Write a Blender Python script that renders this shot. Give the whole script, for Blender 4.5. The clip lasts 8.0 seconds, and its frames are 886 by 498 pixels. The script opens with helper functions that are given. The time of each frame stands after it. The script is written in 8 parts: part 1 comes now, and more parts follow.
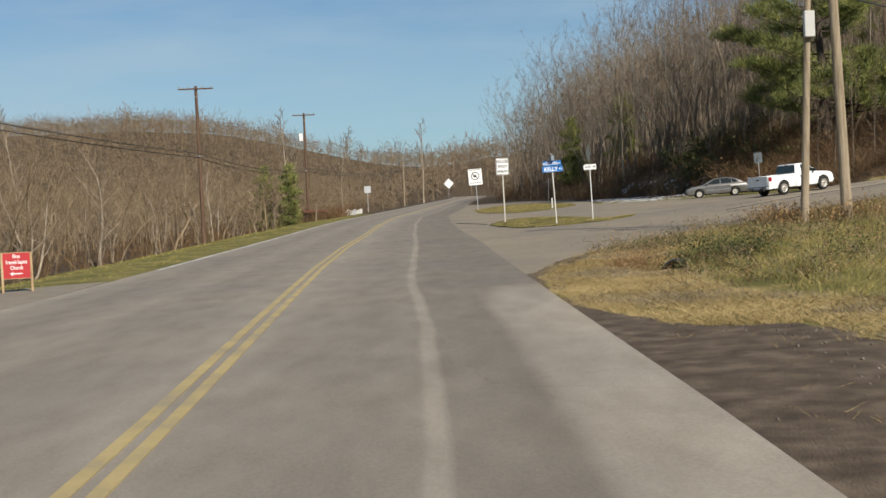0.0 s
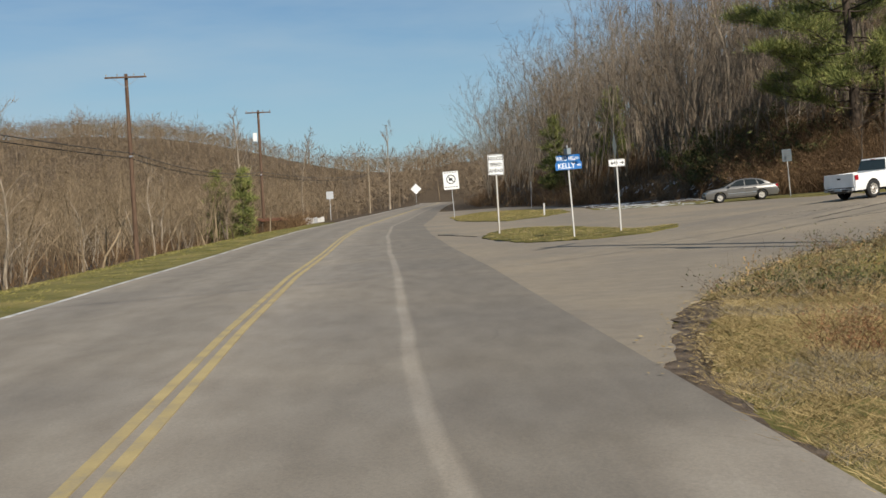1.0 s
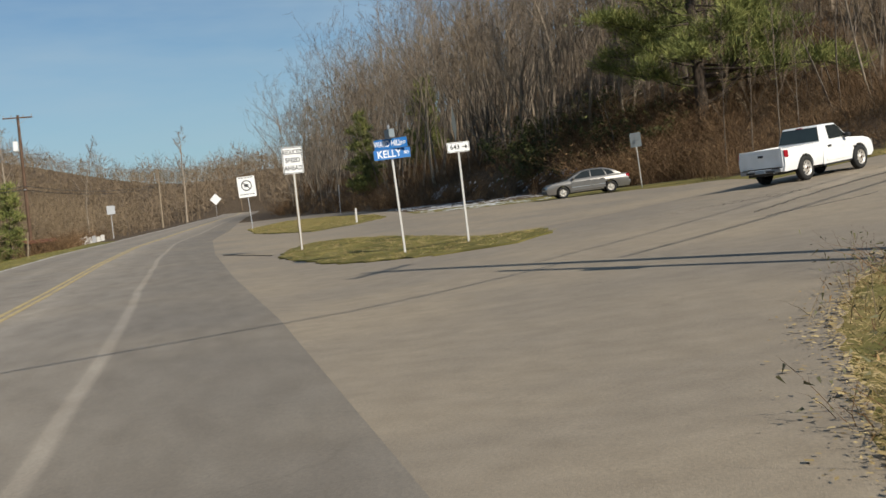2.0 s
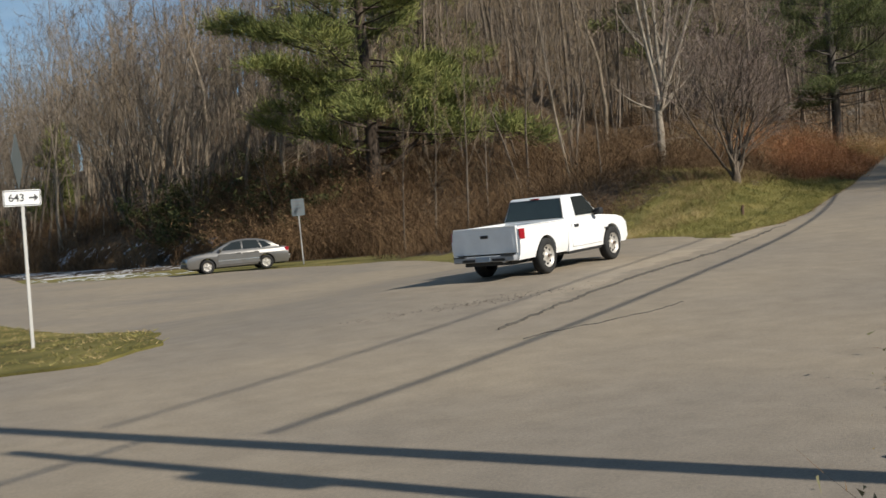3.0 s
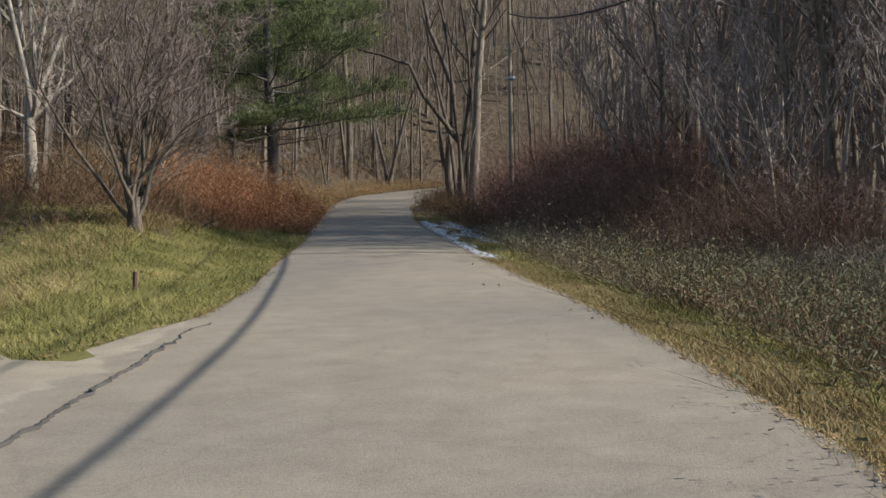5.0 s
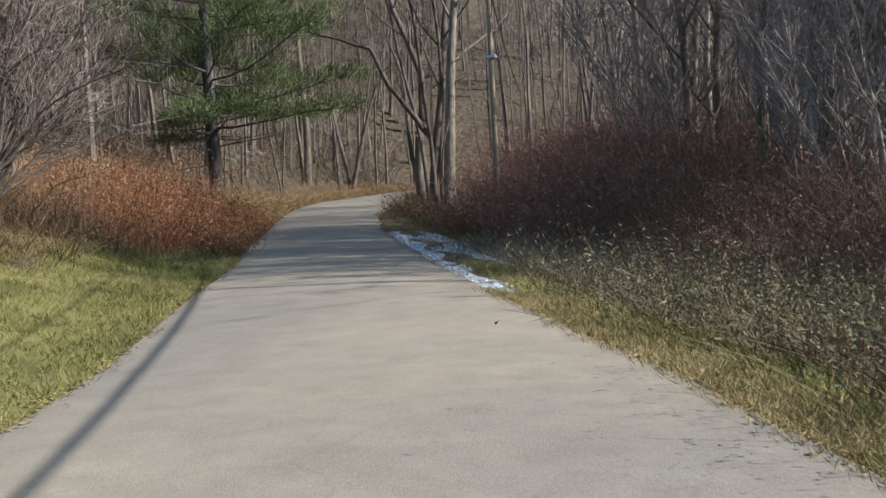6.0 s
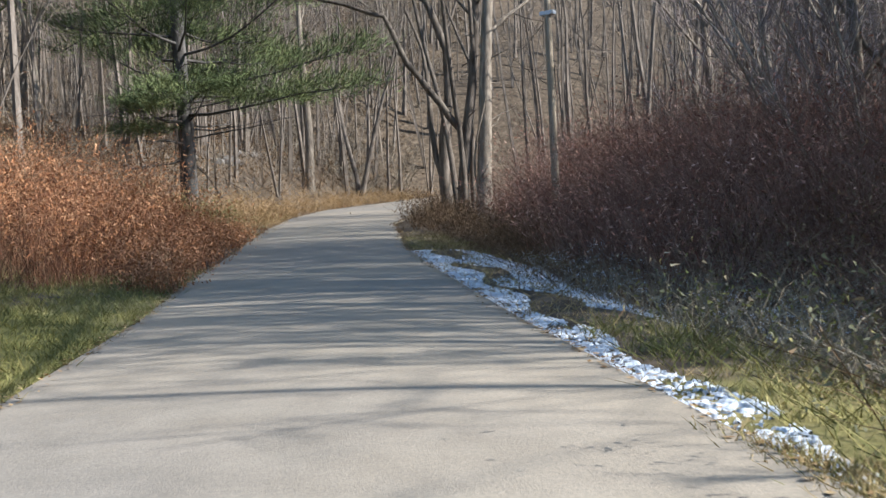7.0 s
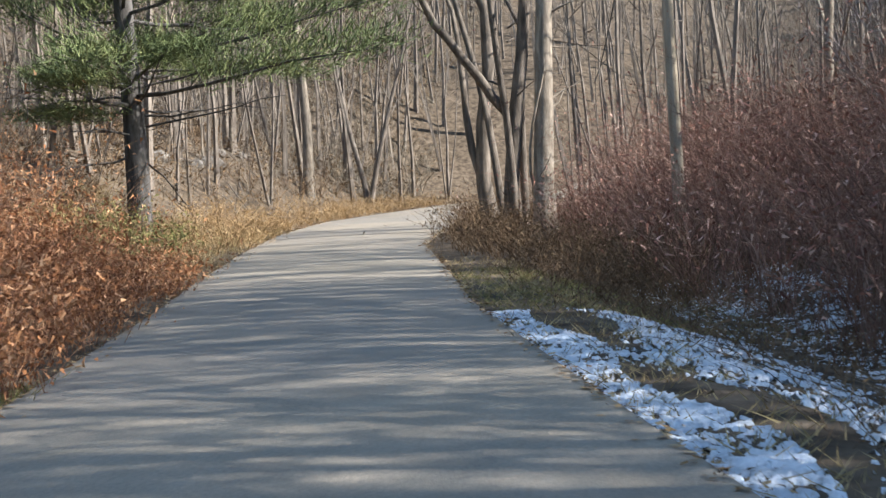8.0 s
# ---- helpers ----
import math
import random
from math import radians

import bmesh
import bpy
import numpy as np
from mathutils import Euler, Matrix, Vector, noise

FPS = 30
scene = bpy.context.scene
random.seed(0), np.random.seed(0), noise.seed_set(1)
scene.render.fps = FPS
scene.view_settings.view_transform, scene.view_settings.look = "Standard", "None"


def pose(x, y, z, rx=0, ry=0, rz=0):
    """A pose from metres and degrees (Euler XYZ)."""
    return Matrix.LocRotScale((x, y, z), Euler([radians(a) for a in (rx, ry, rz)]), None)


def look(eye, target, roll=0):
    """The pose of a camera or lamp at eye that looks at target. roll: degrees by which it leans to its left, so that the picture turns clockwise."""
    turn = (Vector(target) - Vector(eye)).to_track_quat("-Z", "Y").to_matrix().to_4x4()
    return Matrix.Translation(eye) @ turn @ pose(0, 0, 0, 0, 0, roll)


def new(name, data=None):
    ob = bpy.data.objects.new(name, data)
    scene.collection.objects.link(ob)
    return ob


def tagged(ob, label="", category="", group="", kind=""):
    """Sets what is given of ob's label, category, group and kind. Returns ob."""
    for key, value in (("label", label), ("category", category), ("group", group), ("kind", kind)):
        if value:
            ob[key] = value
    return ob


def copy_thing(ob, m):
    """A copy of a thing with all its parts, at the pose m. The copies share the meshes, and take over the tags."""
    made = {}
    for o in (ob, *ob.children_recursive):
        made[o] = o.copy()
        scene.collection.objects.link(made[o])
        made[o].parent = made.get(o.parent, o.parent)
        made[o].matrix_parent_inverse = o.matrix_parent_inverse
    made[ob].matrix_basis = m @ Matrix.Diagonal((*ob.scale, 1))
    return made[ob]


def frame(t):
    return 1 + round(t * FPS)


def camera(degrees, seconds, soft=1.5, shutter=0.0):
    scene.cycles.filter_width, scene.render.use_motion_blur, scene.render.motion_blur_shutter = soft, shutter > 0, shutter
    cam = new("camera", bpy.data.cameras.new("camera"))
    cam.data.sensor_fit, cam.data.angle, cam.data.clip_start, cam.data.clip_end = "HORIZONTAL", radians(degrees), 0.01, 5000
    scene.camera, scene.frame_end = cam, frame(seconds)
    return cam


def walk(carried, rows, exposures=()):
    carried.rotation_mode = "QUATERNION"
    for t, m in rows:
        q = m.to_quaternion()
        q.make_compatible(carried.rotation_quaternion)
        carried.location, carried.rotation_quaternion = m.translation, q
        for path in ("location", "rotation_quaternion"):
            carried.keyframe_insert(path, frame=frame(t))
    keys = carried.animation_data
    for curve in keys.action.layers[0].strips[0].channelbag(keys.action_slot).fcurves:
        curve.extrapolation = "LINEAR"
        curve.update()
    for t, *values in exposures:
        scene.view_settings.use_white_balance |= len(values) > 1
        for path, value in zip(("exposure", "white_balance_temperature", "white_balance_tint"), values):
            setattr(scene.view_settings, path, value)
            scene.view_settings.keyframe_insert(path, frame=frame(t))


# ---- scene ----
# the camera and its way
cam = camera(38.42, 8.0, 1.5, 0.06)
# seconds, eye, (yaw to the left, pitch up, lean to the right) in degrees
PATH = [
    (0.0, (0.000, 0.000, 1.750), (0.10, -2.19, 2.55)),
    (0.5, (-0.504, 8.044, 1.798), (-0.27, -2.00, 2.67)),
    (1.0, (-0.778, 15.209, 1.811), (-1.54, -1.99, 2.83)),
    (1.2, (-0.770, 17.801, 1.810), (-2.50, -2.00, 2.80)),
    (2.3, (1.451, 33.683, 1.753), (-13.99, -2.13, 5.07)),
    (2.5, (2.129, 35.932, 1.826), (-16.83, -1.48, 4.05)),
    (3.0, (4.487, 41.531, 1.980), (-25.64, -0.32, 2.75)),
    (3.5, (7.251, 45.830, 2.081), (-34.65, 0.61, 3.14)),
    (4.0, (10.383, 49.590, 2.328), (-42.00, 0.50, 2.65)),
    (4.5, (13.143, 52.393, 2.421), (-47.67, 0.50, 1.72)),
    (5.0, (16.058, 55.006, 2.627), (-51.26, 0.93, 0.89)),
    (5.2, (17.289, 56.048, 2.692), (-52.10, 1.02, 0.84)),
    (6.3, (25.651, 63.206, 3.330), (-52.74, 1.06, 2.94)),
    (6.5, (27.402, 64.772, 3.415), (-52.70, 1.16, 2.73)),
    (7.0, (32.424, 69.133, 3.740), (-52.36, 1.57, 2.57)),
    (7.5, (36.706, 73.090, 4.221), (-52.22, 1.66, 2.79)),
    (8.0, (41.655, 77.549, 4.676), (-52.17, 1.85, 3.21)),
]


def aim(eye, turn):
    yaw, pitch, lean = turn
    return Matrix.Translation(eye) @ pose(0, 0, 0, 90 + pitch, 0, yaw) @ pose(0, 0, 0, 0, 0, -lean)


EXPOSURE = [(0.0, 0.17, 6500, 10), (2.5, 0.1, 6450, 10), (3.0, 0.18, 6400, 10), (3.5, 0.02, 6300, 10), (4.5, 0.22, 6050, 10), (5.2, 0.55, 5850, 10), (6.5, 1.02, 5550, 10), (7.2, 1.42, 5500, 10), (8.0, 1.72, 5700, 10)]
walk(cam, [(t, aim(eye, turn)) for t, eye, turn in PATH], EXPOSURE)

# world and sun: a clear winter noon, the sun behind and to the right of the first view
SUN_EL, SUN_AZ = radians(33), math.atan2(0.47, -0.88)
world = bpy.data.worlds.new("sky")
scene.world = world
world.use_nodes = True
wn, wl = world.node_tree.nodes, world.node_tree.links
wn.clear()
w_out, w_bg = wn.new("ShaderNodeOutputWorld"), wn.new("ShaderNodeBackground")
w_sky = wn.new("ShaderNodeTexSky")
w_sky.sky_type, w_sky.sun_disc = "NISHITA", False
w_sky.sun_elevation, w_sky.sun_rotation = SUN_EL, SUN_AZ
w_sky.air_density, w_sky.dust_density, w_sky.ozone_density = 1.0, 0.05, 2.0
w_bg.inputs["Strength"].default_value = 0.052
w_tc, w_map = wn.new("ShaderNodeTexCoord"), wn.new("ShaderNodeMapping")
w_map.inputs["Scale"].default_value = (1.3, 1.3, 7.0)
w_map.inputs["Rotation"].default_value = (0.0, 0.16, 0.0)
w_noise = wn.new("ShaderNodeTexNoise")
w_noise.inputs["Scale"].default_value, w_noise.inputs["Detail"].default_value = 1.6, 6.0
w_noise.inputs["Roughness"].default_value = 0.55
w_ramp = wn.new("ShaderNodeValToRGB")
w_ramp.color_ramp.elements[0].position, w_ramp.color_ramp.elements[1].position = 0.42, 0.66
w_ramp.color_ramp.elements[0].color, w_ramp.color_ramp.elements[1].color = (0, 0, 0, 1), (0.6, 0.6, 0.6, 1)
w_mix = wn.new("ShaderNodeMixRGB")
w_mix.inputs["Color2"].default_value = (7.0, 9.2, 10.8, 1)
wl.new(w_tc.outputs["Generated"], w_map.inputs["Vector"])
wl.new(w_map.outputs["Vector"], w_noise.inputs["Vector"])
wl.new(w_noise.outputs["Fac"], w_ramp.inputs["Fac"])
wl.new(w_ramp.outputs["Color"], w_mix.inputs["Fac"])
w_tint = wn.new("ShaderNodeMixRGB")
w_tint.blend_type, w_tint.inputs["Fac"].default_value = "MULTIPLY", 1.0
w_tint.inputs["Color2"].default_value = (0.74, 1.0, 1.22, 1)
wl.new(w_sky.outputs["Color"], w_tint.inputs["Color1"])
# pale haze low over the hills
w_sep, w_low, w_haze = wn.new("ShaderNodeSeparateXYZ"), wn.new("ShaderNodeMapRange"), wn.new("ShaderNodeMixRGB")
w_low.inputs["From Min"].default_value, w_low.inputs["From Max"].default_value = 0.0, 0.16
w_low.inputs["To Min"].default_value, w_low.inputs["To Max"].default_value = 0.75, 0.0
w_haze.inputs["Color2"].default_value = (6.2, 9.2, 11.2, 1)
wl.new(w_tc.outputs["Generated"], w_sep.inputs["Vector"])
wl.new(w_sep.outputs["Z"], w_low.inputs["Value"])
wl.new(w_low.outputs["Result"], w_haze.inputs["Fac"])
wl.new(w_tint.outputs["Color"], w_haze.inputs["Color1"])
wl.new(w_haze.outputs["Color"], w_mix.inputs["Color1"])
wl.new(w_mix.outputs["Color"], w_bg.inputs["Color"])
wl.new(w_bg.outputs["Background"], w_out.inputs["Surface"])

sun = new("sun", bpy.data.lights.new("sun", "SUN"))
sun.data.energy, sun.data.angle, sun.data.color = 5.0, radians(0.5), (1.0, 0.93, 0.82)
sun.matrix_world = look((0.47 * 60, -0.88 * 60, 39), (0, 0, 0))


# ---- materials ----
def material(name, colours, scale=4.0, rough=0.85, metal=0.0, bump=0.3, fine=40.0, spec=0.3, detail=6.0, spread=0.25, random_tint=0.0, stretch=(1, 1, 1), island=False):
    """A surface with broad and fine variation between the given colours, and fine relief."""
    m = bpy.data.materials.new(name)
    m.use_nodes = True
    n, l = m.node_tree.nodes, m.node_tree.links
    b = n["Principled BSDF"]
    tc, mp = n.new("ShaderNodeTexCoord"), n.new("ShaderNodeMapping")
    mp.inputs["Scale"].default_value = stretch
    l.new(tc.outputs["Object"], mp.inputs["Vector"])
    broad, grain = n.new("ShaderNodeTexNoise"), n.new("ShaderNodeTexNoise")
    broad.inputs["Scale"].default_value, broad.inputs["Detail"].default_value = scale, detail
    grain.inputs["Scale"].default_value, grain.inputs["Detail"].default_value = fine, 4.0
    for q in (broad, grain):
        l.new(mp.outputs["Vector"], q.inputs["Vector"])
    mixed = n.new("ShaderNodeMath")
    mixed.operation = "MULTIPLY_ADD"
    l.new(grain.outputs["Fac"], mixed.inputs[0])
    mixed.inputs[1].default_value = 0.35
    l.new(broad.outputs["Fac"], mixed.inputs[2])
    fac = mixed.outputs[0]
    if random_tint:
        info = n.new("ShaderNodeNewGeometry") if island else n.new("ShaderNodeObjectInfo")
        plus = n.new("ShaderNodeMath")
        plus.operation = "MULTIPLY_ADD"
        l.new(info.outputs["Random Per Island" if island else "Random"], plus.inputs[0])
        plus.inputs[1].default_value = random_tint
        l.new(fac, plus.inputs[2])
        low = n.new("ShaderNodeMath")
        low.operation = "SUBTRACT"
        l.new(plus.outputs[0], low.inputs[0])
        low.inputs[1].default_value = random_tint / 2
        fac = low.outputs[0]
    ramp = n.new("ShaderNodeValToRGB")
    e = ramp.color_ramp.elements
    lo, hi = 0.675 - spread, 0.675 + spread
    e[0].position, e[1].position = lo, hi
    e[0].color, e[1].color = (*colours[0], 1), (*colours[-1], 1)
    for i, c in enumerate(colours[1:-1]):
        e.new(lo + (hi - lo) * (i + 1) / (len(colours) - 1)).color = (*c, 1)
    l.new(fac, ramp.inputs["Fac"])
    l.new(ramp.outputs["Color"], b.inputs["Base Color"])
    b.inputs["Roughness"].default_value, b.inputs["Metallic"].default_value = rough, metal
    b.inputs["Specular IOR Level"].default_value = spec
    if bump:
        bp = n.new("ShaderNodeBump")
        bp.inputs["Strength"].default_value, bp.inputs["Distance"].default_value = bump, 0.02
        l.new(grain.outputs["Fac"], bp.inputs["Height"])
        l.new(bp.outputs["Normal"], b.inputs["Normal"])
    return m


def plain(name, colour, rough=0.5, metal=0.0, spec=0.5, coat=0.0, transmission=0.0):
    m = material(name, (tuple(c * 0.9 for c in colour), tuple(min(1, c * 1.08) for c in colour)), 3.0, rough, metal, 0.04, 60.0, spec)
    b = m.node_tree.nodes["Principled BSDF"]
    b.inputs["Coat Weight"].default_value = coat
    b.inputs["Transmission Weight"].default_value = transmission
    return m


# ---- helpers of this scene ----
def mesh_of(name, verts, faces, mat, smooth=False):
    me = bpy.data.meshes.new(name)
    me.from_pydata([tuple(v) for v in verts], [], [tuple(f) for f in faces])
    if mat:
        me.materials.append(mat)
    if smooth:
        me.polygons.foreach_set("use_smooth", [True] * len(me.polygons))
    me.update()
    return me


def part(name, bm, mat, parent, label="", smooth=False):
    """Links a bmesh as one mesh object under a thing or a part."""
    me = bpy.data.meshes.new(name)
    bmesh.ops.recalc_face_normals(bm, faces=bm.faces)
    if smooth == "angle":
        for e in bm.edges:
            e.smooth = len(e.link_faces) == 2 and e.calc_face_angle() < radians(32)
    bm.to_mesh(me)
    bm.free()
    if mat:
        me.materials.append(mat)
    if smooth:
        me.polygons.foreach_set("use_smooth", [True] * len(me.polygons))
    ob = new(name, me)
    if parent:
        ob.parent = parent
    if label:
        ob["label"] = label
    return ob


def box(x0, x1, y0, y1, z0, z1, bevel=0.0, bm=None, seg=1):
    own = bmesh.new()
    bmesh.ops.create_cube(own, size=1.0, matrix=Matrix.Translation(((x0 + x1) / 2, (y0 + y1) / 2, (z0 + z1) / 2)) @ Matrix.Diagonal((x1 - x0, y1 - y0, z1 - z0, 1)))
    if bevel:
        bmesh.ops.bevel(own, geom=list(own.edges), offset=bevel, segments=seg, affect="EDGES", profile=0.5)
    return merged(bm, own)


def merged(bm, own):
    if bm is None:
        return own
    me = bpy.data.meshes.new("tmp")
    own.to_mesh(me)
    own.free()
    bm.from_mesh(me)
    bpy.data.meshes.remove(me)
    return bm


def rod(a, b, r0, r1=None, sides=10, bm=None):
    """A tapered round bar from a to b."""
    own = bmesh.new()
    a, b = Vector(a), Vector(b)
    m = Matrix.Translation((a + b) / 2) @ (b - a).to_track_quat("Z", "Y").to_matrix().to_4x4()
    bmesh.ops.create_cone(own, cap_ends=True, segments=sides, radius1=r0, radius2=r1 if r1 is not None else r0, depth=(b - a).length, matrix=m)
    return merged(bm, own)


def lathe(rings, sides, axis="y", bm=None):
    """Rings of (radius, along) turned round an axis through the origin."""
    own = bmesh.new()
    loops = []
    for r, h in rings:
        loop = []
        for i in range(sides):
            a = 2 * math.pi * i / sides
            p = (r * math.cos(a), h, r * math.sin(a)) if axis == "y" else (r * math.cos(a), r * math.sin(a), h)
            loop.append(own.verts.new(p))
        loops.append(loop)
    for p, q in zip(loops, loops[1:]):
        for i in range(sides):
            own.faces.new((p[i], p[(i + 1) % sides], q[(i + 1) % sides], q[i]))
    return merged(bm, own)


def step(a, b, x):
    t = np.clip((x - a) / (b - a), 0, 1)
    return t * t * (3 - 2 * t)


def wavy(x, y, size, seed=0.0):
    """Smooth, cheap unevenness between -1 and 1."""
    return (np.sin(x / size + 1.7 * seed) * np.cos(y / size * 0.83 - seed) + 0.5 * np.sin((x * 0.7 + y) / size * 2.1 + seed * 3.1) + 0.3 * np.cos((x - y * 0.6) / size * 3.7 + seed)) / 1.8


# ---- the lie of the land ----
U, N = np.array([0.79, 0.613]), np.array([-0.613, 0.79])  # along the lane, and to its left, from (10, 49)

# (distance along the main road, x of its left edge, centre line and right edge)
MAIN = [(-60, -7.6, -2.6, 2.3), (0, -7.9, -2.0, 2.2), (10, -8.1, -2.4, 2.1), (20, -8.4, -2.86, 1.9), (35, -8.7, -3.52, 1.65), (50, -9.0, -3.98, 1.45), (65, -9.1, -4.1, 0.95), (85, -9.2, -4.4, 0.5),
        (110, -9.0, -4.35, 0.4), (150, -7.9, -3.2, 2.1), (205, -5.0, -0.6, 4.2), (260, -2.5, 2.0, 6.6), (330, 1.5, 6, 10.5), (400, 8, 12.5, 17), (520, 30, 35, 40)]
# the lane's two edges, from its mouth up the hill
LANE_R = [(13.5, 50.2), (21.35, 56.0), (27.15, 60.8), (33.1, 66.15), (38.0, 71.3), (42.9, 76.3), (48.6, 81.86), (52.8, 85.84), (57.1, 89.5), (63.3, 94.85), (70.5, 99.8), (80, 106.3), (92, 113.6), (103, 119), (113, 121), (124, 119)]
LANE_L = [(16.0, 66.0), (23.5, 66.4), (27.5, 68.4), (31.7, 71.9), (36.0, 75.7), (41.3, 80.2), (45.55, 84.2), (50.8, 88.85), (54.4, 92.2), (61.05, 98.2), (69.0, 105.0), (78.0, 111.6), (89, 117.2), (101, 123), (113, 126.5), (126, 124)]


def main_x(y, k):
    return np.interp(y, [m[0] for m in MAIN], [m[k] for m in MAIN])


def poly_distance(x, y, pts):
    """The distance from points to a polyline, positive on its left."""
    best = np.full(np.shape(x), 1e9)
    sign = np.ones(np.shape(x))
    for (ax, ay), (bx, by) in zip(pts, pts[1:]):
        dx, dy = bx - ax, by - ay
        t = np.clip(((x - ax) * dx + (y - ay) * dy) / (dx * dx + dy * dy), 0, 1)
        d = np.hypot(x - ax - t * dx, y - ay - t * dy)
        side = np.sign(dx * (y - ay) - dy * (x - ax))
        near = d < best
        best, sign = np.where(near, d, best), np.where(near, side, sign)
    return best * np.where(sign == 0, 1, sign)


def inside(x, y, pts):
    hit = np.zeros(np.shape(x), bool)
    for (ax, ay), (bx, by) in zip(pts, pts[1:] + pts[:1]):
        cross = (ay > y) != (by > y)
        hit ^= cross & (x < (bx - ax) * (y - ay) / (by - ay + 1e-12) + ax)
    return hit


# the foot of the wooded hill: along the road, behind the yard and up the lane's left side
FOOT = [(120, 600), (60, 420), (24, 310), (11.5, 250), (11.5, 207), (15.5, 167), (18.5, 140), (23.5, 122), (30, 106.5), (36, 100), (44, 97), (52, 99), (58, 101.5), (66, 107), (76, 113.5), (90, 121), (106, 130), (130, 142), (200, 170), (400, 240)]
FOOT_R = [(90, -60), (74, 20), (70, 56), (74, 78), (84, 92), (100, 104), (125, 117), (200, 150), (400, 200)]


# the paved edge round the waste corner
CORNER = [(2.2, -30), (2.1, 27), (2.8, 31.2), (4.0, 35.9), (6.2, 40.9), (8.2, 44.1), (10.0, 46.3), (11.3, 47.6), (13.5, 50.2), (21.2, 56.2), (27, 61), (38, 71.3)]


def hollow(x, y):
    """Along and across the wet hollow in the corner."""
    return (x - 5.35) * 0.287 + (y - 29.8) * 0.958, (x - 5.35) * 0.958 - (y - 29.8) * 0.287


def land(x, y):
    """The height of the ground."""
    x, y = np.asarray(x, float), np.asarray(y, float)
    s = (x - 10) * U[0] + (y - 49) * U[1]
    n = (x - 10) * N[0] + (y - 49) * N[1]
    main = 0.45 * step(40, 140, y) + 0.008 * np.clip(y - 140, 0, 400)
    base = main + 0.043 * np.clip(x - 3 - np.clip(y - 150, 0, 400) * 0.05, 0, 37)
    lane = np.where(s < 30, 0.45 + 0.06 * s, 2.25 + 0.085 * (np.minimum(s, 120) - 30))
    w = step(-4, 14, s) * np.where(n > 0, 1 - step(6 + 0.8 * np.clip(s - 34, 0, 12), 17 + 0.9 * np.clip(s - 34, 0, 12), n), 1 - step(5, 40, -n))
    z = base * (1 - w) + np.maximum(lane, 0) * w
    # verge left of the main road, falling to the valley floor
    out = main_x(y, 1) - x
    z = z - 2.3 * step(1.5, 16, out) - 2.2 * step(16, 60, out) + 0.1 * wavy(x, y, 7, 1) * step(2, 10, out)
    z = z + 8 * step(190, 650, out) + 20 * step(180, 440, y) * step(24, 140, out) + 15 * step(330, 500, y) + 5 * wavy(x, y, 120, 4) * step(170, 400, out)
    # the hill over the yard and lane
    d = poly_distance(x, y, FOOT)
    up = np.clip(d, 0, 400)
    z = z + (1.2 * step(0, 3.5, up) + 0.44 * np.clip(up - 1, 0, 75) + 0.2 * np.clip(up - 76, 0, 200)) + 0.5 * wavy(x, y, 6, 2) * step(1, 8, up)
    dl = poly_distance(x, y, LANE_L[1:])
    knoll = step(1.0, 3.8, dl) * (1 - 0.6 * step(4.5, 9, dl)) * step(27, 35, s) * (1 - step(40, 50, s)) * step(25.5, 31, x)
    z = z + 0.6 * knoll * (1 - step(0, 2, up))
    z = z + 0.2 * np.clip(dl - 2.5, 0, 6.5) * step(32, 42, s) * (1 - step(14, 26, n)) * (1 - step(0, 2, up))
    z = z + 0.48 * np.clip(s - 124, 0, 100) * step(0, 20, s - 124) * (1 - step(50, 95, np.abs(n)))
    # the lower side of the lane: a shallow ditch, then the hill across
    dr = -poly_distance(x, y, FOOT_R)
    z = z + 0.46 * np.clip(dr, 0, 90) * step(0, 24, dr)
    ditch = -poly_distance(x, y, LANE_R)
    z = z - 0.5 * step(0.8, 3.0, ditch) * (1 - step(3.0, 7.5, ditch)) * step(6, 20, s)
    # the waste ground at the corner between road and lane
    corner = step(2.5, 7, x - main_x(y, 3)) * step(0.4, 3.5, -poly_distance(x, y, CORNER)) * (1 - step(8, 20, s))
    z = z + corner * (0.08 + 0.17 * wavy(x, y, 2.2, 5) + 0.07 * wavy(x, y, 0.8, 3))
    # the wet hollow in the waste corner, where a pipe drains under the yard
    u, v = hollow(x, y)
    return z - 0.55 * np.exp(-(v / 0.75) ** 2 - (u / np.where(u < 0, 2.2, 0.6)) ** 2)


def z_at(x, y):
    return float(land(x, y))


ISLAND = [(2.7, 73.5), (3.3, 80), (4.6, 84.5), (6.0, 84), (7.6, 79), (8.6, 71), (9.7, 64.6), (9.0, 61.4), (7.8, 60.1), (6.4, 60.6), (4.9, 62.7), (3.6, 66.5)]
ISLAND_FAR = [(3.3, 116), (3.4, 140), (7.5, 154), (11.3, 146), (12.6, 126), (11.6, 112), (9.0, 105.3), (6.0, 102), (4.1, 110)]
YARD = ([(main_x(y, 3) - 0.3, y) for y in (29.5, 35, 40, 50, 65, 85, 110, 150, 190)] + [(12.0, 176), (14.6, 150), (14.6, 128), (13.4, 111), (16, 104), (18.6, 100.6), (23.2, 95.6), (24.9, 91), (25.1, 84), (24.4, 76), (23.9, 70.5), (23.8, 67.6),
        (23.5, 66.7), (25, 61), (21.2, 56.4), (17.2, 53.4), (13.5, 50.2), (11.3, 47.6), (10.0, 46.3), (8.2, 44.1), (6.2, 40.9), (4.0, 35.9), (3.04, 33.7), (2.0, 28.8), (1.66, 27.9)])
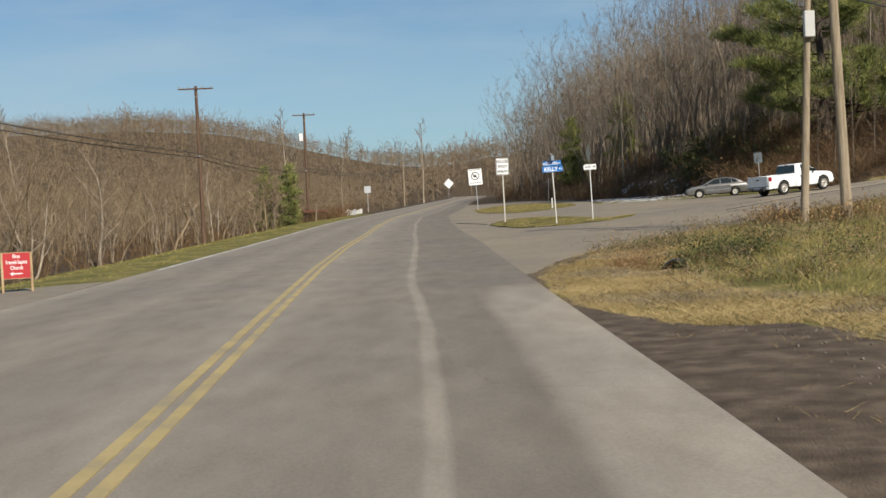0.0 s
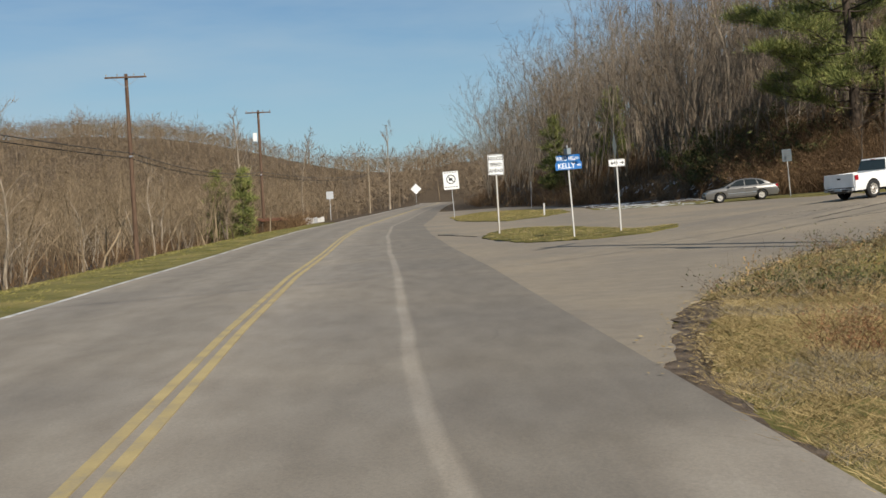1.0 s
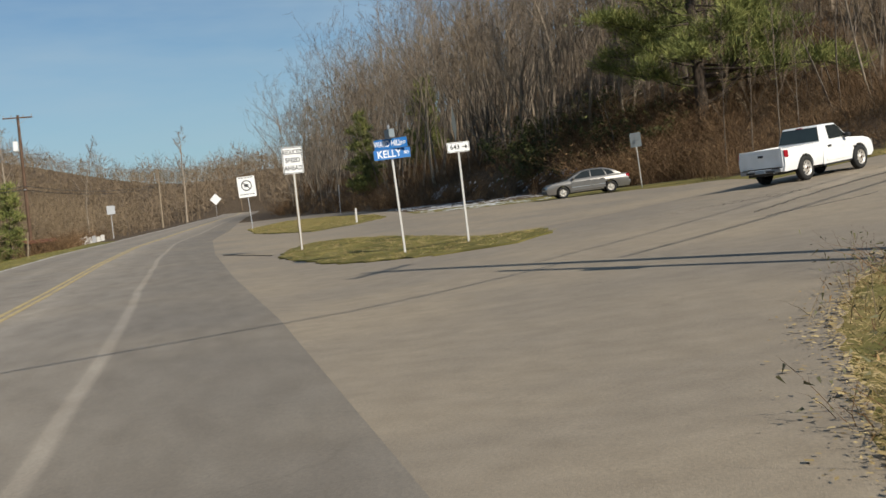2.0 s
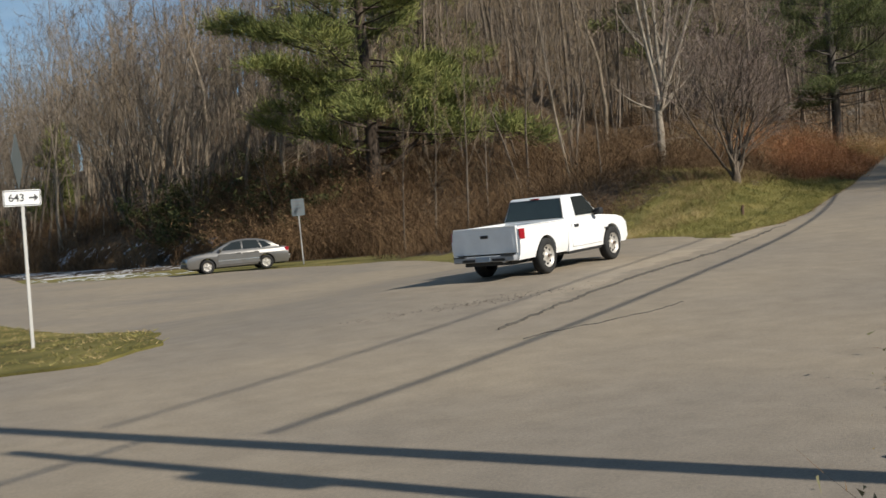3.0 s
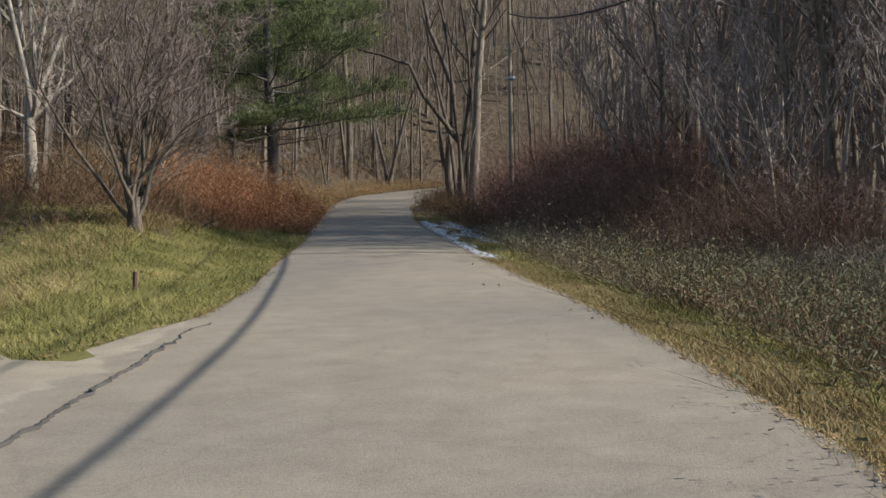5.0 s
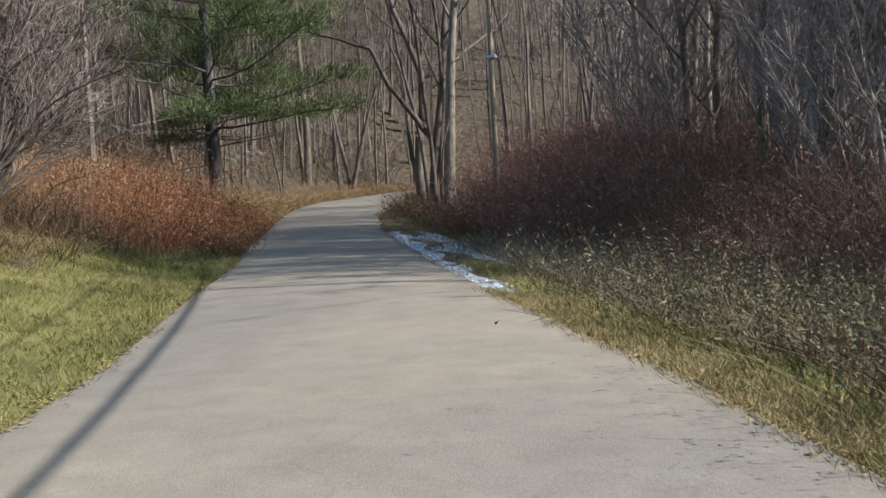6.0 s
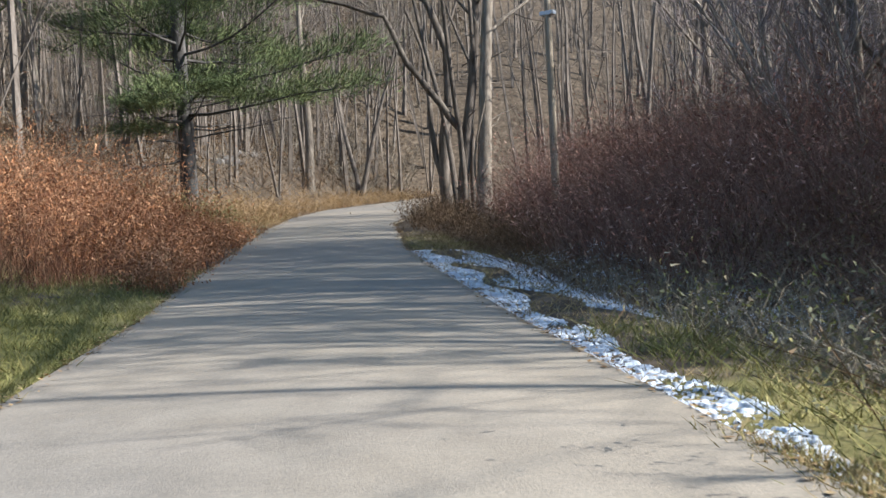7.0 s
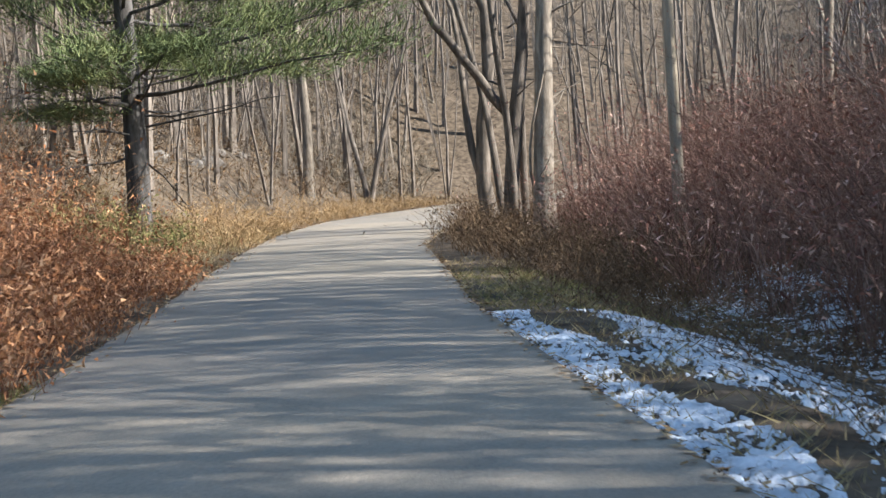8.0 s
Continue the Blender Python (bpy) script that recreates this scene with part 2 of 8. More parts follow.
MUD = [(1.62, 28.3), (2.0, 28.9), (3.04, 33.8), (3.9, 35.6), (4.2, 35.4), (3.45, 32.6), (2.62, 30.1), (2.1, 27.2), (1.95, 25.3), (1.85, 22.5), (1.98, 20.1), (2.25, 18.8), (2.7, 17.4), (3.15, 16.0), (4.3, 15.4), (4.6, 13.2), (6.5, 11.5), (9, 9), (12, 0), (12, -30), (1.9, -30), (1.95, 0), (1.95, 13), (1.9, 17.3), (1.65, 21.5), (1.6, 25)]
MAIN_POLY = [(main_x(y, 1), y) for y in range(-60, 521, 8)] + [(main_x(y, 3), y) for y in range(516, -61, -8)]
LANE_POLY = LANE_R[1:] + LANE_L[:0:-1]


def paved(x, y):
    p = inside(x, y, MAIN_POLY) | inside(x, y, LANE_POLY) | inside(x, y, YARD)
    return p & ~inside(x, y, ISLAND) & ~inside(x, y, ISLAND_FAR)


def sheet(name, xs, ys, mat, lift=0.0, keep=None, sink=None):
    """A sheet over the land on a grid, cut to the places that keep() allows."""
    gx, gy = np.meshgrid(xs, ys)
    gz = land(gx, gy) + lift
    if sink is not None:
        gz = gz - sink(gx, gy)
    verts = np.stack([gx.ravel(), gy.ravel(), gz.ravel()], 1)
    nx, ny = len(xs), len(ys)
    i = (np.arange(ny - 1)[:, None] * nx + np.arange(nx - 1)[None]).ravel()
    faces = np.stack([i, i + 1, i + nx + 1, i + nx], 1)
    if keep is not None:
        cx, cy = verts[faces, 0].mean(1), verts[faces, 1].mean(1)
        faces = faces[keep(cx, cy)]
    return mesh_of(name, verts.tolist(), faces.tolist(), mat, True)


def ribbon(name, left, right, mat, lift, across=6, along=1.0, crown=0.0, ease=0):
    """A draped band between two edges, with a real thickness at its rims."""
    def even(pts):
        pts = np.array(pts, float)
        cut = np.r_[0, np.cumsum(np.hypot(*np.diff(pts, axis=0).T))]
        return cut, pts
    cl, pl = even(left)
    cr, pr = even(right)
    k = max(2, int(max(cl[-1], cr[-1]) / along))
    t = np.linspace(0, 1, k)
    a = np.stack([np.interp(t * cl[-1], cl, pl[:, j]) for j in (0, 1)], 1)
    b = np.stack([np.interp(t * cr[-1], cr, pr[:, j]) for j in (0, 1)], 1)
    f = np.linspace(0, 1, across + 1)
    p = a[:, None] * (1 - f)[None, :, None] + b[:, None] * f[None, :, None]
    z = land(p[..., 0], p[..., 1]) + lift + crown * 4 * (f * (1 - f))[None]
    if ease:
        z[:ease] -= (lift + 0.03) * np.linspace(1, 0, ease + 1)[:-1, None]
    top = np.concatenate([p, z[..., None]], 2)
    rim_a, rim_b = top[:, :1].copy(), top[:, -1:].copy()
    rim_a[..., 2] -= 0.12
    rim_b[..., 2] -= 0.12
    grid = np.concatenate([rim_a, top, rim_b], 1)
    w = grid.shape[1]
    i = (np.arange(k - 1)[:, None] * w + np.arange(w - 1)[None]).ravel()
    return mesh_of(name, grid.reshape(-1, 3).tolist(), np.stack([i, i + w, i + w + 1, i + 1], 1).tolist(), mat)


def slab(name, pts, mat, lift, size=0.5, thick=0.15):
    """A draped area with a given outline: an outline filled with a grid of points, with a rim."""
    bm = bmesh.new()
    pts = [Vector((px, py)) for px, py in pts]
    ring = []
    for p, q in zip(pts, pts[1:] + pts[:1]):
        k = max(1, int((q - p).length / size))
        ring += [p.lerp(q, i / k) for i in range(k)]
    vs = [bm.verts.new((p.x, p.y, 0)) for p in ring]
    bm.faces.new(vs)
    lo, hi = [min(p[i] for p in ring) for i in (0, 1)], [max(p[i] for p in ring) for i in (0, 1)]
    for axis in (0, 1):
        c = lo[axis] + 1.0
        while c < hi[axis]:
            bmesh.ops.bisect_plane(bm, geom=bm.verts[:] + bm.edges[:] + bm.faces[:], plane_co=(c, 0, 0) if axis == 0 else (0, c, 0), plane_no=(1, 0, 0) if axis == 0 else (0, 1, 0))
            c += 1.5
    bmesh.ops.triangulate(bm, faces=bm.faces[:])
    arr = np.array([v.co[:] for v in bm.verts])
    z = land(arr[:, 0], arr[:, 1]) + lift
    for v, h in zip(bm.verts, z):
        v.co.z = h
    edge = [e for e in bm.edges if e.is_boundary]
    down = bmesh.ops.extrude_edge_only(bm, edges=edge)
    for g in down["geom"]:
        if isinstance(g, bmesh.types.BMVert):
            g.co.z -= thick
    me = bpy.data.meshes.new(name)
    bm.to_mesh(me)
    bm.free()
    me.materials.append(mat)
    return me

# ---- ground and roads ----
turf = material("winter_turf", ((0.085, 0.082, 0.026), (0.17, 0.15, 0.05), (0.27, 0.21, 0.085)), 0.5, 0.95, 0, 0.9, 22, 0.1)


def ground_material():
    """Turf on the verges, leaf litter under the trees: mixed by a painted mask on the mesh."""
    m = turf.copy()
    m.name = "ground_cover"
    n, l = m.node_tree.nodes, m.node_tree.links
    b = n["Principled BSDF"]
    grass = b.inputs["Base Color"].links[0].from_socket
    tc, noise_, ramp, mask, mix = n.new("ShaderNodeTexCoord"), n.new("ShaderNodeTexNoise"), n.new("ShaderNodeValToRGB"), n.new("ShaderNodeAttribute"), n.new("ShaderNodeMixRGB")
    mask.attribute_name = "litter"
    noise_.inputs["Scale"].default_value, noise_.inputs["Detail"].default_value = 3.0, 8.0
    l.new(tc.outputs["Object"], noise_.inputs["Vector"])
    e = ramp.color_ramp.elements
    e[0].position, e[1].position = 0.3, 0.72
    e[0].color, e[1].color = (0.04, 0.029, 0.019, 1), (0.17, 0.127, 0.085, 1)
    e.new(0.5).color = (0.096, 0.07, 0.045, 1)
    l.new(noise_.outputs["Fac"], ramp.inputs["Fac"])
    edge, fine = n.new("ShaderNodeMath"), n.new("ShaderNodeTexNoise")
    fine.inputs["Scale"].default_value, fine.inputs["Detail"].default_value = 0.9, 6.0
    l.new(tc.outputs["Object"], fine.inputs["Vector"])
    edge.operation = "MULTIPLY_ADD"
    l.new(fine.outputs["Fac"], edge.inputs[0])
    edge.inputs[1].default_value = 0.9
    l.new(mask.outputs["Fac"], edge.inputs[2])
    cut = n.new("ShaderNodeValToRGB")
    cut.color_ramp.elements[0].position, cut.color_ramp.elements[1].position = 0.78, 1.05
    l.new(edge.outputs[0], cut.inputs["Fac"])
    l.new(cut.outputs["Color"], mix.inputs["Fac"])
    l.new(grass, mix.inputs["Color1"])
    l.new(ramp.outputs["Color"], mix.inputs["Color2"])
    l.new(mix.outputs["Color"], b.inputs["Base Color"])
    return m


def spaced(*runs):
    out = [runs[0][0]]
    for a, b, d in runs:
        k = max(1, round((b - a) / d))
        out += list(a + (b - a) * (i + 1) / k for i in range(k))
    return np.array(out)


def under(x, y):
    """The ground drops only well inside the paving, so that verges meet its edges."""
    p = paved(x, y)
    for dx, dy in ((0.8, 0), (-0.8, 0), (0, 0.8), (0, -0.8)):
        p = p & paved(x + dx, y + dy)
    return 0.1 * p


xs = spaced((-1200, -200, 40), (-200, -40, 6), (-40, -12, 2), (-12, 24, 0.6), (24, 70, 0.9), (70, 130, 2.5), (130, 300, 12), (300, 1200, 60))
ys = spaced((-300, -20, 20), (-20, 6, 2), (6, 100, 0.7), (100, 130, 1.2), (130, 200, 3), (200, 420, 10), (420, 1600, 50))
ground = new("ground", sheet("ground", xs, ys, ground_material(), 0.0, None, under))
tagged(ground, "rolling ground of winter grass and brown leaf litter", "ground", kind="structure")
gv = np.empty(len(ground.data.vertices) * 3)
ground.data.vertices.foreach_get("co", gv)
gv = gv.reshape(-1, 3)
litter = np.clip(poly_distance(gv[:, 0], gv[:, 1], FOOT) / 6 + 0.45, 0, 1)
ahead = (gv[:, 0] - 10) * U[0] + (gv[:, 1] - 49) * U[1]
litter = np.maximum(litter, step(60, 78, ahead))
litter = np.maximum(litter, step(300, 340, gv[:, 1]))
litter = np.maximum(litter, step(44, 50, ahead) * step(-0.6, 0.1, poly_distance(gv[:, 0], gv[:, 1], LANE_L[1:])))
litter = np.maximum(litter, np.clip((-poly_distance(gv[:, 0], gv[:, 1], LANE_R) - 3.0) / 4, 0, 1) * step(14, 34, (gv[:, 0] - 10) * U[0] + (gv[:, 1] - 49) * U[1]))
litter = np.maximum(litter, 0.9 * inside(gv[:, 0], gv[:, 1], [(26, 90), (27.5, 83), (29.5, 79.8), (33, 80), (36, 79.6), (40, 84), (46, 88), (48, 96), (30, 100)]))
litter = np.where(inside(gv[:, 0], gv[:, 1], [(36, 62.5), (38.5, 64.8), (44, 64), (44, 54), (34, 56)]), 0, litter)
litter = np.maximum(litter, np.clip((main_x(gv[:, 1], 1) - gv[:, 0] - 13) / 6, 0, 1))
litter = np.maximum(litter, step(-0.9, -0.1, -poly_distance(gv[:, 0], gv[:, 1], LANE_R)) * step(37, 42, ahead))
ground.data.attributes.new("litter", "FLOAT", "POINT").data.foreach_set("value", litter)

def asphalt(name, dark, light, patches, along=None, stretch=(1, 1, 1)):
    """Worn asphalt: stone grain, broad blotches, patches and fine cracks, and smooth wheel tracks along the way."""
    m = material(name, (dark, light), 2.2, 0.82, 0, 0.3, 70, 0.25, 12, 0.38, 0, stretch)
    n, l = m.node_tree.nodes, m.node_tree.links
    b = n["Principled BSDF"]
    colour = b.inputs["Base Color"].links[0].from_socket
    tc, vor, ramp, mul = n.new("ShaderNodeTexCoord"), n.new("ShaderNodeTexVoronoi"), n.new("ShaderNodeValToRGB"), n.new("ShaderNodeMixRGB")
    warp, add = n.new("ShaderNodeTexNoise"), n.new("ShaderNodeMixRGB")
    warp.inputs["Scale"].default_value, warp.inputs["Detail"].default_value = 0.8, 6
    add.blend_type, add.inputs["Fac"].default_value = "ADD", 0.9
    l.new(tc.outputs["Object"], warp.inputs["Vector"])
    l.new(tc.outputs["Object"], add.inputs["Color1"])
    l.new(warp.outputs["Color"], add.inputs["Color2"])
    l.new(add.outputs["Color"], vor.inputs["Vector"])
    vor.feature = "DISTANCE_TO_EDGE"
    vor.inputs["Scale"].default_value = 0.42
    ramp.color_ramp.elements[0].position, ramp.color_ramp.elements[1].position = 0.0, 0.012
    ramp.color_ramp.elements[0].color, ramp.color_ramp.elements[1].color = (0.66, 0.65, 0.63, 1), (1, 1, 1, 1)
    l.new(vor.outputs["Distance"], ramp.inputs["Fac"])
    mul.blend_type = "MULTIPLY"
    l.new(colour, mul.inputs["Color1"])
    l.new(ramp.outputs["Color"], mul.inputs["Color2"])
    gate = n.new("ShaderNodeTexNoise")
    gate.inputs["Scale"].default_value = 0.12
    l.new(tc.outputs["Object"], gate.inputs["Vector"])
    some = n.new("ShaderNodeValToRGB")
    some.color_ramp.elements[0].position, some.color_ramp.elements[1].position = 0.5, 0.6
    some.color_ramp.elements[1].color = (patches, patches, patches, 1)
    l.new(gate.outputs["Fac"], some.inputs["Fac"])
    l.new(some.outputs["Color"], mul.inputs["Fac"])
    last = mul.outputs["Color"]
    # pale and dark stones in the surface
    chips, tone, speck = n.new("ShaderNodeTexNoise"), n.new("ShaderNodeValToRGB"), n.new("ShaderNodeMixRGB")
    chips.inputs["Scale"].default_value, chips.inputs["Detail"].default_value = 38.0, 3.0
    l.new(tc.outputs["Object"], chips.inputs["Vector"])
    tone.color_ramp.elements[0].position, tone.color_ramp.elements[1].position = 0.3, 0.7
    tone.color_ramp.elements[0].color, tone.color_ramp.elements[1].color = (0.72, 0.72, 0.72, 1), (1.26, 1.24, 1.2, 1)
    l.new(chips.outputs["Fac"], tone.inputs["Fac"])
    speck.blend_type, speck.inputs["Fac"].default_value = "MULTIPLY", 0.45 if along else 0.5
    l.new(last, speck.inputs["Color1"])
    l.new(tone.outputs["Color"], speck.inputs["Color2"])
    last = speck.outputs["Color"]
    # broad sun-bleached and dusty areas
    area, tone2, dust = n.new("ShaderNodeTexNoise"), n.new("ShaderNodeValToRGB"), n.new("ShaderNodeMixRGB")
    area.inputs["Scale"].default_value, area.inputs["Detail"].default_value = 0.16, 7.0
    l.new(tc.outputs["Object"], area.inputs["Vector"])
    tone2.color_ramp.elements[0].position, tone2.color_ramp.elements[1].position = 0.36, 0.64
    tone2.color_ramp.elements[0].color, tone2.color_ramp.elements[1].color = (0.87, 0.885, 0.91, 1), (1.11, 1.09, 1.03, 1)
    l.new(area.outputs["Fac"], tone2.inputs["Fac"])
    dust.blend_type, dust.inputs["Fac"].default_value = "MULTIPLY", 0.5 if along else 1.0
    l.new(last, dust.inputs["Color1"])
    l.new(tone2.outputs["Color"], dust.inputs["Color2"])
    last = dust.outputs["Color"]
    if along:
        for q in n:
            if q.type == "TEX_NOISE" and q.inputs["Scale"].default_value == 70:
                l.new(tc.outputs["Object"], q.inputs["Vector"])
        # wear by distance across the road, kept on the mesh
        wear, ramp2, tint = n.new("ShaderNodeAttribute"), n.new("ShaderNodeValToRGB"), n.new("ShaderNodeMixRGB")
        wear.attribute_name = "across"
        e = ramp2.color_ramp.elements
        e[0].position, e[1].position = along[0][0], along[-1][0]
        e[0].color, e[1].color = (*[along[0][1]] * 3, 1), (*[along[-1][1]] * 3, 1)
        for p, v in along[1:-1]:
            e.new(p).color = (v, v, v, 1)
        wob, sum_ = n.new("ShaderNodeTexNoise"), n.new("ShaderNodeMath")
        wob.inputs["Scale"].default_value, wob.inputs["Detail"].default_value = 0.25, 5
        l.new(tc.outputs["Object"], wob.inputs["Vector"])
        sum_.operation = "MULTIPLY_ADD"
        l.new(wob.outputs["Fac"], sum_.inputs[0])
        sum_.inputs[1].default_value = 0.014
        l.new(wear.outputs["Fac"], sum_.inputs[2])
        l.new(sum_.outputs[0], ramp2.inputs["Fac"])
        tint.blend_type, tint.inputs["Fac"].default_value = "MULTIPLY", 1.0
        l.new(last, tint.inputs["Color1"])
        l.new(ramp2.outputs["Color"], tint.inputs["Color2"])
        last = tint.outputs["Color"]
    l.new(last, b.inputs["Base Color"])
    return m


MAIN_WEAR = [(0.0, 1.2), (0.06, 0.95), (0.16, 0.8), (0.27, 0.98), (0.36, 0.84), (0.46, 0.93), (0.54, 1.06), (0.62, 0.92), (0.7, 0.84), (0.776, 0.86), (0.782, 1.14), (0.794, 1.12), (0.8, 0.78), (0.88, 0.72), (0.9, 1.05), (0.99, 1.25)]
road_mat = asphalt("main_asphalt", (0.212, 0.18, 0.143), (0.325, 0.286, 0.234), 0.4, MAIN_WEAR, (1.0, 0.3, 1))
lane_mat = asphalt("lane_asphalt", (0.215, 0.179, 0.135), (0.305, 0.257, 0.197), 0.3)


def worn_strip(m):
    """A pale crumbling strip of old asphalt along the seam between yard and lane, from (10, 55) to (27, 68)."""
    n, l = m.node_tree.nodes, m.node_tree.links
    b = n["Principled BSDF"]
    colour = b.inputs["Base Color"].links[0].from_socket
    tc, sep, dot, rough = n.new("ShaderNodeTexCoord"), n.new("ShaderNodeSeparateXYZ"), n.new("ShaderNodeVectorMath"), n.new("ShaderNodeTexNoise")
    dot.operation = "DOT_PRODUCT"
    dot.inputs[1].default_value = (-0.6, 0.8, 0)
    l.new(tc.outputs["Object"], dot.inputs[0])
    l.new(tc.outputs["Object"], sep.inputs["Vector"])
    l.new(tc.outputs["Object"], rough.inputs["Vector"])
    rough.inputs["Scale"].default_value, rough.inputs["Detail"].default_value = 1.6, 9.0
    off, wob = n.new("ShaderNodeMath"), n.new("ShaderNodeMath")
    off.operation, wob.operation = "SUBTRACT", "MULTIPLY_ADD"
    l.new(dot.outputs["Value"], off.inputs[0])
    off.inputs[1].default_value = 37.85
    l.new(rough.outputs["Fac"], wob.inputs[0])
    wob.inputs[1].default_value = 1.3
    l.new(off.outputs[0], wob.inputs[2])
    ramp, gate, mix = n.new("ShaderNodeValToRGB"), n.new("ShaderNodeMapRange"), n.new("ShaderNodeMixRGB")
    e = ramp.color_ramp.elements
    e[0].position, e[1].position = 0.48, 1.0
    e[0].color, e[1].color = (1, 1, 1, 1), (1, 1, 1, 1)
    e.new(0.54).color = (1.3, 1.29, 1.27, 1)
    e.new(0.78).color = (1.16, 1.15, 1.13, 1)
    half_ = n.new("ShaderNodeMath")
    half_.operation = "MULTIPLY"
    half_.inputs[1].default_value = 0.5
    l.new(wob.outputs[0], half_.inputs[0])
    l.new(half_.outputs[0], ramp.inputs["Fac"])
    gate.inputs["From Min"].default_value, gate.inputs["From Max"].default_value = 25.5, 28.5
    gate.inputs["To Min"].default_value, gate.inputs["To Max"].default_value = 1.0, 0.0
    l.new(sep.outputs["X"], gate.inputs["Value"])
    mix.blend_type = "MULTIPLY"
    start, both = n.new("ShaderNodeMapRange"), n.new("ShaderNodeMath")
    start.inputs["From Min"].default_value, start.inputs["From Max"].default_value = 12.0, 16.0
    l.new(sep.outputs["X"], start.inputs["Value"])
    both.operation = "MULTIPLY"
    l.new(start.outputs["Result"], both.inputs[0])
    l.new(gate.outputs["Result"], both.inputs[1])
    l.new(both.outputs[0], mix.inputs["Fac"])
    l.new(colour, mix.inputs["Color1"])
    l.new(ramp.outputs["Color"], mix.inputs["Color2"])
    l.new(mix.outputs["Color"], b.inputs["Base Color"])


worn_strip(lane_mat)
road_ys = spaced((-60, 0, 3), (0, 160, 1.0), (160, 346, 6))
road = new("road", ribbon("road", [(main_x(y, 1), y) for y in road_ys], [(main_x(y, 3), y) for y in road_ys], road_mat, 0.035, 16, 1.0))
tagged(road, "worn grey two-lane asphalt road with faded wheel tracks", "road", kind="structure")
rv = np.empty(len(road.data.vertices) * 3)
road.data.vertices.foreach_get("co", rv)
rv = rv.reshape(-1, 3)
across = np.clip((rv[:, 0] - main_x(rv[:, 1], 1)) / (main_x(rv[:, 1], 3) - main_x(rv[:, 1], 1)), 0, 1)
# the pale seam wanders, and the worn rim ends where the yard begins
across = across + 0.028 * step(16, 30, rv[:, 1]) * step(0.6, 0.7, across)
across = np.where(across > 0.87, 0.87 + (across - 0.87) * (1 - step(20, 26, rv[:, 1])), across)
road.data.attributes.new("across", "FLOAT", "POINT").data.foreach_set("value", across)
def ragged(pts, gap, amount, seed, closed=True):
    """An outline cut into short lengths with small uneven bites."""
    rng = np.random.default_rng(seed)
    ring = []
    for (ax, ay), (bx, by) in zip(pts, pts[1:] + (pts[:1] if closed else [])):
        k = max(1, int(math.hypot(bx - ax, by - ay) / gap)) if abs(by) < 200 and by > -20 else 1
        ring += [(ax + (bx - ax) * i / k + rng.normal() * amount, ay + (by - ay) * i / k + rng.normal() * amount) for i in range(k)]
    return ring if closed else ring + pts[-1:]


yard = new("yard_pavement", slab("yard_pavement", YARD[:26] + ragged(YARD[26:], 0.3, 0.05, 5, False), lane_mat, 0.03, 1.0))
tagged(yard, "open grey-brown asphalt yard at the road fork", "pavement", kind="structure")
lane = new("side_road", ribbon("side_road", LANE_L[1:], LANE_R[1:], lane_mat, 0.045, 6, 1.0, 0.03, 3))
tagged(lane, "narrow grey asphalt lane climbing into the woods", "road", kind="structure")

turf_mat = material("island_turf", ((0.05, 0.045, 0.02), (0.13, 0.115, 0.035), (0.24, 0.2, 0.075)), 0.6, 0.95, 0, 0.9, 25, 0.1)
for nm, outline in (("traffic_island", ISLAND), ("traffic_island", ISLAND_FAR)):
    ob = new(nm, slab(nm, ragged(outline, 0.45, 0.09, 4), turf_mat, 0.07, 0.6, 0.2))
    tagged(ob, "low grass traffic island with ragged dry edges", "traffic island", kind="structure")
mud_mat = material("wet_gravel", ((0.055, 0.037, 0.022), (0.11, 0.077, 0.048), (0.19, 0.142, 0.096)), 2.6, 0.75, 0, 1.0, 45, 0.3)
tagged(new("gravel_shoulder", slab("gravel_shoulder", ragged(MUD, 0.35, 0.07, 3), mud_mat, 0.02, 0.8)), "dark muddy gravel shoulder beside the road", "gravel", kind="structure")

yellow = material("yellow_paint", ((0.3, 0.25, 0.165), (0.41, 0.315, 0.145), (0.47, 0.36, 0.165)), 1.4, 0.75, 0, 0.3, 30, 0.3, 8, 0.2)
white = material("white_line_paint", ((0.24, 0.23, 0.21), (0.6, 0.59, 0.55)), 1.2, 0.75, 0, 0.3, 30, 0.3, 8, 0.2)


def line(name, k, off, width, y0, y1, mat, label):
    yy = spaced((y0, y1, 1.0))
    c = main_x(yy, k) + off
    ob = new(name, ribbon(name, list(zip(c - width / 2, yy)), list(zip(c + width / 2, yy)), mat, 0.045, 1, 1.0))
    return tagged(ob, label, "road marking", kind="structure")


for off in (-0.115, 0.115):
    line("centre_line", 2, off, 0.125, -50, 345, yellow, "faded yellow line along the middle of the road")
line("edge_line", 1, 0.12, 0.12, 38, 345, white, "thin white line along the road's edge")

line("edge_line", 1, 0.12, 0.12, -50, 19.5, white, "thin white line along the road's edge")
drive = slab("driveway", [(-8.35, 20.5), (-8.8, 33), (-10.5, 31.5), (-14, 30.2), (-30, 27), (-30, 19), (-10, 20)], lane_mat, 0.03, 0.8)
tagged(new("driveway", drive), "grey asphalt mouth of a driveway beside the road", "pavement", kind="structure")

# cracks, tar seams and worn patches in the yard and lane
tar = material("tar_seam", ((0.05, 0.045, 0.04), (0.11, 0.1, 0.085)), 3, 0.8, 0, 0.4, 60, 0.3)


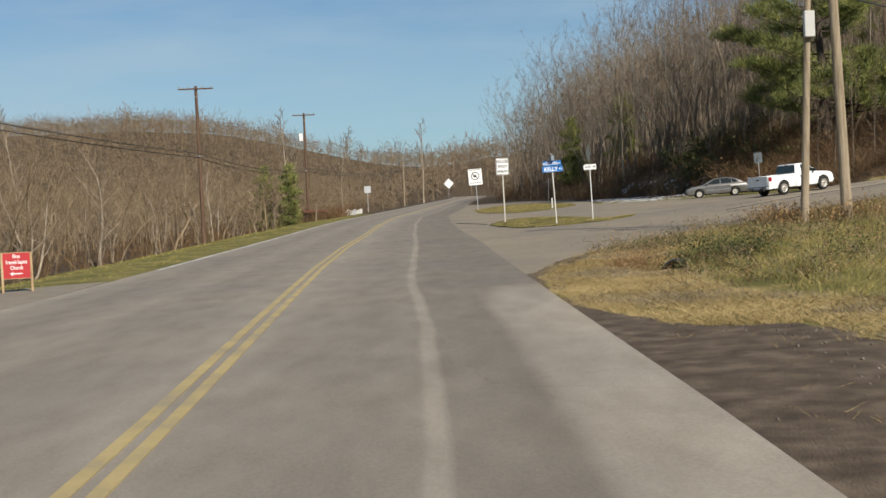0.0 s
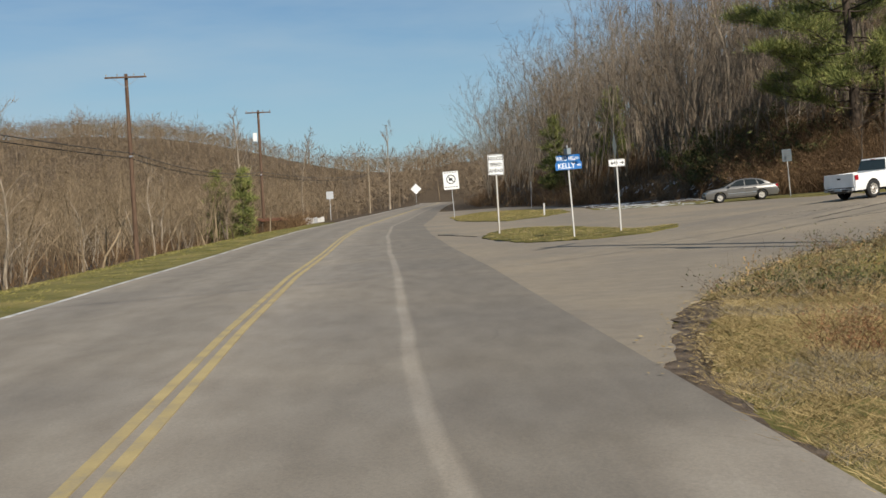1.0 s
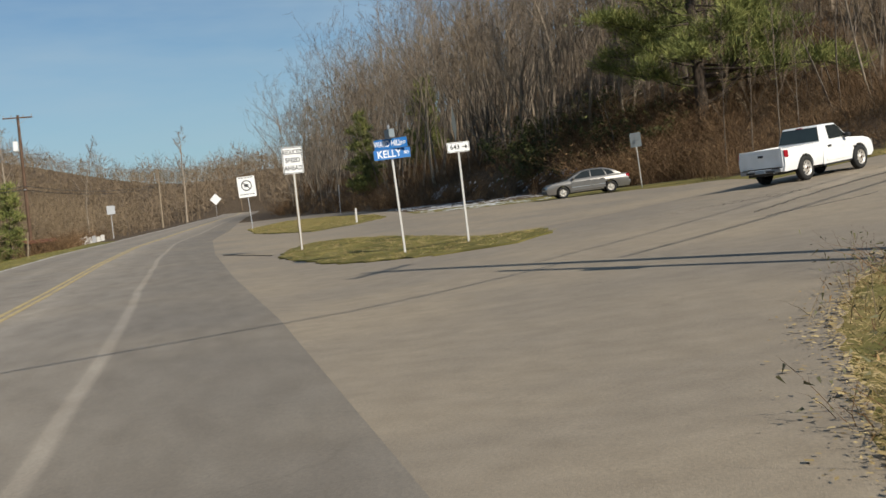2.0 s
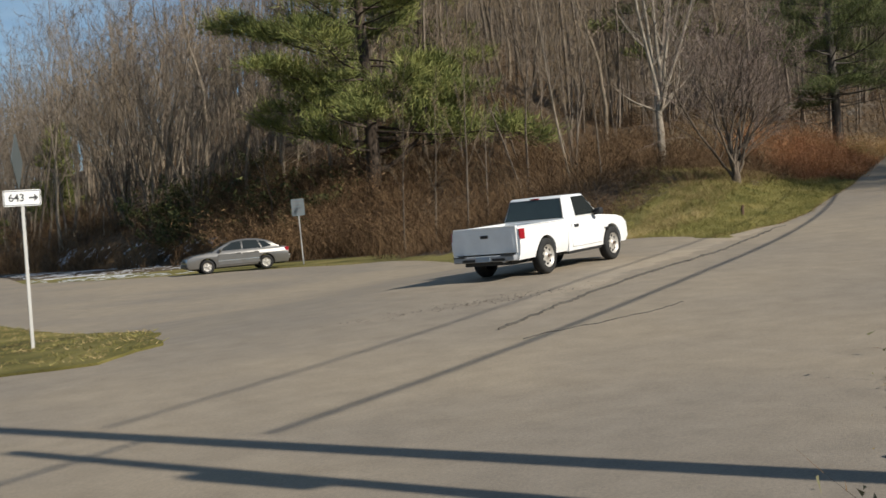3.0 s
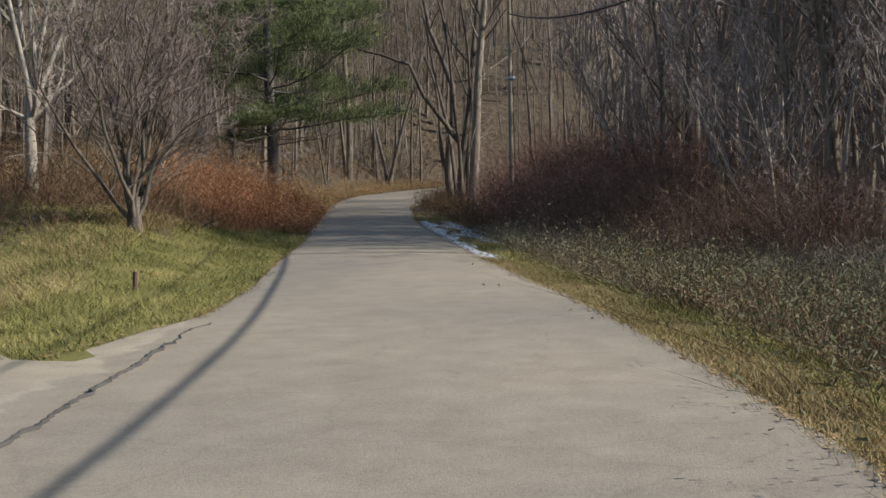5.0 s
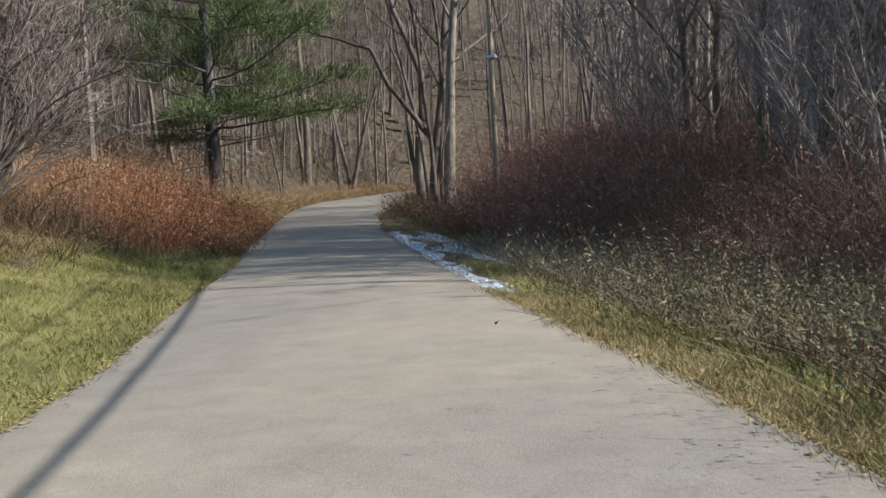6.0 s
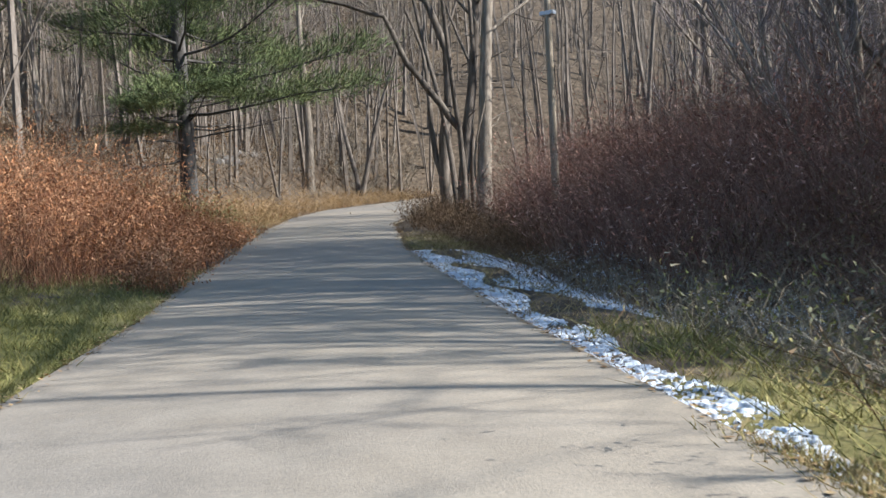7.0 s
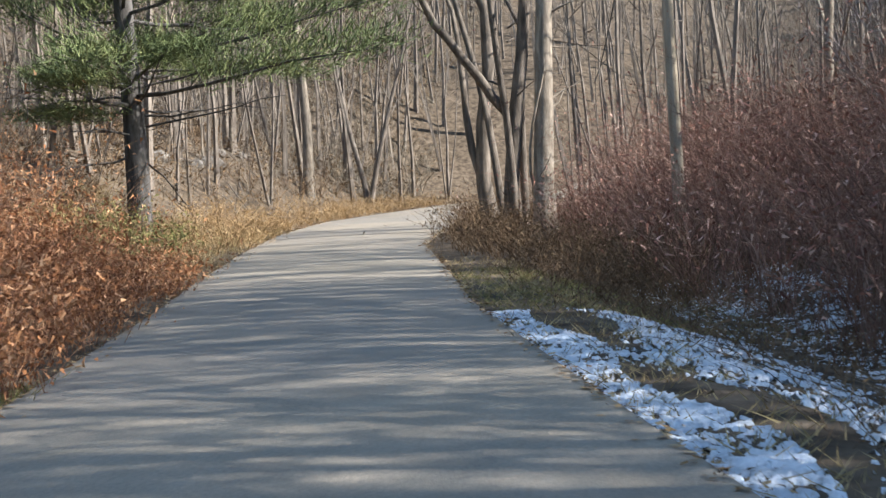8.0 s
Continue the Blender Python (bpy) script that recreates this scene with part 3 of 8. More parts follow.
def crack(pts, width, seed, label="jagged dark crack in the asphalt", name="asphalt_crack", mat=tar, lift=0.062):
    """A jagged seam along a line, of uneven width, a little proud of the surface."""
    rng = np.random.default_rng(seed)
    p = np.array(pts, float)
    cut = np.r_[0, np.cumsum(np.hypot(*np.diff(p, axis=0).T))]
    t = np.arange(0, cut[-1], 0.1)
    x, y = np.interp(t, cut, p[:, 0]), np.interp(t, cut, p[:, 1])
    d = np.stack([np.gradient(x), np.gradient(y)], 1)
    d /= np.linalg.norm(d, axis=1, keepdims=True)
    nrm = np.stack([-d[:, 1], d[:, 0]], 1)
    jag = np.cumsum(rng.normal(size=len(t))) * 0.02
    jag -= np.convolve(jag, np.ones(min(15, len(t))) / min(15, len(t)), "same")
    jag += rng.normal(size=len(t)) * 0.02
    c = np.stack([x, y], 1) + nrm * jag[:, None]
    w = (width * (0.5 + 0.9 * np.abs(np.sin(t * 1.3 + seed)) * rng.uniform(0.3, 1.0, len(t))))[:, None] / 2
    ob = new(name, ribbon(name, (c + nrm * w).tolist(), (c - nrm * w).tolist(), mat, lift, 1, 0.05))
    return tagged(ob, label, "crack", kind="structure")


SEAM = [(10.4, 55.3), (12.6, 56.8), (15.0, 58.6), (17.3, 60.2), (19.2, 61.5), (21.2, 62.9), (23.8, 65.1), (26.9, 67.7)]
crack(SEAM[1:], 0.018, 1)
crack([(0.8, 82.5), (1.7, 79.6), (2.6, 76.9)], 0.03, 8)
crack([(12.4, 55.8), (13.5, 56.05), (14.7, 56.2), (15.6, 56.7)], 0.011, 12, lift=0.042)
# ---- plants ----
class Soup:
    """Vertices and faces that grow into one mesh."""

    def __init__(self):
        self.v, self.f, self.n = [], [], 0

    def add(self, verts, faces):
        verts = np.asarray(verts, np.float32).reshape(-1, 3)
        faces = np.asarray(faces, np.int64)
        self.v.append(verts)
        self.f.append(faces + self.n)
        self.n += len(verts)

    def tube(self, pts, radii, sides):
        pts, radii = np.asarray(pts, float), np.asarray(radii, float)
        d = np.gradient(pts, axis=0)
        d /= np.linalg.norm(d, axis=1, keepdims=True) + 1e-9
        ref = np.array([0.31, 0.17, 0.93]) if abs(d[0][2]) < 0.8 else np.array([0.9, 0.3, 0.1])
        a = np.cross(d, ref)
        a /= np.linalg.norm(a, axis=1, keepdims=True) + 1e-9
        b = np.cross(d, a)
        th = np.arange(sides) * 2 * np.pi / sides
        ring = pts[:, None] + radii[:, None, None] * (a[:, None] * np.cos(th)[None, :, None] + b[:, None] * np.sin(th)[None, :, None])
        k = len(pts)
        i, j = np.meshgrid(np.arange(k - 1), np.arange(sides), indexing="ij")
        p, q = (i * sides + j).ravel(), (i * sides + (j + 1) % sides).ravel()
        quads = np.stack([p, q, q + sides, p + sides], 1)
        self.add(ring, np.concatenate([quads[:, [0, 1, 2]], quads[:, [0, 2, 3]]]))

    def slivers(self, base, tip, width, rng):
        """Thin tapered blades from base to tip."""
        base, tip = np.asarray(base, float), np.asarray(tip, float)
        side = np.cross(tip - base, rng.normal(size=base.shape))
        side /= np.linalg.norm(side, axis=1, keepdims=True) + 1e-9
        w = (np.asarray(width) * np.ones(len(base)))[:, None] / 2
        v = np.stack([base - side * w, base + side * w, tip], 1).reshape(-1, 3)
        self.add(v, np.arange(len(v)).reshape(-1, 3))

    def mesh(self, name, mat, smooth=False):
        v, f = np.concatenate(self.v), np.concatenate(self.f)
        me = bpy.data.meshes.new(name)
        me.vertices.add(len(v))
        me.vertices.foreach_set("co", v.ravel())
        me.loops.add(f.size)
        me.loops.foreach_set("vertex_index", f.ravel().astype(np.int32))
        me.polygons.add(len(f))
        me.polygons.foreach_set("loop_start", np.arange(0, f.size, 3, dtype=np.int32))
        me.polygons.foreach_set("use_smooth", np.full(len(f), smooth))
        me.materials.append(mat)
        me.update(calc_edges=True)
        return me

    def arrays(self):
        return np.concatenate(self.v), np.concatenate(self.f)


def unit(v):
    return v / (np.linalg.norm(v) + 1e-9)


def wander(rng, start, way, length, k, bend, rise=0.0):
    """A crooked line of k + 1 points."""
    pts, d = [np.array(start, float)], unit(np.array(way, float))
    for _ in range(k):
        d = unit(d + rng.normal(size=3) * bend + np.array([0, 0, rise]))
        pts.append(pts[-1] + d * length / k)
    return np.array(pts)


def along(pts, t):
    k = len(pts) - 1
    i = min(int(t * k), k - 1)
    return pts[i] + (pts[i + 1] - pts[i]) * (t * k - i), unit(pts[i + 1] - pts[i])


def bare_tree(seed, height, r, clear=0.35, spread=0.45, limbs=12, branches=6, twigs=6, detail=2, lean=(0, 0), stems=1, bend=0.06, twig_w=0.016, droop=0.0, fan=0.35):
    """A leafless broadleaf tree: trunk and limbs in one soup, branches and twigs in another."""
    rng = np.random.default_rng(seed)
    wood, fine = Soup(), Soup()
    sides = (8, 6) if detail == 2 else (5, 4) if detail == 1 else (4, 3)
    tb, tt = [], []
    for st in range(stems):
        tilt = np.array([math.cos(st * 2.4 + seed), math.sin(st * 2.4 + seed), 0]) * (fan if stems > 1 else 0.0) * (0.5 + rng.random())
        h = height * (1 if stems == 1 else 0.75 + 0.3 * rng.random())
        rr = r if stems == 1 else r * 0.6
        trunk = wander(rng, (0, 0, -0.3), (lean[0] + tilt[0], lean[1] + tilt[1], 1), h, 10 if detail == 2 else 5, bend, 0.05)
        rad = rr * (1 - np.linspace(0, 1, len(trunk)) ** 1.2 * 0.93)
        rad[0] *= 1.35
        wood.tube(trunk, rad, sides[0])
        for i in range(limbs):
            t = clear + (0.97 - clear) * ((i + rng.random()) / limbs) ** 0.9
            p, d = along(trunk, t)
            az = i * 2.4 + rng.normal() * 0.5
            out = np.array([math.cos(az), math.sin(az), 0])
            way = unit(out * (0.9 - 0.3 * t) + np.array([0, 0, (0.55 if detail else 0.15) + 0.5 * t]) + 0.2 * d)
            ln = h * spread * ((1.15 - 0.75 * t) if detail else (0.95 - 0.45 * t)) * (0.65 + 0.6 * rng.random())
            limb = wander(rng, p, way, ln, 5 if detail == 2 else 2, 0.13 if detail else 0.22, 0.06 - droop)
            r0 = rr * (1 - t * 0.85) * 0.42
            wood.tube(limb, np.linspace(r0, 0.012, len(limb)), sides[1])
            for j in range(branches):
                u = 0.25 + 0.75 * (j + rng.random()) / branches
                q, e = along(limb, u)
                w2 = unit(e + rng.normal(size=3) * 0.55 + np.array([0, 0, 0.25 - droop * 2]))
                l2 = ln * (0.5 - 0.25 * u) * (0.6 + 0.8 * rng.random())
                br = wander(rng, q, w2, l2, 3 if detail == 2 else 1, 0.16, 0.05 - droop)
                if detail == 0:
                    tb.append(br[0])
                    tt.append(br[-1])
                else:
                    fine.tube(br, np.linspace(max(r0 * 0.35 * (1 - u * 0.5), twig_w * 0.55), twig_w * 0.35, len(br)), 3)
                for _ in range(twigs):
                    a, g = along(br, 0.15 + 0.85 * rng.random())
                    tb.append(a)
                    tt.append(a + unit(g + rng.normal(size=3) * (0.6 if detail else 0.95) + np.array([0, 0, 0.2 - droop * 2])) * l2 * (0.3 + 0.5 * rng.random()))
    fine.slivers(np.array(tb), np.array(tt), twig_w, rng)
    return wood, fine


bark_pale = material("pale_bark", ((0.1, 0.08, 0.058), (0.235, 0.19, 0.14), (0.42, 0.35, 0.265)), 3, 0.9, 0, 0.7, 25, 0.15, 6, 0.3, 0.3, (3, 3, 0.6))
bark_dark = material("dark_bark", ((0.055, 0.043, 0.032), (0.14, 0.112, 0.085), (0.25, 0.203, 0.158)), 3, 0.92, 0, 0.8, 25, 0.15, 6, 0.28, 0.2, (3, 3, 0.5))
twig_grey = material("grey_twigs", ((0.07, 0.054, 0.039), (0.16, 0.126, 0.093), (0.28, 0.227, 0.172)), 0.8, 0.9, 0, 0, 20, 0.15, 4, 0.25, 0.35, (1, 1, 1), True)
twig_tan = material("tan_twigs", ((0.085, 0.063, 0.038), (0.19, 0.14, 0.087), (0.32, 0.243, 0.155)), 0.8, 0.9, 0, 0, 20, 0.15, 4, 0.25, 0.35, (1, 1, 1), True)
twig_red = material("plum_twigs", ((0.15, 0.115, 0.1), (0.28, 0.22, 0.193), (0.42, 0.345, 0.3)), 0.8, 0.9, 0, 0, 20, 0.15, 4, 0.25, 0.35, (1, 1, 1), True)
twig_far = material("far_twigs", ((0.1, 0.074, 0.048), (0.18, 0.134, 0.088), (0.27, 0.205, 0.138)), 0.8, 0.9, 0, 0, 20, 0.15, 4, 0.45, 0.25, (1, 1, 1), True)
bark_pine = material("pine_bark", ((0.028, 0.022, 0.017), (0.065, 0.05, 0.038), (0.12, 0.092, 0.07)), 3, 0.92, 0, 0.8, 25, 0.15, 6, 0.28, 0.2, (3, 3, 0.5))
needles = material("pine_needles", ((0.055, 0.07, 0.022), (0.16, 0.18, 0.05), (0.34, 0.33, 0.105)), 0.7, 0.8, 0, 0, 10, 0.25, 4, 0.3, 0.35, (1, 1, 1), True)


def plant(name, wood, fine, wood_mat, fine_mat, at, label, category="tree", group="", turn=0.0, parts=("trunk", "crown")):
    top = new(name)
    part_a = new(parts[0], wood.mesh(parts[0], wood_mat, True))
    part_b = new(parts[1], fine.mesh(parts[1], fine_mat))
    part_a.parent = part_b.parent = top
    top.matrix_basis = pose(*at, 0, 0, turn)
    return tagged(top, label, category, group)


def pine(seed, height, r, clear, reach, gap=1.1, needle=0.3, clump=20, puff=0.2, fine_w=0.045, gather=0.4):
    """A white pine: long limbs in loose whorls, each ending in separate rising plumes of needles."""
    rng = np.random.default_rng(seed)
    wood, fine = Soup(), Soup()
    trunk = wander(rng, (0, 0, -0.3), (0.01, 0.01, 1), height, 12, 0.02, 0.05)
    wood.tube(trunk, r * (1 - np.linspace(0, 1, len(trunk)) * 0.94), 9)
    nb, nt = [], []
    h = clear * height
    w = 0
    while h < height * 0.97:
        t = h / height
        for k in range(4):
            if rng.random() < 0.1:
                continue
            p, _ = along(trunk, min(t + rng.normal() * 0.012, 0.99))
            az = k * 1.57 + w * 0.9 + rng.normal() * 0.35
            ln = reach * (1.0 - 0.82 * ((t - clear) / (1 - clear)) ** 1.4) * (0.45 + 0.65 * rng.random())
            limb = wander(rng, p, (math.cos(az), math.sin(az), -0.08 + 0.6 * t * t), ln, 6, 0.1, 0.05)
            wood.tube(limb, np.linspace(r * 0.24 * (1.1 - t), 0.014, len(limb)), 4)
            for u in np.arange(gather, 1.0, 0.3 / ln):
                for side in (-1, 1):
                    if rng.random() < 0.25:
                        continue
                    q, e = along(limb, min(u + rng.normal() * 0.02, 0.99))
                    sway = unit(np.cross(e, (0, 0, 1)) * side * 0.8 + e * 0.9 + np.array([0, 0, 0.15]) + rng.normal(size=3) * 0.2)
                    tw = wander(rng, q, sway, (0.35 + 0.16 * ln) * (0.5 + rng.random()) * (1.35 - u), 3, 0.15, 0.12)
                    wood.tube(tw, np.linspace(0.014, 0.006, len(tw)), 3)
                    for v in (0.55, 0.95):
                        a, g = along(tw, v)
                        b = a + rng.normal(size=(clump, 3)) * np.array([puff, puff, puff * 0.5])
                        nb.append(b)
                        nt.append(b + (g * 0.7 + np.array([0, 0, 0.35]) + rng.normal(size=(clump, 3)) * 0.5) * needle)
        h += gap * (0.8 + 0.4 * rng.random())
        w += 1
    fine.slivers(np.concatenate(nb), np.concatenate(nt), fine_w, rng)
    return wood, fine


def puffs(name, places, heights, mat, label, seed, twigs=44, width=0.075):
    """Far leafless trees: a thin stem and a rounded crown of fine twigs that point up and outwards."""
    rng = np.random.default_rng(seed)
    k = len(places)
    h = np.broadcast_to(heights, (k,))
    foot = np.c_[places, land(places[:, 0], places[:, 1]) - 0.2]
    soup = Soup()
    lean = np.c_[rng.normal(size=(k, 2)) * 0.06, np.ones(k)]
    soup.slivers(foot, foot + lean * h[:, None] * 0.85, h * 0.026, rng)
    own = np.repeat(np.arange(k), twigs)
    way = rng.normal(size=(k * twigs, 3))
    way /= np.linalg.norm(way, axis=1, keepdims=True)
    wide = np.repeat(rng.uniform(0.2, 0.36, k), twigs)[:, None]
    reach = rng.uniform(0.25, 0.95, k * twigs)[:, None] ** 0.6
    hh = h[own][:, None]
    base = foot[own] + lean[own] * hh * 0.5 + way * reach * hh * np.c_[wide, wide, np.full_like(wide, 0.42)]
    tip = base + (way * 0.75 + rng.normal(size=way.shape) * 0.55 + np.array([0, 0, 0.42])) * hh * rng.uniform(0.08, 0.17, (k * twigs, 1))
    soup.slivers(base, tip, width * rng.uniform(0.6, 1.3, k * twigs), rng)
    return tagged(new(name, soup.mesh(name, mat)), label, "woods", kind="stuff")


def scatter(rng, count, x0, x1, y0, y1, ok, gap=0.0):
    """Random places that satisfy ok(), kept apart by gap."""
    got, cell, tries = [], {}, 0
    while len(got) < count and tries < 60:
        tries += 1
        x, y = rng.uniform(x0, x1, count * 2), rng.uniform(y0, y1, count * 2)
        good = ok(x, y)
        for px, py in zip(x[good], y[good]):
            if gap:
                c = (int(px // gap), int(py // gap))
                if any((ox - px) ** 2 + (oy - py) ** 2 < gap * gap for i in (-1, 0, 1) for j in (-1, 0, 1) for ox, oy in cell.get((c[0] + i, c[1] + j), ())):
                    continue
                cell.setdefault(c, []).append((px, py))
            got.append((px, py))
            if len(got) >= count:
                break
    return np.array(got)


def woods(name, templates, places, mats, label, seed, low=0.75, high=1.25):
    """Far woods: many copies of a few trees in one trunk mesh and one twig mesh, under one thing."""
    rng = np.random.default_rng(seed)
    z = land(places[:, 0], places[:, 1])
    made = []
    for k, mat in enumerate(mats):
        soup = Soup()
        for i, ((x, y), h) in enumerate(zip(places, z)):
            r2 = np.random.default_rng(seed * 977 + i)
            v, f = templates[int(r2.integers(len(templates)))][k]
            a, s = r2.uniform(0, 6.283), r2.uniform(low, high)
            c, d = math.cos(a), math.sin(a)
            lx, ly = r2.normal() * 0.035, r2.normal() * 0.035
            m = np.array([[c * s, -d * s, lx], [d * s, c * s, ly], [0, 0, s * r2.uniform(0.88, 1.15)]])
            soup.add(v @ m.T.astype(np.float32) + np.array([x, y, h], np.float32), f)
        made.append(new(("trunks", "branches")[k], soup.mesh(name, mat)))
    top = new(name)
    for ob in made:
        ob.parent = top
    return tagged(top, label, "woods", kind="stuff")


def brush(name, places, heights, mat, label, seed, stems=14, width=0.014, leaves=0, spread=0.5, leaf=0.05, category="brush", leafy=None):
    """A thicket of crooked stems, many to a place, with dead leaves on them where wanted."""
    rng = np.random.default_rng(seed)
    k = len(places)
    ground_z = land(places[:, 0], places[:, 1])
    base = np.repeat(np.c_[places, ground_z - 0.05], stems, 0)
    hs = np.repeat(np.broadcast_to(heights, (k,)), stems) * rng.uniform(0.45, 1.1, k * stems)
    base[:, :2] += rng.normal(size=(k * stems, 2)) * spread * 0.4
    way = np.c_[rng.normal(size=(k * stems, 2)) * spread, np.ones(k * stems)]
    mid = base + way * hs[:, None] * 0.55
    tip = mid + (way * np.array([1.5, 1.5, 0.8]) + rng.normal(size=way.shape) * 0.22) * hs[:, None] * 0.45
    soup = Soup()
    side = np.cross(way, rng.normal(size=way.shape))
    side /= np.linalg.norm(side, axis=1, keepdims=True)
    w = width * rng.uniform(0.6, 1.4, len(base))[:, None] / 2
    v = np.stack([base - side * w, base + side * w, mid + side * w * 0.7, mid - side * w * 0.7, tip], 1).reshape(-1, 3)
    o = np.arange(len(base))[:, None] * 5
    soup.add(v, np.concatenate([o + [0, 1, 2], o + [0, 2, 3], o + [3, 2, 4]]))
    for _ in range(2):
        t = rng.random(len(base))[:, None]
        fork = mid * (1 - t) + tip * t
        soup.slivers(fork, fork + (way * 0.5 + rng.normal(size=way.shape) * 0.55) * hs[:, None] * 0.28, width * 0.6, rng)
    top = new(name, soup.mesh(name, mat))
    if leaves:
        lf = Soup()
        pick = rng.integers(0, len(base), leaves)
        t = rng.uniform(0.25, 1.15, leaves)[:, None]
        c = mid[pick] * (1 - t) + tip[pick] * t + rng.normal(size=(leaves, 3)) * 0.1
        lf.slivers(c, c + rng.normal(size=(leaves, 3)) * leaf * 1.3 + np.array([0, 0, -leaf * 0.6]), leaf, rng)
        ob = new("dead_leaves", lf.mesh("dead_leaves", leafy or mat))
        ob.parent = top
    return tagged(top, label, category, kind="stuff")


def grass(name, places, height, mat, label, seed, width=0.012, lean=0.45, per=6):
    rng = np.random.default_rng(seed)
    p = np.repeat(places, per, 0)
    p = p + rng.normal(size=p.shape) * 0.07
    z = land(p[:, 0], p[:, 1])
    base = np.c_[p, z - 0.02]
    h = np.repeat(np.broadcast_to(height, (len(places),)), per) * rng.uniform(0.4, 1.2, len(p))
    tip = base + np.c_[rng.normal(size=(len(p), 2)) * lean, np.ones(len(p))] * h[:, None]
    soup = Soup()
    soup.slivers(base, tip, width, rng)
    return tagged(new(name, soup.mesh(name, mat)), label, "grass", kind="stuff")


def off_road(x, y, margin=0.6):
    keep = ~paved(x, y)
    for dx, dy in ((margin, 0), (-margin, 0), (0, margin), (0, -margin)):
        keep &= ~paved(x + dx, y + dy)
    return keep


def lane_side(x, y):
    """Distances to the left of the lane's left edge, and to the right of its right edge, and the way along it."""
    return poly_distance(x, y, LANE_L[1:]), -poly_distance(x, y, LANE_R[1:]), (x - 10) * U[0] + (y - 49) * U[1]


FAR_TREES = [tuple(q.arrays() for q in bare_tree(100 + i, 11 + 1.5 * (i % 4), 0.085 + 0.025 * (i % 3), 0.14 + 0.07 * (i % 3), 0.5, 9, 5, 7, 0, twig_w=0.024, bend=0.14, stems=1 + (i % 4 == 3))) for i in range(10)]
SLIM_TREES = [tuple(q.arrays() for q in bare_tree(200 + i, 15 + 1.5 * (i % 4), 0.085 + 0.03 * (i % 3), 0.3 + 0.08 * (i % 3), 0.42, 9, 4, 5, 0, twig_w=0.026, bend=0.12, stems=1 + (i % 5 == 4))) for i in range(10)]

TALL_TREES = [tuple(q.arrays() for q in bare_tree(250 + i, 16 + 1.5 * (i % 4), 0.1 + 0.04 * (i % 3), 0.4 + 0.08 * (i % 3), 0.3, 8, 4, 5, 0, twig_w=0.024, bend=0.05, stems=1 + (i % 5 == 4), fan=0.15)) for i in range(8)]


def on_hill(x, y):
    d = poly_distance(x, y, FOOT)
    glade = (np.hypot(x - 33.6, y - 111.2) < 4) | ((x > 29) & (x < 37) & (y > 96) & (y < 110)) | ((x > 28) & (x < 48) & (y > 96) & (y < 122) & (np.sin(x * 7.1 + y * 3.7) > -0.2))
    return (d > 1.5) & (d < 75) & ~glade


def clear_of_lane(x, y, gap):
    return (poly_distance(x, y, LANE_L[1:]) > gap) | (-poly_distance(x, y, LANE_R[1:]) > gap)


WISPS = [tuple(q.arrays() for q in bare_tree(300 + i, 11 + 2 * (i % 3), 0.11, 0.15, 0.5, 8, 4, 6, 0, twig_w=0.075, bend=0.08)) for i in range(6)]
rng0 = np.random.default_rng(5)
# the valley woods left of the road
spots = scatter(rng0, 760, -75, -20, 25, 330, lambda x, y: (main_x(y, 1) - x > 13 + 2 * np.sin(y / 9)) & (main_x(y, 1) - x < 56), 1.6)
woods("valley_woods", FAR_TREES, spots, (twig_tan, twig_tan), "dense leafless tan woods beside the road", 31, 0.45, 0.8)
spots = scatter(rng0, 2200, -300, -58, 90, 640, lambda x, y: (main_x(y, 1) - x > 50) & (x > -0.42 * y - 30), 2.2)
puffs("far_woods", spots[spots[:, 1] < 540], 5 + 5.5 * rng0.random((spots[:, 1] < 540).sum()) ** 2, twig_far, "brown leafless woods on the distant hillside", 32, 44, 0.13)
spots = scatter(rng0, 1500, -150, 100, 290, 640, lambda x, y: (np.abs(x - main_x(y, 2)) > 7.5) & (x > -0.26 * y), 3.4)
puffs("far_woods", spots[spots[:, 1] < 540], 5 + 8 * rng0.random((spots[:, 1] < 540).sum()) ** 2, twig_far, "brown leafless woods at the end of the valley", 33, 48, 0.17)
rng1 = np.random.default_rng(6)
spots = scatter(rng1, 520, -190, -5, 190, 470, lambda x, y: (main_x(y, 1) - x > 24) & (x > -0.4 * y), 2.4)
puffs("far_woods", spots, rng1.uniform(5, 9, len(spots)), twig_tan, "low tan leafless woods on the rising valley side", 44, 90, 0.07)
spots = scatter(rng1, 150, -30, 60, 352, 480, lambda x, y: np.abs(x - main_x(y, 2)) < 22, 2.4)
puffs("far_woods", spots, rng1.uniform(6, 11, len(spots)), twig_far, "brown leafless woods closing the valley", 45, 80, 0.12)
spots = scatter(rng0, 330, 8, 46, 128, 310, lambda x, y: on_hill(x, y) & (poly_distance(x, y, FOOT) < 22), 1.5)
woods("hill_woods", SLIM_TREES, spots, (bark_pale, twig_grey), "leafless grey trees at the hill's edge by the road", 38, 0.5, 0.95)
spots = scatter(rng0, 420, -100, 0, 150, 345, lambda x, y: (main_x(y, 1) - x > 12) & (main_x(y, 1) - x < 90), 2.2)
puffs("valley_woods", spots, rng0.uniform(5.5, 9.5, len(spots)), twig_tan, "brown leafless woods where the road bends away", 42, 110, 0.055)
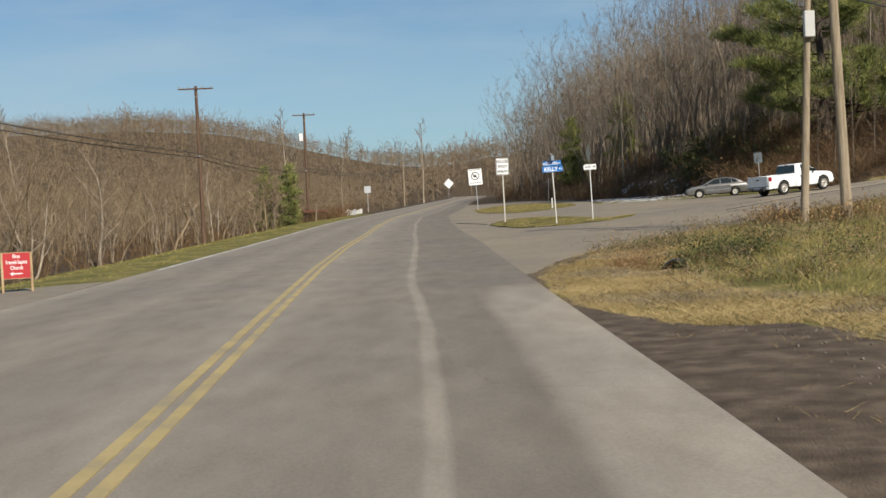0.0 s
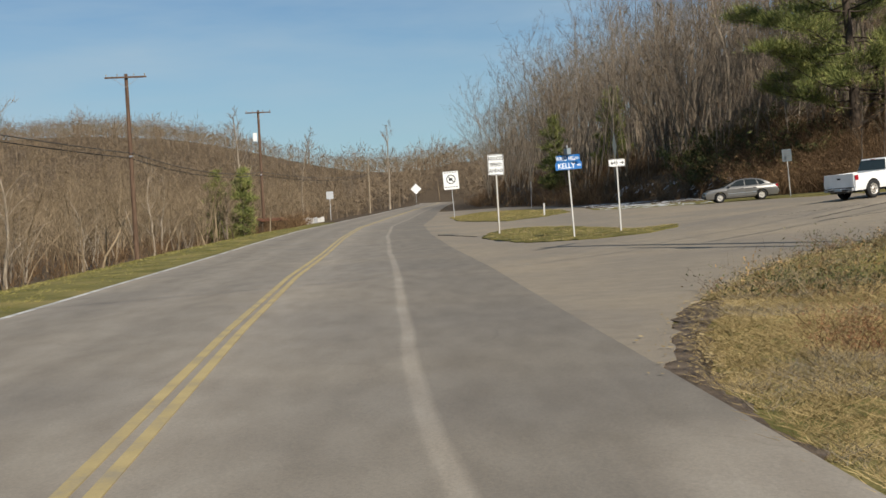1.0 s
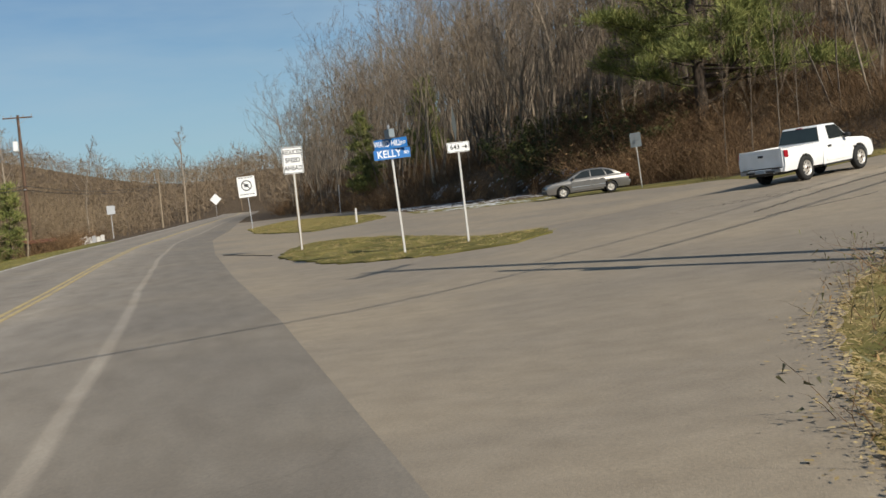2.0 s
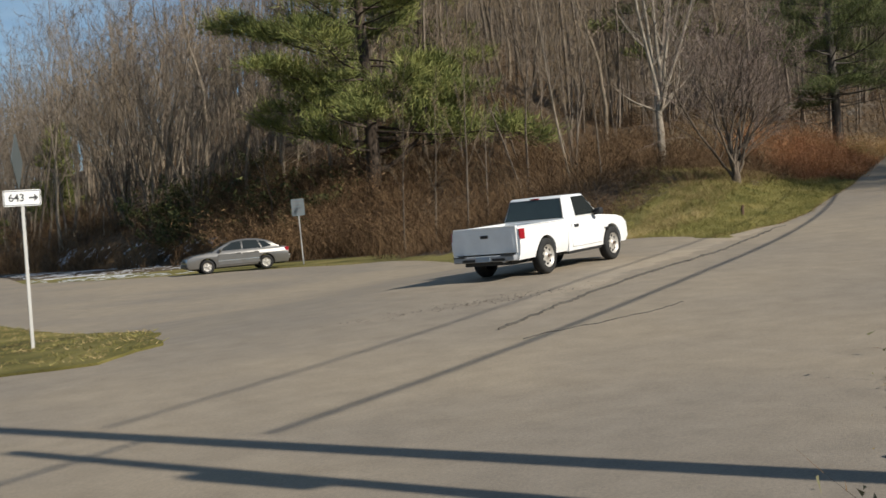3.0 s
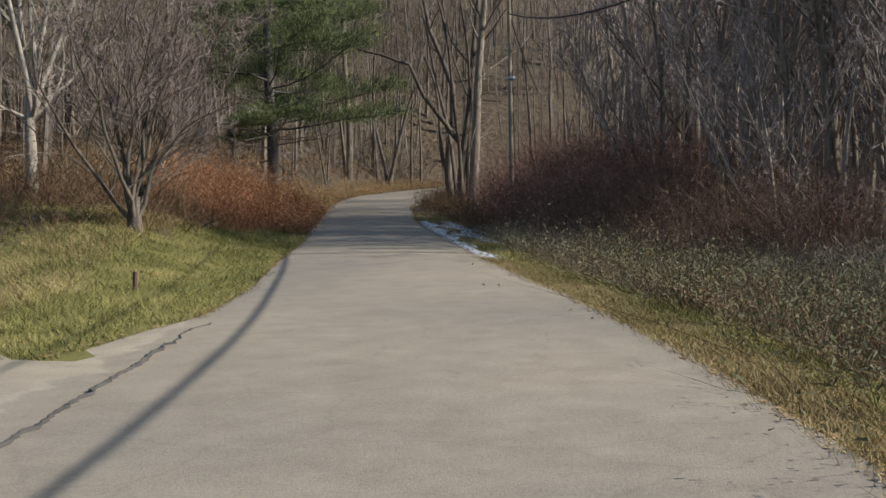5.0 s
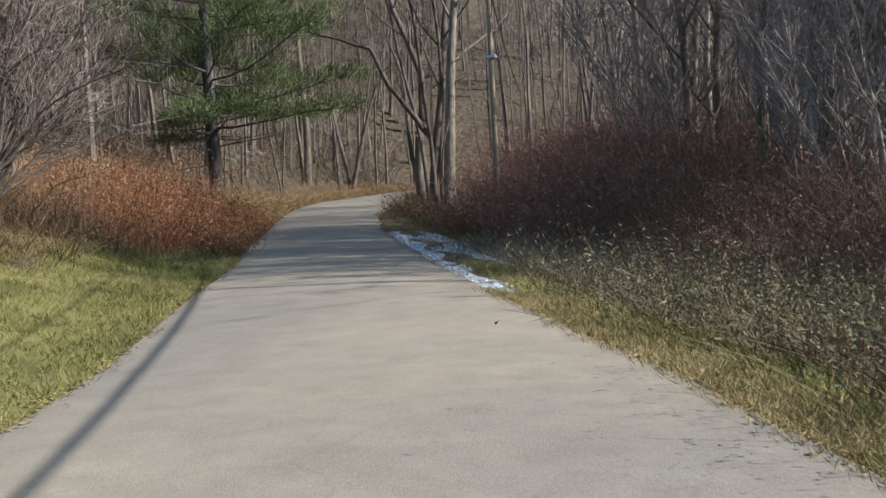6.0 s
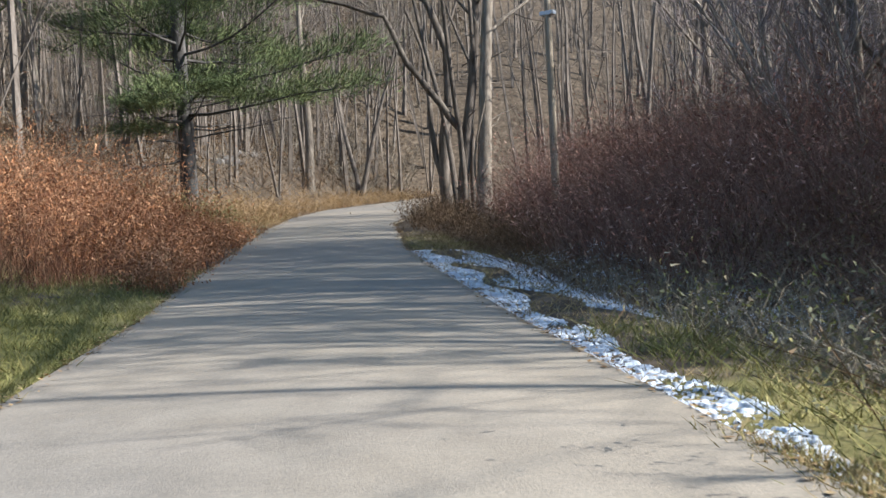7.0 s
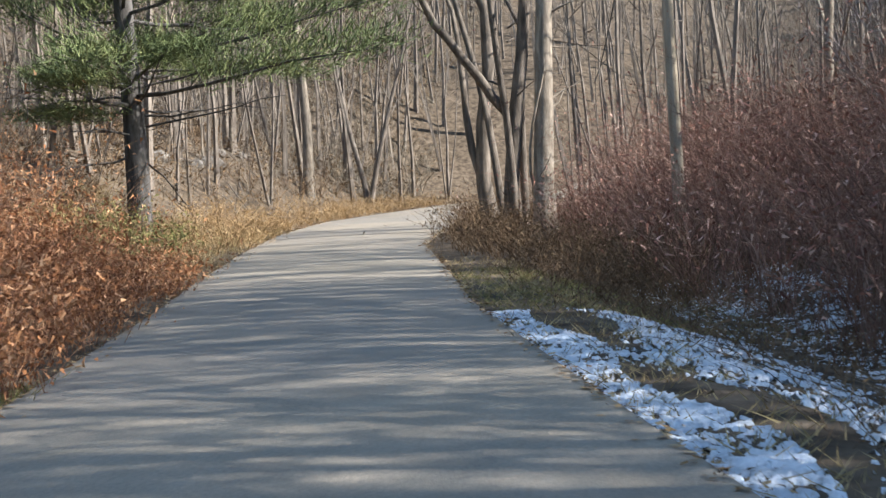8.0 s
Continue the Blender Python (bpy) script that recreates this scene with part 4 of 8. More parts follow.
# crowded young growth over the valley side
young = scatter(rng1, 1700, -230, 90, 210, 530, lambda x, y: (np.abs(x - main_x(y, 2)) > 24 - 20 * (y > 352)) & (x > -0.42 * y - 10) & ((x < main_x(y, 1)) | (y > 345)), 3.0)
half = rng1.random(len(young)) < 0.6
puffs("far_woods", young[half], rng1.uniform(4.5, 8, half.sum()), twig_tan, "tan leafless young woods over the valley side", 47, 60, 0.1)
puffs("far_woods", young[~half], rng1.uniform(4.5, 8.5, (~half).sum()), twig_grey, "grey-brown leafless young woods over the valley side", 48, 60, 0.1)
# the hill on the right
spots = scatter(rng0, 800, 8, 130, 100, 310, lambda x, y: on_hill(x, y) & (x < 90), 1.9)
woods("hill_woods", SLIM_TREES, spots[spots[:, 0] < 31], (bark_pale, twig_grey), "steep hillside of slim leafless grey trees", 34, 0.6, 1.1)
# beyond x = 31 the slope's shade is put into darker bark
woods("hill_woods", TALL_TREES, spots[spots[:, 0] >= 31], (bark_dark, twig_grey), "hillside of slim leafless trees, its shade put into dark bark", 39, 0.6, 1.1)
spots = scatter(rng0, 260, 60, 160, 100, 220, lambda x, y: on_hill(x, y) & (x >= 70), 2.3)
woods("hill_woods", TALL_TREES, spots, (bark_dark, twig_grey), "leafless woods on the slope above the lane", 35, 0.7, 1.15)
rng2 = np.random.default_rng(7)
spots = scatter(rng2, 760, 50, 150, 108, 200, lambda x, y: (poly_distance(x, y, FOOT) > np.where(x > 92, 2.5, 9)) & (poly_distance(x, y, FOOT) < 75), 1.6)
puffs("hill_woods", spots, rng2.uniform(3.0, 7.5, len(spots)), twig_grey, "fine grey-brown young growth over the wooded slope", 49, 70, 0.035)
spots = scatter(rng0, 230, 78, 150, 98, 165, lambda x, y: clear_of_lane(x, y, 3) & ((x - 10) * U[0] + (y - 49) * U[1] > 92), 2.0)
woods("hill_woods", TALL_TREES, spots, (bark_dark, twig_grey), "straight grey trees beyond the bend", 40, 0.6, 1.05)
spots = scatter(rng0, 220, 75, 200, 75, 200, lambda x, y: clear_of_lane(x, y, 4) & ((x - 10) * U[0] + (y - 49) * U[1] > 80) & (poly_distance(x, y, FOOT) < 1), 2.2)
woods("hill_woods", TALL_TREES, spots, (bark_dark, twig_grey), "leafless woods where the lane climbs away", 37, 0.7, 1.1)
spots = scatter(rng0, 300, 46, 160, 30, 140, lambda x, y: (-poly_distance(x, y, LANE_R[1:]) > 15) & (-poly_distance(x, y, LANE_R[1:]) < 60) & ((x - 10) * U[0] + (y - 49) * U[1] > 20) & (((x - 10) * U[0] + (y - 49) * U[1] > 38) | (-poly_distance(x, y, LANE_R[1:]) > 29)), 2.2)
woods("hill_woods", SLIM_TREES, spots, (bark_pale, twig_red), "leafless brown woods across from the lane", 36, 0.55, 0.95)
spots = scatter(rng1, 22, 30, 60, 45, 85, lambda x, y: (-poly_distance(x, y, LANE_R[1:]) > 10) & (-poly_distance(x, y, LANE_R[1:]) < 16) & ((x - 10) * U[0] + (y - 49) * U[1] > 37) & ((x - 10) * U[0] + (y - 49) * U[1] < 52), 2.0)
woods("hill_woods", SLIM_TREES, spots, (bark_pale, twig_grey), "slim leafless trees below the lane", 46, 0.6, 0.9)

spots = scatter(rng0, 170, 28, 84, 97, 140, lambda x, y: on_hill(x, y) & (poly_distance(x, y, FOOT) < 24), 1.2)
woods("hill_saplings", SLIM_TREES, spots, (bark_dark, twig_tan), "thin crowded saplings on the brown hillside", 41, 0.22, 0.55)
spots = scatter(rng0, 260, 90, 210, 20, 200, lambda x, y: (-poly_distance(x, y, FOOT_R) > 12) & (-poly_distance(x, y, FOOT_R) < 80) & ((x - 10) * U[0] + (y - 49) * U[1] > 60), 3.0)
woods("far_woods", WISPS, spots, (bark_dark, twig_grey), "grey leafless woods high on the slope across the lane", 43, 0.9, 1.3)

# ---- poles, wires and signs ----
pole_brown = material("creosote_wood", ((0.05, 0.03, 0.02), (0.12, 0.075, 0.05), (0.19, 0.125, 0.085)), 2.5, 0.9, 0, 0.6, 30, 0.2, 6, 0.3, 0, (4, 4, 0.4))
pole_tan = material("weathered_pole_wood", ((0.16, 0.12, 0.08), (0.3, 0.24, 0.165), (0.4, 0.33, 0.24)), 2.5, 0.9, 0, 0.6, 30, 0.2, 6, 0.3, 0, (4, 4, 0.4))
steel = plain("galvanised_steel", (0.5, 0.51, 0.52), 0.45, 0.7)
post_white = plain("painted_post", (0.5, 0.485, 0.45), 0.6)
sign_white = plain("sign_white", (0.78, 0.78, 0.76), 0.5)
sign_black = plain("sign_black", (0.03, 0.03, 0.03), 0.5)
sign_grey = plain("bare_aluminium", (0.42, 0.43, 0.44), 0.45, 0.6)
sign_blue = plain("sign_blue", (0.01, 0.14, 0.42), 0.5)
sign_red = plain("sign_red", (0.42, 0.025, 0.03), 0.5)
wire_black = plain("wire_black", (0.03, 0.03, 0.03), 0.7)
wood_raw = material("raw_timber", ((0.25, 0.17, 0.09), (0.42, 0.3, 0.17), (0.52, 0.4, 0.25)), 3, 0.85, 0, 0.4, 30, 0.2, 6, 0.3, 0, (3, 3, 0.5))
porcelain = plain("insulator_glaze", (0.35, 0.33, 0.3), 0.25)


def utility_pole(at, height, r, mat, label, arm=0.0, arm_turn=0.0, lean=(0, 0), boxes=(), collar=None):
    top = new("utility_pole")
    lx, ly = lean
    bm = rod((0, 0, -0.6), (lx * height, ly * height, height), r, r * 0.65, 14)
    part("pole", bm, mat, top, smooth=False)
    tipx, tipy = lx * height, ly * height
    if arm:
        c, s = math.cos(arm_turn), math.sin(arm_turn)
        bm = box(-arm / 2, arm / 2, -0.05, 0.05, -0.06, 0.06, 0.01)
        bmesh.ops.transform(bm, matrix=pose(tipx, tipy, height - 0.25, 0, 0, math.degrees(arm_turn)) @ Matrix.Translation((0, -r - 0.04, 0)), verts=bm.verts)
        part("crossarm", bm, mat, top)
        for u in (-0.46, 0.46, -0.2, 0.2):
            bm = lathe([(0.001, 0.0), (0.02, 0.0), (0.02, 0.08), (0.05, 0.09), (0.055, 0.12), (0.035, 0.14), (0.05, 0.16), (0.001, 0.2)], 8, "z")
            bmesh.ops.translate(bm, verts=bm.verts, vec=(tipx + c * u * arm - s * (-r - 0.04), tipy + s * u * arm + c * (-r - 0.04), height - 0.19))
            part("insulator", bm, porcelain, top)
        for sgn in (-1, 1):
            part("brace", rod((tipx, tipy - r, height - 0.95), (tipx + c * sgn * arm * 0.3, tipy + s * sgn * arm * 0.3 - r, height - 0.3), 0.014, None, 6), steel, top)
    for (bx, by, bz, w, d, h, m, nm) in boxes:
        part(nm, box(bx - w / 2, bx + w / 2, by - d / 2, by + d / 2, bz, bz + h, 0.02), m, top)
        part("bracket", box(bx - 0.04, bx + 0.04, min(by, 0), max(by, 0), bz + h * 0.4, bz + h * 0.5), steel, top)
    if collar:
        part("wire_bracket", box(-0.1, 0.1, -r - 0.1, r + 0.1, collar - 0.06, collar + 0.06, 0.01), steel, top)
    top.location = at
    return tagged(top, label, "utility pole")


def wire(a, b, sag, label, r=0.028):
    a, b = np.array(a, float), np.array(b, float)
    t = np.linspace(0, 1, 25)
    pts = a[None] * (1 - t)[:, None] + b[None] * t[:, None]
    pts[:, 2] -= sag * 4 * t * (1 - t)
    s = Soup()
    s.tube(pts, np.full(len(pts), r), 5)
    return tagged(new("overhead_wire", s.mesh("overhead_wire", wire_black, True)), label, "wire")


zA, zB = z_at(-20, 105.7), z_at(-16.2, 152.6)
utility_pole((-20, 105.7, zA), 12.1 - zA, 0.19, pole_brown, "tall dark brown utility pole with a bare crossarm on the verge", 2.9, 0.05, (-0.004, 0), (), 6.3 - zA)
utility_pole((-16.2, 152.6, zB), 12.9 - zB, 0.19, pole_brown, "dark brown utility pole with crossarm and a small white box", 2.7, 0.05, (0, 0), ((-0.45, 0, 9.6 - zB, 0.42, 0.42, 0.9, sign_white, "transformer"),), 6.0 - zB)
utility_pole((-6.5, 215, z_at(-6.5, 215)), 8.5, 0.12, pole_tan, "thin grey utility pole beyond the bend", 0, 0, (0.004, 0))
utility_pole((11.87, 42.0, z_at(11.87, 42)), 8.6, 0.145, pole_tan, "weathered grey pole with a meter box near its top", 0, 0, (0.05, 0), ((0.32, -0.24, 6.1, 0.34, 0.2, 0.85, post_white, "meter_box"),))
utility_pole((13.4, 42.2, z_at(13.4, 42.2)), 12.2, 0.19, pole_tan, "leaning tan utility pole on the weedy corner", 2.4, 0.9, (-0.035, 0.0))
fz = z_at(62.5, 88.25)
utility_pole((62.5, 88.25, fz), 11.6, 0.12, pole_tan, "slim pale utility pole behind the brambles", 0, 0, (0, 0), (), 6.3)
for off, za in ((0.15, 6.5), (-0.15, 6.2)):
    wire((-27.5, -20, 9.5 + (za - 6.3)), (-20 + off, 105.7, za), 1.0, "black overhead cable sagging between poles")
    wire((-20 + off, 105.7, za), (-16.2 + off, 152.6, za - 0.2), 0.7, "black overhead cable sagging between poles")
    wire((-16.2 + off, 152.6, za - 0.2), (-6.5 + off, 215, za + 0.8), 0.7, "black overhead cable sagging between poles")
wire((13.5, 42.4, 7.92), (62.5, 88.25, fz + 9.2), 2.5, "thick black cable along the lane", 0.032)
wire((13.4, 42.3, 9.3), (62.5, 88.25, fz + 10.4), 2.5, "black overhead cable along the lane", 0.02)
wire((62.5, 88.25, fz + 9.2), (110, 118, 17), 0.8, "thick black cable along the lane", 0.03)
wire((13.1, 42.2, 8.6), (-22, 20, 8.0), 0.7, "black cable crossing over the road", 0.025)


def lettering(text, size, mat, parent, x, z, y=-0.012, name="lettering", bold=0.0, stretch=1.0):
    """Raised letters centred at x, z on a face that looks along -y."""
    cu = bpy.data.curves.new(name, "FONT")
    cu.body, cu.size, cu.align_x, cu.align_y, cu.extrude, cu.offset = text, size, "CENTER", "CENTER", 0.002, bold
    tmp = bpy.data.objects.new("tmp", cu)
    scene.collection.objects.link(tmp)
    bpy.context.view_layer.update()
    me = bpy.data.meshes.new_from_object(tmp.evaluated_get(bpy.context.evaluated_depsgraph_get()))
    bpy.data.objects.remove(tmp)
    me.materials.clear()
    me.materials.append(mat)
    ob = new(name, me)
    ob.parent = parent
    ob.matrix_basis = pose(x, y, z, 90, 0, 0) @ Matrix.Diagonal((stretch, 1, 1, 1))
    return ob


def plate(w, h, round_=0.03, thick=0.006, y=0.0, z=0.0, x=0.0):
    """A thin sheet with rounded corners, facing -y."""
    bm = bmesh.new()
    pts = []
    for cx, cz, a0 in ((w / 2 - round_, h / 2 - round_, 0), (-w / 2 + round_, h / 2 - round_, 90), (-w / 2 + round_, -h / 2 + round_, 180), (w / 2 - round_, -h / 2 + round_, 270)):
        for k in range(5):
            a = radians(a0 + k * 22.5)
            pts.append((x + cx + round_ * math.cos(a), z + cz + round_ * math.sin(a)))
    lo, hi = [bm.verts.new((p, y - thick, q)) for p, q in pts], [bm.verts.new((p, y, q)) for p, q in pts]
    bm.faces.new(lo)
    bm.faces.new(hi[::-1])
    for i in range(len(pts)):
        bm.faces.new((lo[i], hi[i], hi[(i + 1) % len(pts)], lo[(i + 1) % len(pts)]))
    return bm


def rim(w, h, t, y, z, x=0.0):
    bm = bmesh.new()
    for a in ((x - w / 2, x + w / 2, z + h / 2 - t, z + h / 2), (x - w / 2, x + w / 2, z - h / 2, z - h / 2 + t), (x - w / 2, x - w / 2 + t, z - h / 2 + t, z + h / 2 - t), (x + w / 2 - t, x + w / 2, z - h / 2 + t, z + h / 2 - t)):
        box(a[0], a[1], y - 0.004, y, a[2], a[3], 0, bm)
    return bm


def u_post(height, lean, parent, mat, w=0.055, top_z=None):
    """A U-channel sign post with a flange, leaning a little."""
    bm = bmesh.new()
    for x0, x1, y0, y1 in ((-w / 2, w / 2, 0.012, 0.018), (-w / 2, -w / 2 + 0.008, 0.018, 0.05), (w / 2 - 0.008, w / 2, 0.018, 0.05)):
        box(x0, x1, y0, y1, -0.4, height, 0, bm)
    return part("post", bm, mat, parent)


def road_sign(at, turn, lean, name, label, height, mat=steel, category="road sign"):
    top = new(name)
    u_post(height, lean, top, mat)
    top.matrix_basis = pose(*at, lean[0], lean[1], turn)
    return tagged(top, label, category)


# the speed warning
s = road_sign((3.76, 78.1, z_at(3.76, 78.1) + 0.22), 4, (0, -0.6), "speed_sign", "white reduced-speed warning sign on a grey wooden post in grass", 3.3, post_white)
part("post_timber", box(-0.05, 0.05, 0.02, 0.11, -0.4, 3.0, 0.008), pole_tan, s)
face = part("sign_face", plate(0.78, 1.02, 0.05, 0.006, 0.008, 3.26), sign_white, s)
part("border", rim(0.74, 0.98, 0.022, 0.0, 3.26), sign_black, s)
for txt, zz in (("REDUCED", 3.56), ("SPEED", 3.26), ("AHEAD", 2.96)):
    lettering(txt, 0.24, sign_black, s, 0, zz, -0.002, "lettering", 0.004, 0.68 if txt == "REDUCED" else 0.88)
# the street names
s = road_sign((5.78, 65.2, z_at(5.78, 65.2) + 0.25), 6, (0, -2.6), "street_sign", "two blue street name blades on a thin white leaning post", 3.1, post_white)
for txt, zz, yaw, wd in (("KELLY", 2.63, 4, 1.08), ("WARD HILL", 2.92, -16, 0.93)):
    blade = new("name_blade", None)
    blade.parent = s
    blade.matrix_basis = pose(0, -0.03, zz, 0, 0, yaw)
    part("panel", plate(wd, 0.28, 0.02, 0.006, 0.0), sign_blue, blade)
    lettering(txt, 0.29 if txt == "KELLY" else 0.235, sign_white, blade, -0.09, 0.0, -0.008, "lettering", 0.004, 0.9 if txt == "KELLY" else 0.62)
    lettering("RD", 0.11, sign_white, blade, wd / 2 - 0.11, 0.0, -0.008, "lettering", 0.002)
part("cap_bracket", box(-0.05, 0.05, -0.06, 0.04, 3.05, 3.22, 0.01), sign_grey, s)
part("edge_blade", box(-0.08, 0.08, -0.3, 0.25, 3.08, 3.32, 0.006), plain("blade_back", (0.2, 0.24, 0.26), 0.6), s, "grey blade seen from its end")
part("finial", lathe([(0.001, 3.34), (0.035, 3.35), (0.04, 3.41), (0.001, 3.46)], 10, "z"), steel, s)
# the route marker, with the edge of another sign above it
s = road_sign((7.66, 65.3, z_at(7.66, 65.3) + 0.1), 4, (0, -1.4), "route_sign", "small white route sign with an arrow on a steel post", 2.8, post_white)
part("sign_face", plate(0.66, 0.29, 0.03, 0.006, 0.008, 2.68), sign_white, s)
part("border", rim(0.63, 0.26, 0.01, 0.0, 2.68), sign_black, s)
lettering("643", 0.19, sign_black, s, -0.1, 2.68, -0.002, "lettering", 0.003)
bm = box(0.12, 0.22, -0.005, 0.0, 2.665, 2.695)
t_ = [bm.verts.new((x_, y_, z_)) for y_ in (-0.005, 0.0) for x_, z_ in ((0.21, 2.61), (0.28, 2.68), (0.21, 2.75))]
bm.faces.new(t_[:3]), bm.faces.new(t_[5:2:-1])
part("arrow", bm, sign_black, s)
bm = plate(0.74, 0.74, 0.05, 0.012, 0.0, 0.0)
bmesh.ops.transform(bm, matrix=pose(-0.04, 0.06, 3.34, 0, 0, 68) @ pose(0, 0, 0, 0, 45, 0), verts=bm.verts)
# the shade on this turned-away face is put into its dark grey
part("side_sign", bm, plain("shaded_sign_back", (0.085, 0.1, 0.1), 0.6), s, "back of a diamond sign turned away, its shade put into dark grey")
# the sign with the barred symbol
s = road_sign((3.71, 135.4, z_at(3.71, 135.4) + 0.1), 2, (0, -3.0), "prohibition_sign", "white sign with a black barred circle on a leaning post", 3.2)
part("sign_face", plate(1.45, 1.7, 0.06, 0.008, 0.008, 3.5), sign_white, s)
part("ring", lathe([(0.44, -0.004), (0.44, 0.0), (0.36, 0.0), (0.36, -0.004), (0.44, -0.004)], 28, "y"), sign_black, s).location = (0, 0, 3.6)
bm = box(-0.4, 0.4, -0.004, 0.0, -0.04, 0.04)
bmesh.ops.transform(bm, matrix=pose(0, 0, 3.6, 0, 45, 0), verts=bm.verts)
part("bar", bm, sign_black, s)
part("symbol", box(-0.2, 0.14, -0.003, 0.0, 3.48, 3.72, 0.0), sign_black, s)
for zz in (4.25, 2.88):
    for k in range(5):
        part("text_bar", box(-0.6 + k * 0.25, -0.42 + k * 0.25, -0.003, 0.0, zz - 0.045, zz + 0.045), plain("faded_print", (0.2, 0.2, 0.2), 0.6), s)
# the curve marker, the roadside panel by the far left verge, the sign by the car
s = road_sign((1.5, 300, z_at(1.5, 300)), 0, (0, 0), "curve_marker", "white diamond-shaped sign beyond the bend of the road", 3.4)
bm = plate(1.7, 1.7, 0.06, 0.008, 0.008, 0)
bmesh.ops.transform(bm, matrix=Matrix.Translation((0, 0, 3.9)) @ pose(0, 0, 0, 0, 45, 0), verts=bm.verts)
part("sign_face", bm, sign_white, s)
s = road_sign((-9.9, 168, z_at(-9.9, 168)), 12, (0, 0), "roadside_sign", "grey back of a square sign on the far verge", 3.0)
part("sign_face", plate(0.85, 0.9, 0.04, 0.008, 0.0, 3.0), sign_grey, s)
s = road_sign((24.9, 99.6, z_at(24.9, 99.6)), -22, (0, -3.2), "notice_sign", "grey notice board with unreadable lines on a thin post", 3.0, post_white)
part("sign_face", plate(0.62, 0.82, 0.03, 0.006, 0.008, 2.75), plain("dull_sign_face", (0.16, 0.185, 0.19), 0.6), s)
for k in range(4):
    part("text_bar", box(-0.22, 0.22 - 0.06 * (k % 2), -0.002, 0.002, 3.0 - k * 0.16, 3.06 - k * 0.16), plain("dull_text", (0.17, 0.17, 0.17), 0.7), s)
s = road_sign((12.5, 150, z_at(12.5, 150)), 75, (0, 1), "roadside_sign", "thin sign seen edge-on by the woods", 2.4)
part("sign_face", plate(0.5, 0.9, 0.04, 0.008, 0.0, 2.4), sign_grey, s)
# the white stake on the farther island
top = new("marker_stake")
part("stake", box(-0.06, 0.06, -0.02, 0.02, -0.3, 0.85, 0.01), post_white, top)
top.location = (9.2, 107.5, z_at(9.2, 107.5) + 0.1)
tagged(top, "short white plastic marker stake in the grass", "marker post")
# the old stub in the verge, the guy post by the far pole
top = new("fence_stub")
part("stub", rod((0, 0, -0.3), (0.02, 0, 0.32), 0.055, 0.045, 8), pole_brown, top)
top.location = (30.0, 73.1, z_at(30.0, 73.1))
tagged(top, "short broken wooden post in the grass verge", "post")
top = new("leaning_stake")
part("stake", rod((0, 0, -0.3), (0.16, 0, 1.7), 0.05, 0.04, 8), pole_tan, top)
top.location = (-12.2, 121, z_at(-12.2, 121))
tagged(top, "pale leaning wooden stake beside the road", "post")
# the church sign
top = new("church_sign")
for px in (-0.62, 0.62):
    part("leg", box(px - 0.05, px + 0.05, -0.04, 0.04, -0.4, 1.55, 0.008), wood_raw, top)
part("frame", rim(1.3, 1.02, 0.05, -0.03, 1.05), wood_raw, top)
part("board", box(-0.62, 0.62, -0.035, 0.0, 0.56, 1.54, 0.004), sign_red, top, "red painted board")
for txt, zz in (("First", 1.4), ("Freewill Baptist", 1.18), ("Church", 0.96)):
    lettering(txt, 0.2, sign_white, top, 0, zz, -0.04, "lettering", 0.004, 0.72 if "will" in txt else 0.9)
part("arrow", box(-0.2, 0.24, -0.042, -0.035, 0.72, 0.76), sign_white, top)
bm = bmesh.new()
t_ = [bm.verts.new((x_, y_, z_)) for y_ in (-0.042, -0.035) for x_, z_ in ((-0.16, 0.66), (-0.16, 0.82), (-0.3, 0.74))]
bm.faces.new(t_[:3]), bm.faces.new(t_[5:2:-1])
part("arrow_head", bm, sign_white, top)
top.matrix_basis = pose(-10.2, 30.2, z_at(-10.2, 30.2), 0, 0, 12) @ Matrix.Diagonal((0.54, 0.54, 0.62, 1))
tagged(top, "red wooden church sign on two raw timber legs", "sign")

# ---- the pickup and the saloon ----
paint_white = plain("white_car_paint", (0.82, 0.82, 0.8), 0.3, 0, 0.5, 0.6)
paint_grey = plain("champagne_grey_paint", (0.18, 0.172, 0.158), 0.32, 0.55, 0.5, 0.7)
glass_dark = plain("tinted_glass", (0.02, 0.024, 0.024), 0.1, 0, 0.4)
rubber = material("tyre_rubber", ((0.012, 0.012, 0.012), (0.035, 0.034, 0.032)), 6, 0.8, 0, 0.3, 50, 0.3)
black_trim = plain("black_trim", (0.02, 0.02, 0.02), 0.55)
chrome = plain("worn_chrome", (0.6, 0.6, 0.58), 0.25, 0.9)
grey_plastic = plain("grey_bumper", (0.3, 0.31, 0.32), 0.5, 0.2)
red_lens = plain("red_lens", (0.3, 0.012, 0.02), 0.2, 0, 0.5, 0.5)
clear_lens = plain("clear_lens", (0.7, 0.72, 0.74), 0.15, 0, 0.5, 0.5)
steel_rim = plain("silver_wheel", (0.5, 0.47, 0.42), 0.45, 0.4)


def arch_profile(x0, x1, z_bottom, top_line, wheels, radius):
    """A side outline: along the bottom with round wheel openings, then back over the top line."""
    pts = [(x0, z_bottom)]
    for wx, wz in wheels:
        half = math.sqrt(max(radius ** 2 - (z_bottom - wz) ** 2, 0.01))
        a0 = math.atan2(z_bottom - wz, -half)
        a1 = math.atan2(z_bottom - wz, half)
        if a0 < 0:
            a0 += 2 * math.pi
        for k in range(13):
            a = a0 + (a1 - a0) * k / 12
            pts.append((wx + radius * math.cos(a), wz + radius * math.sin(a)))
    pts.append((x1, z_bottom))
    return pts + top_line


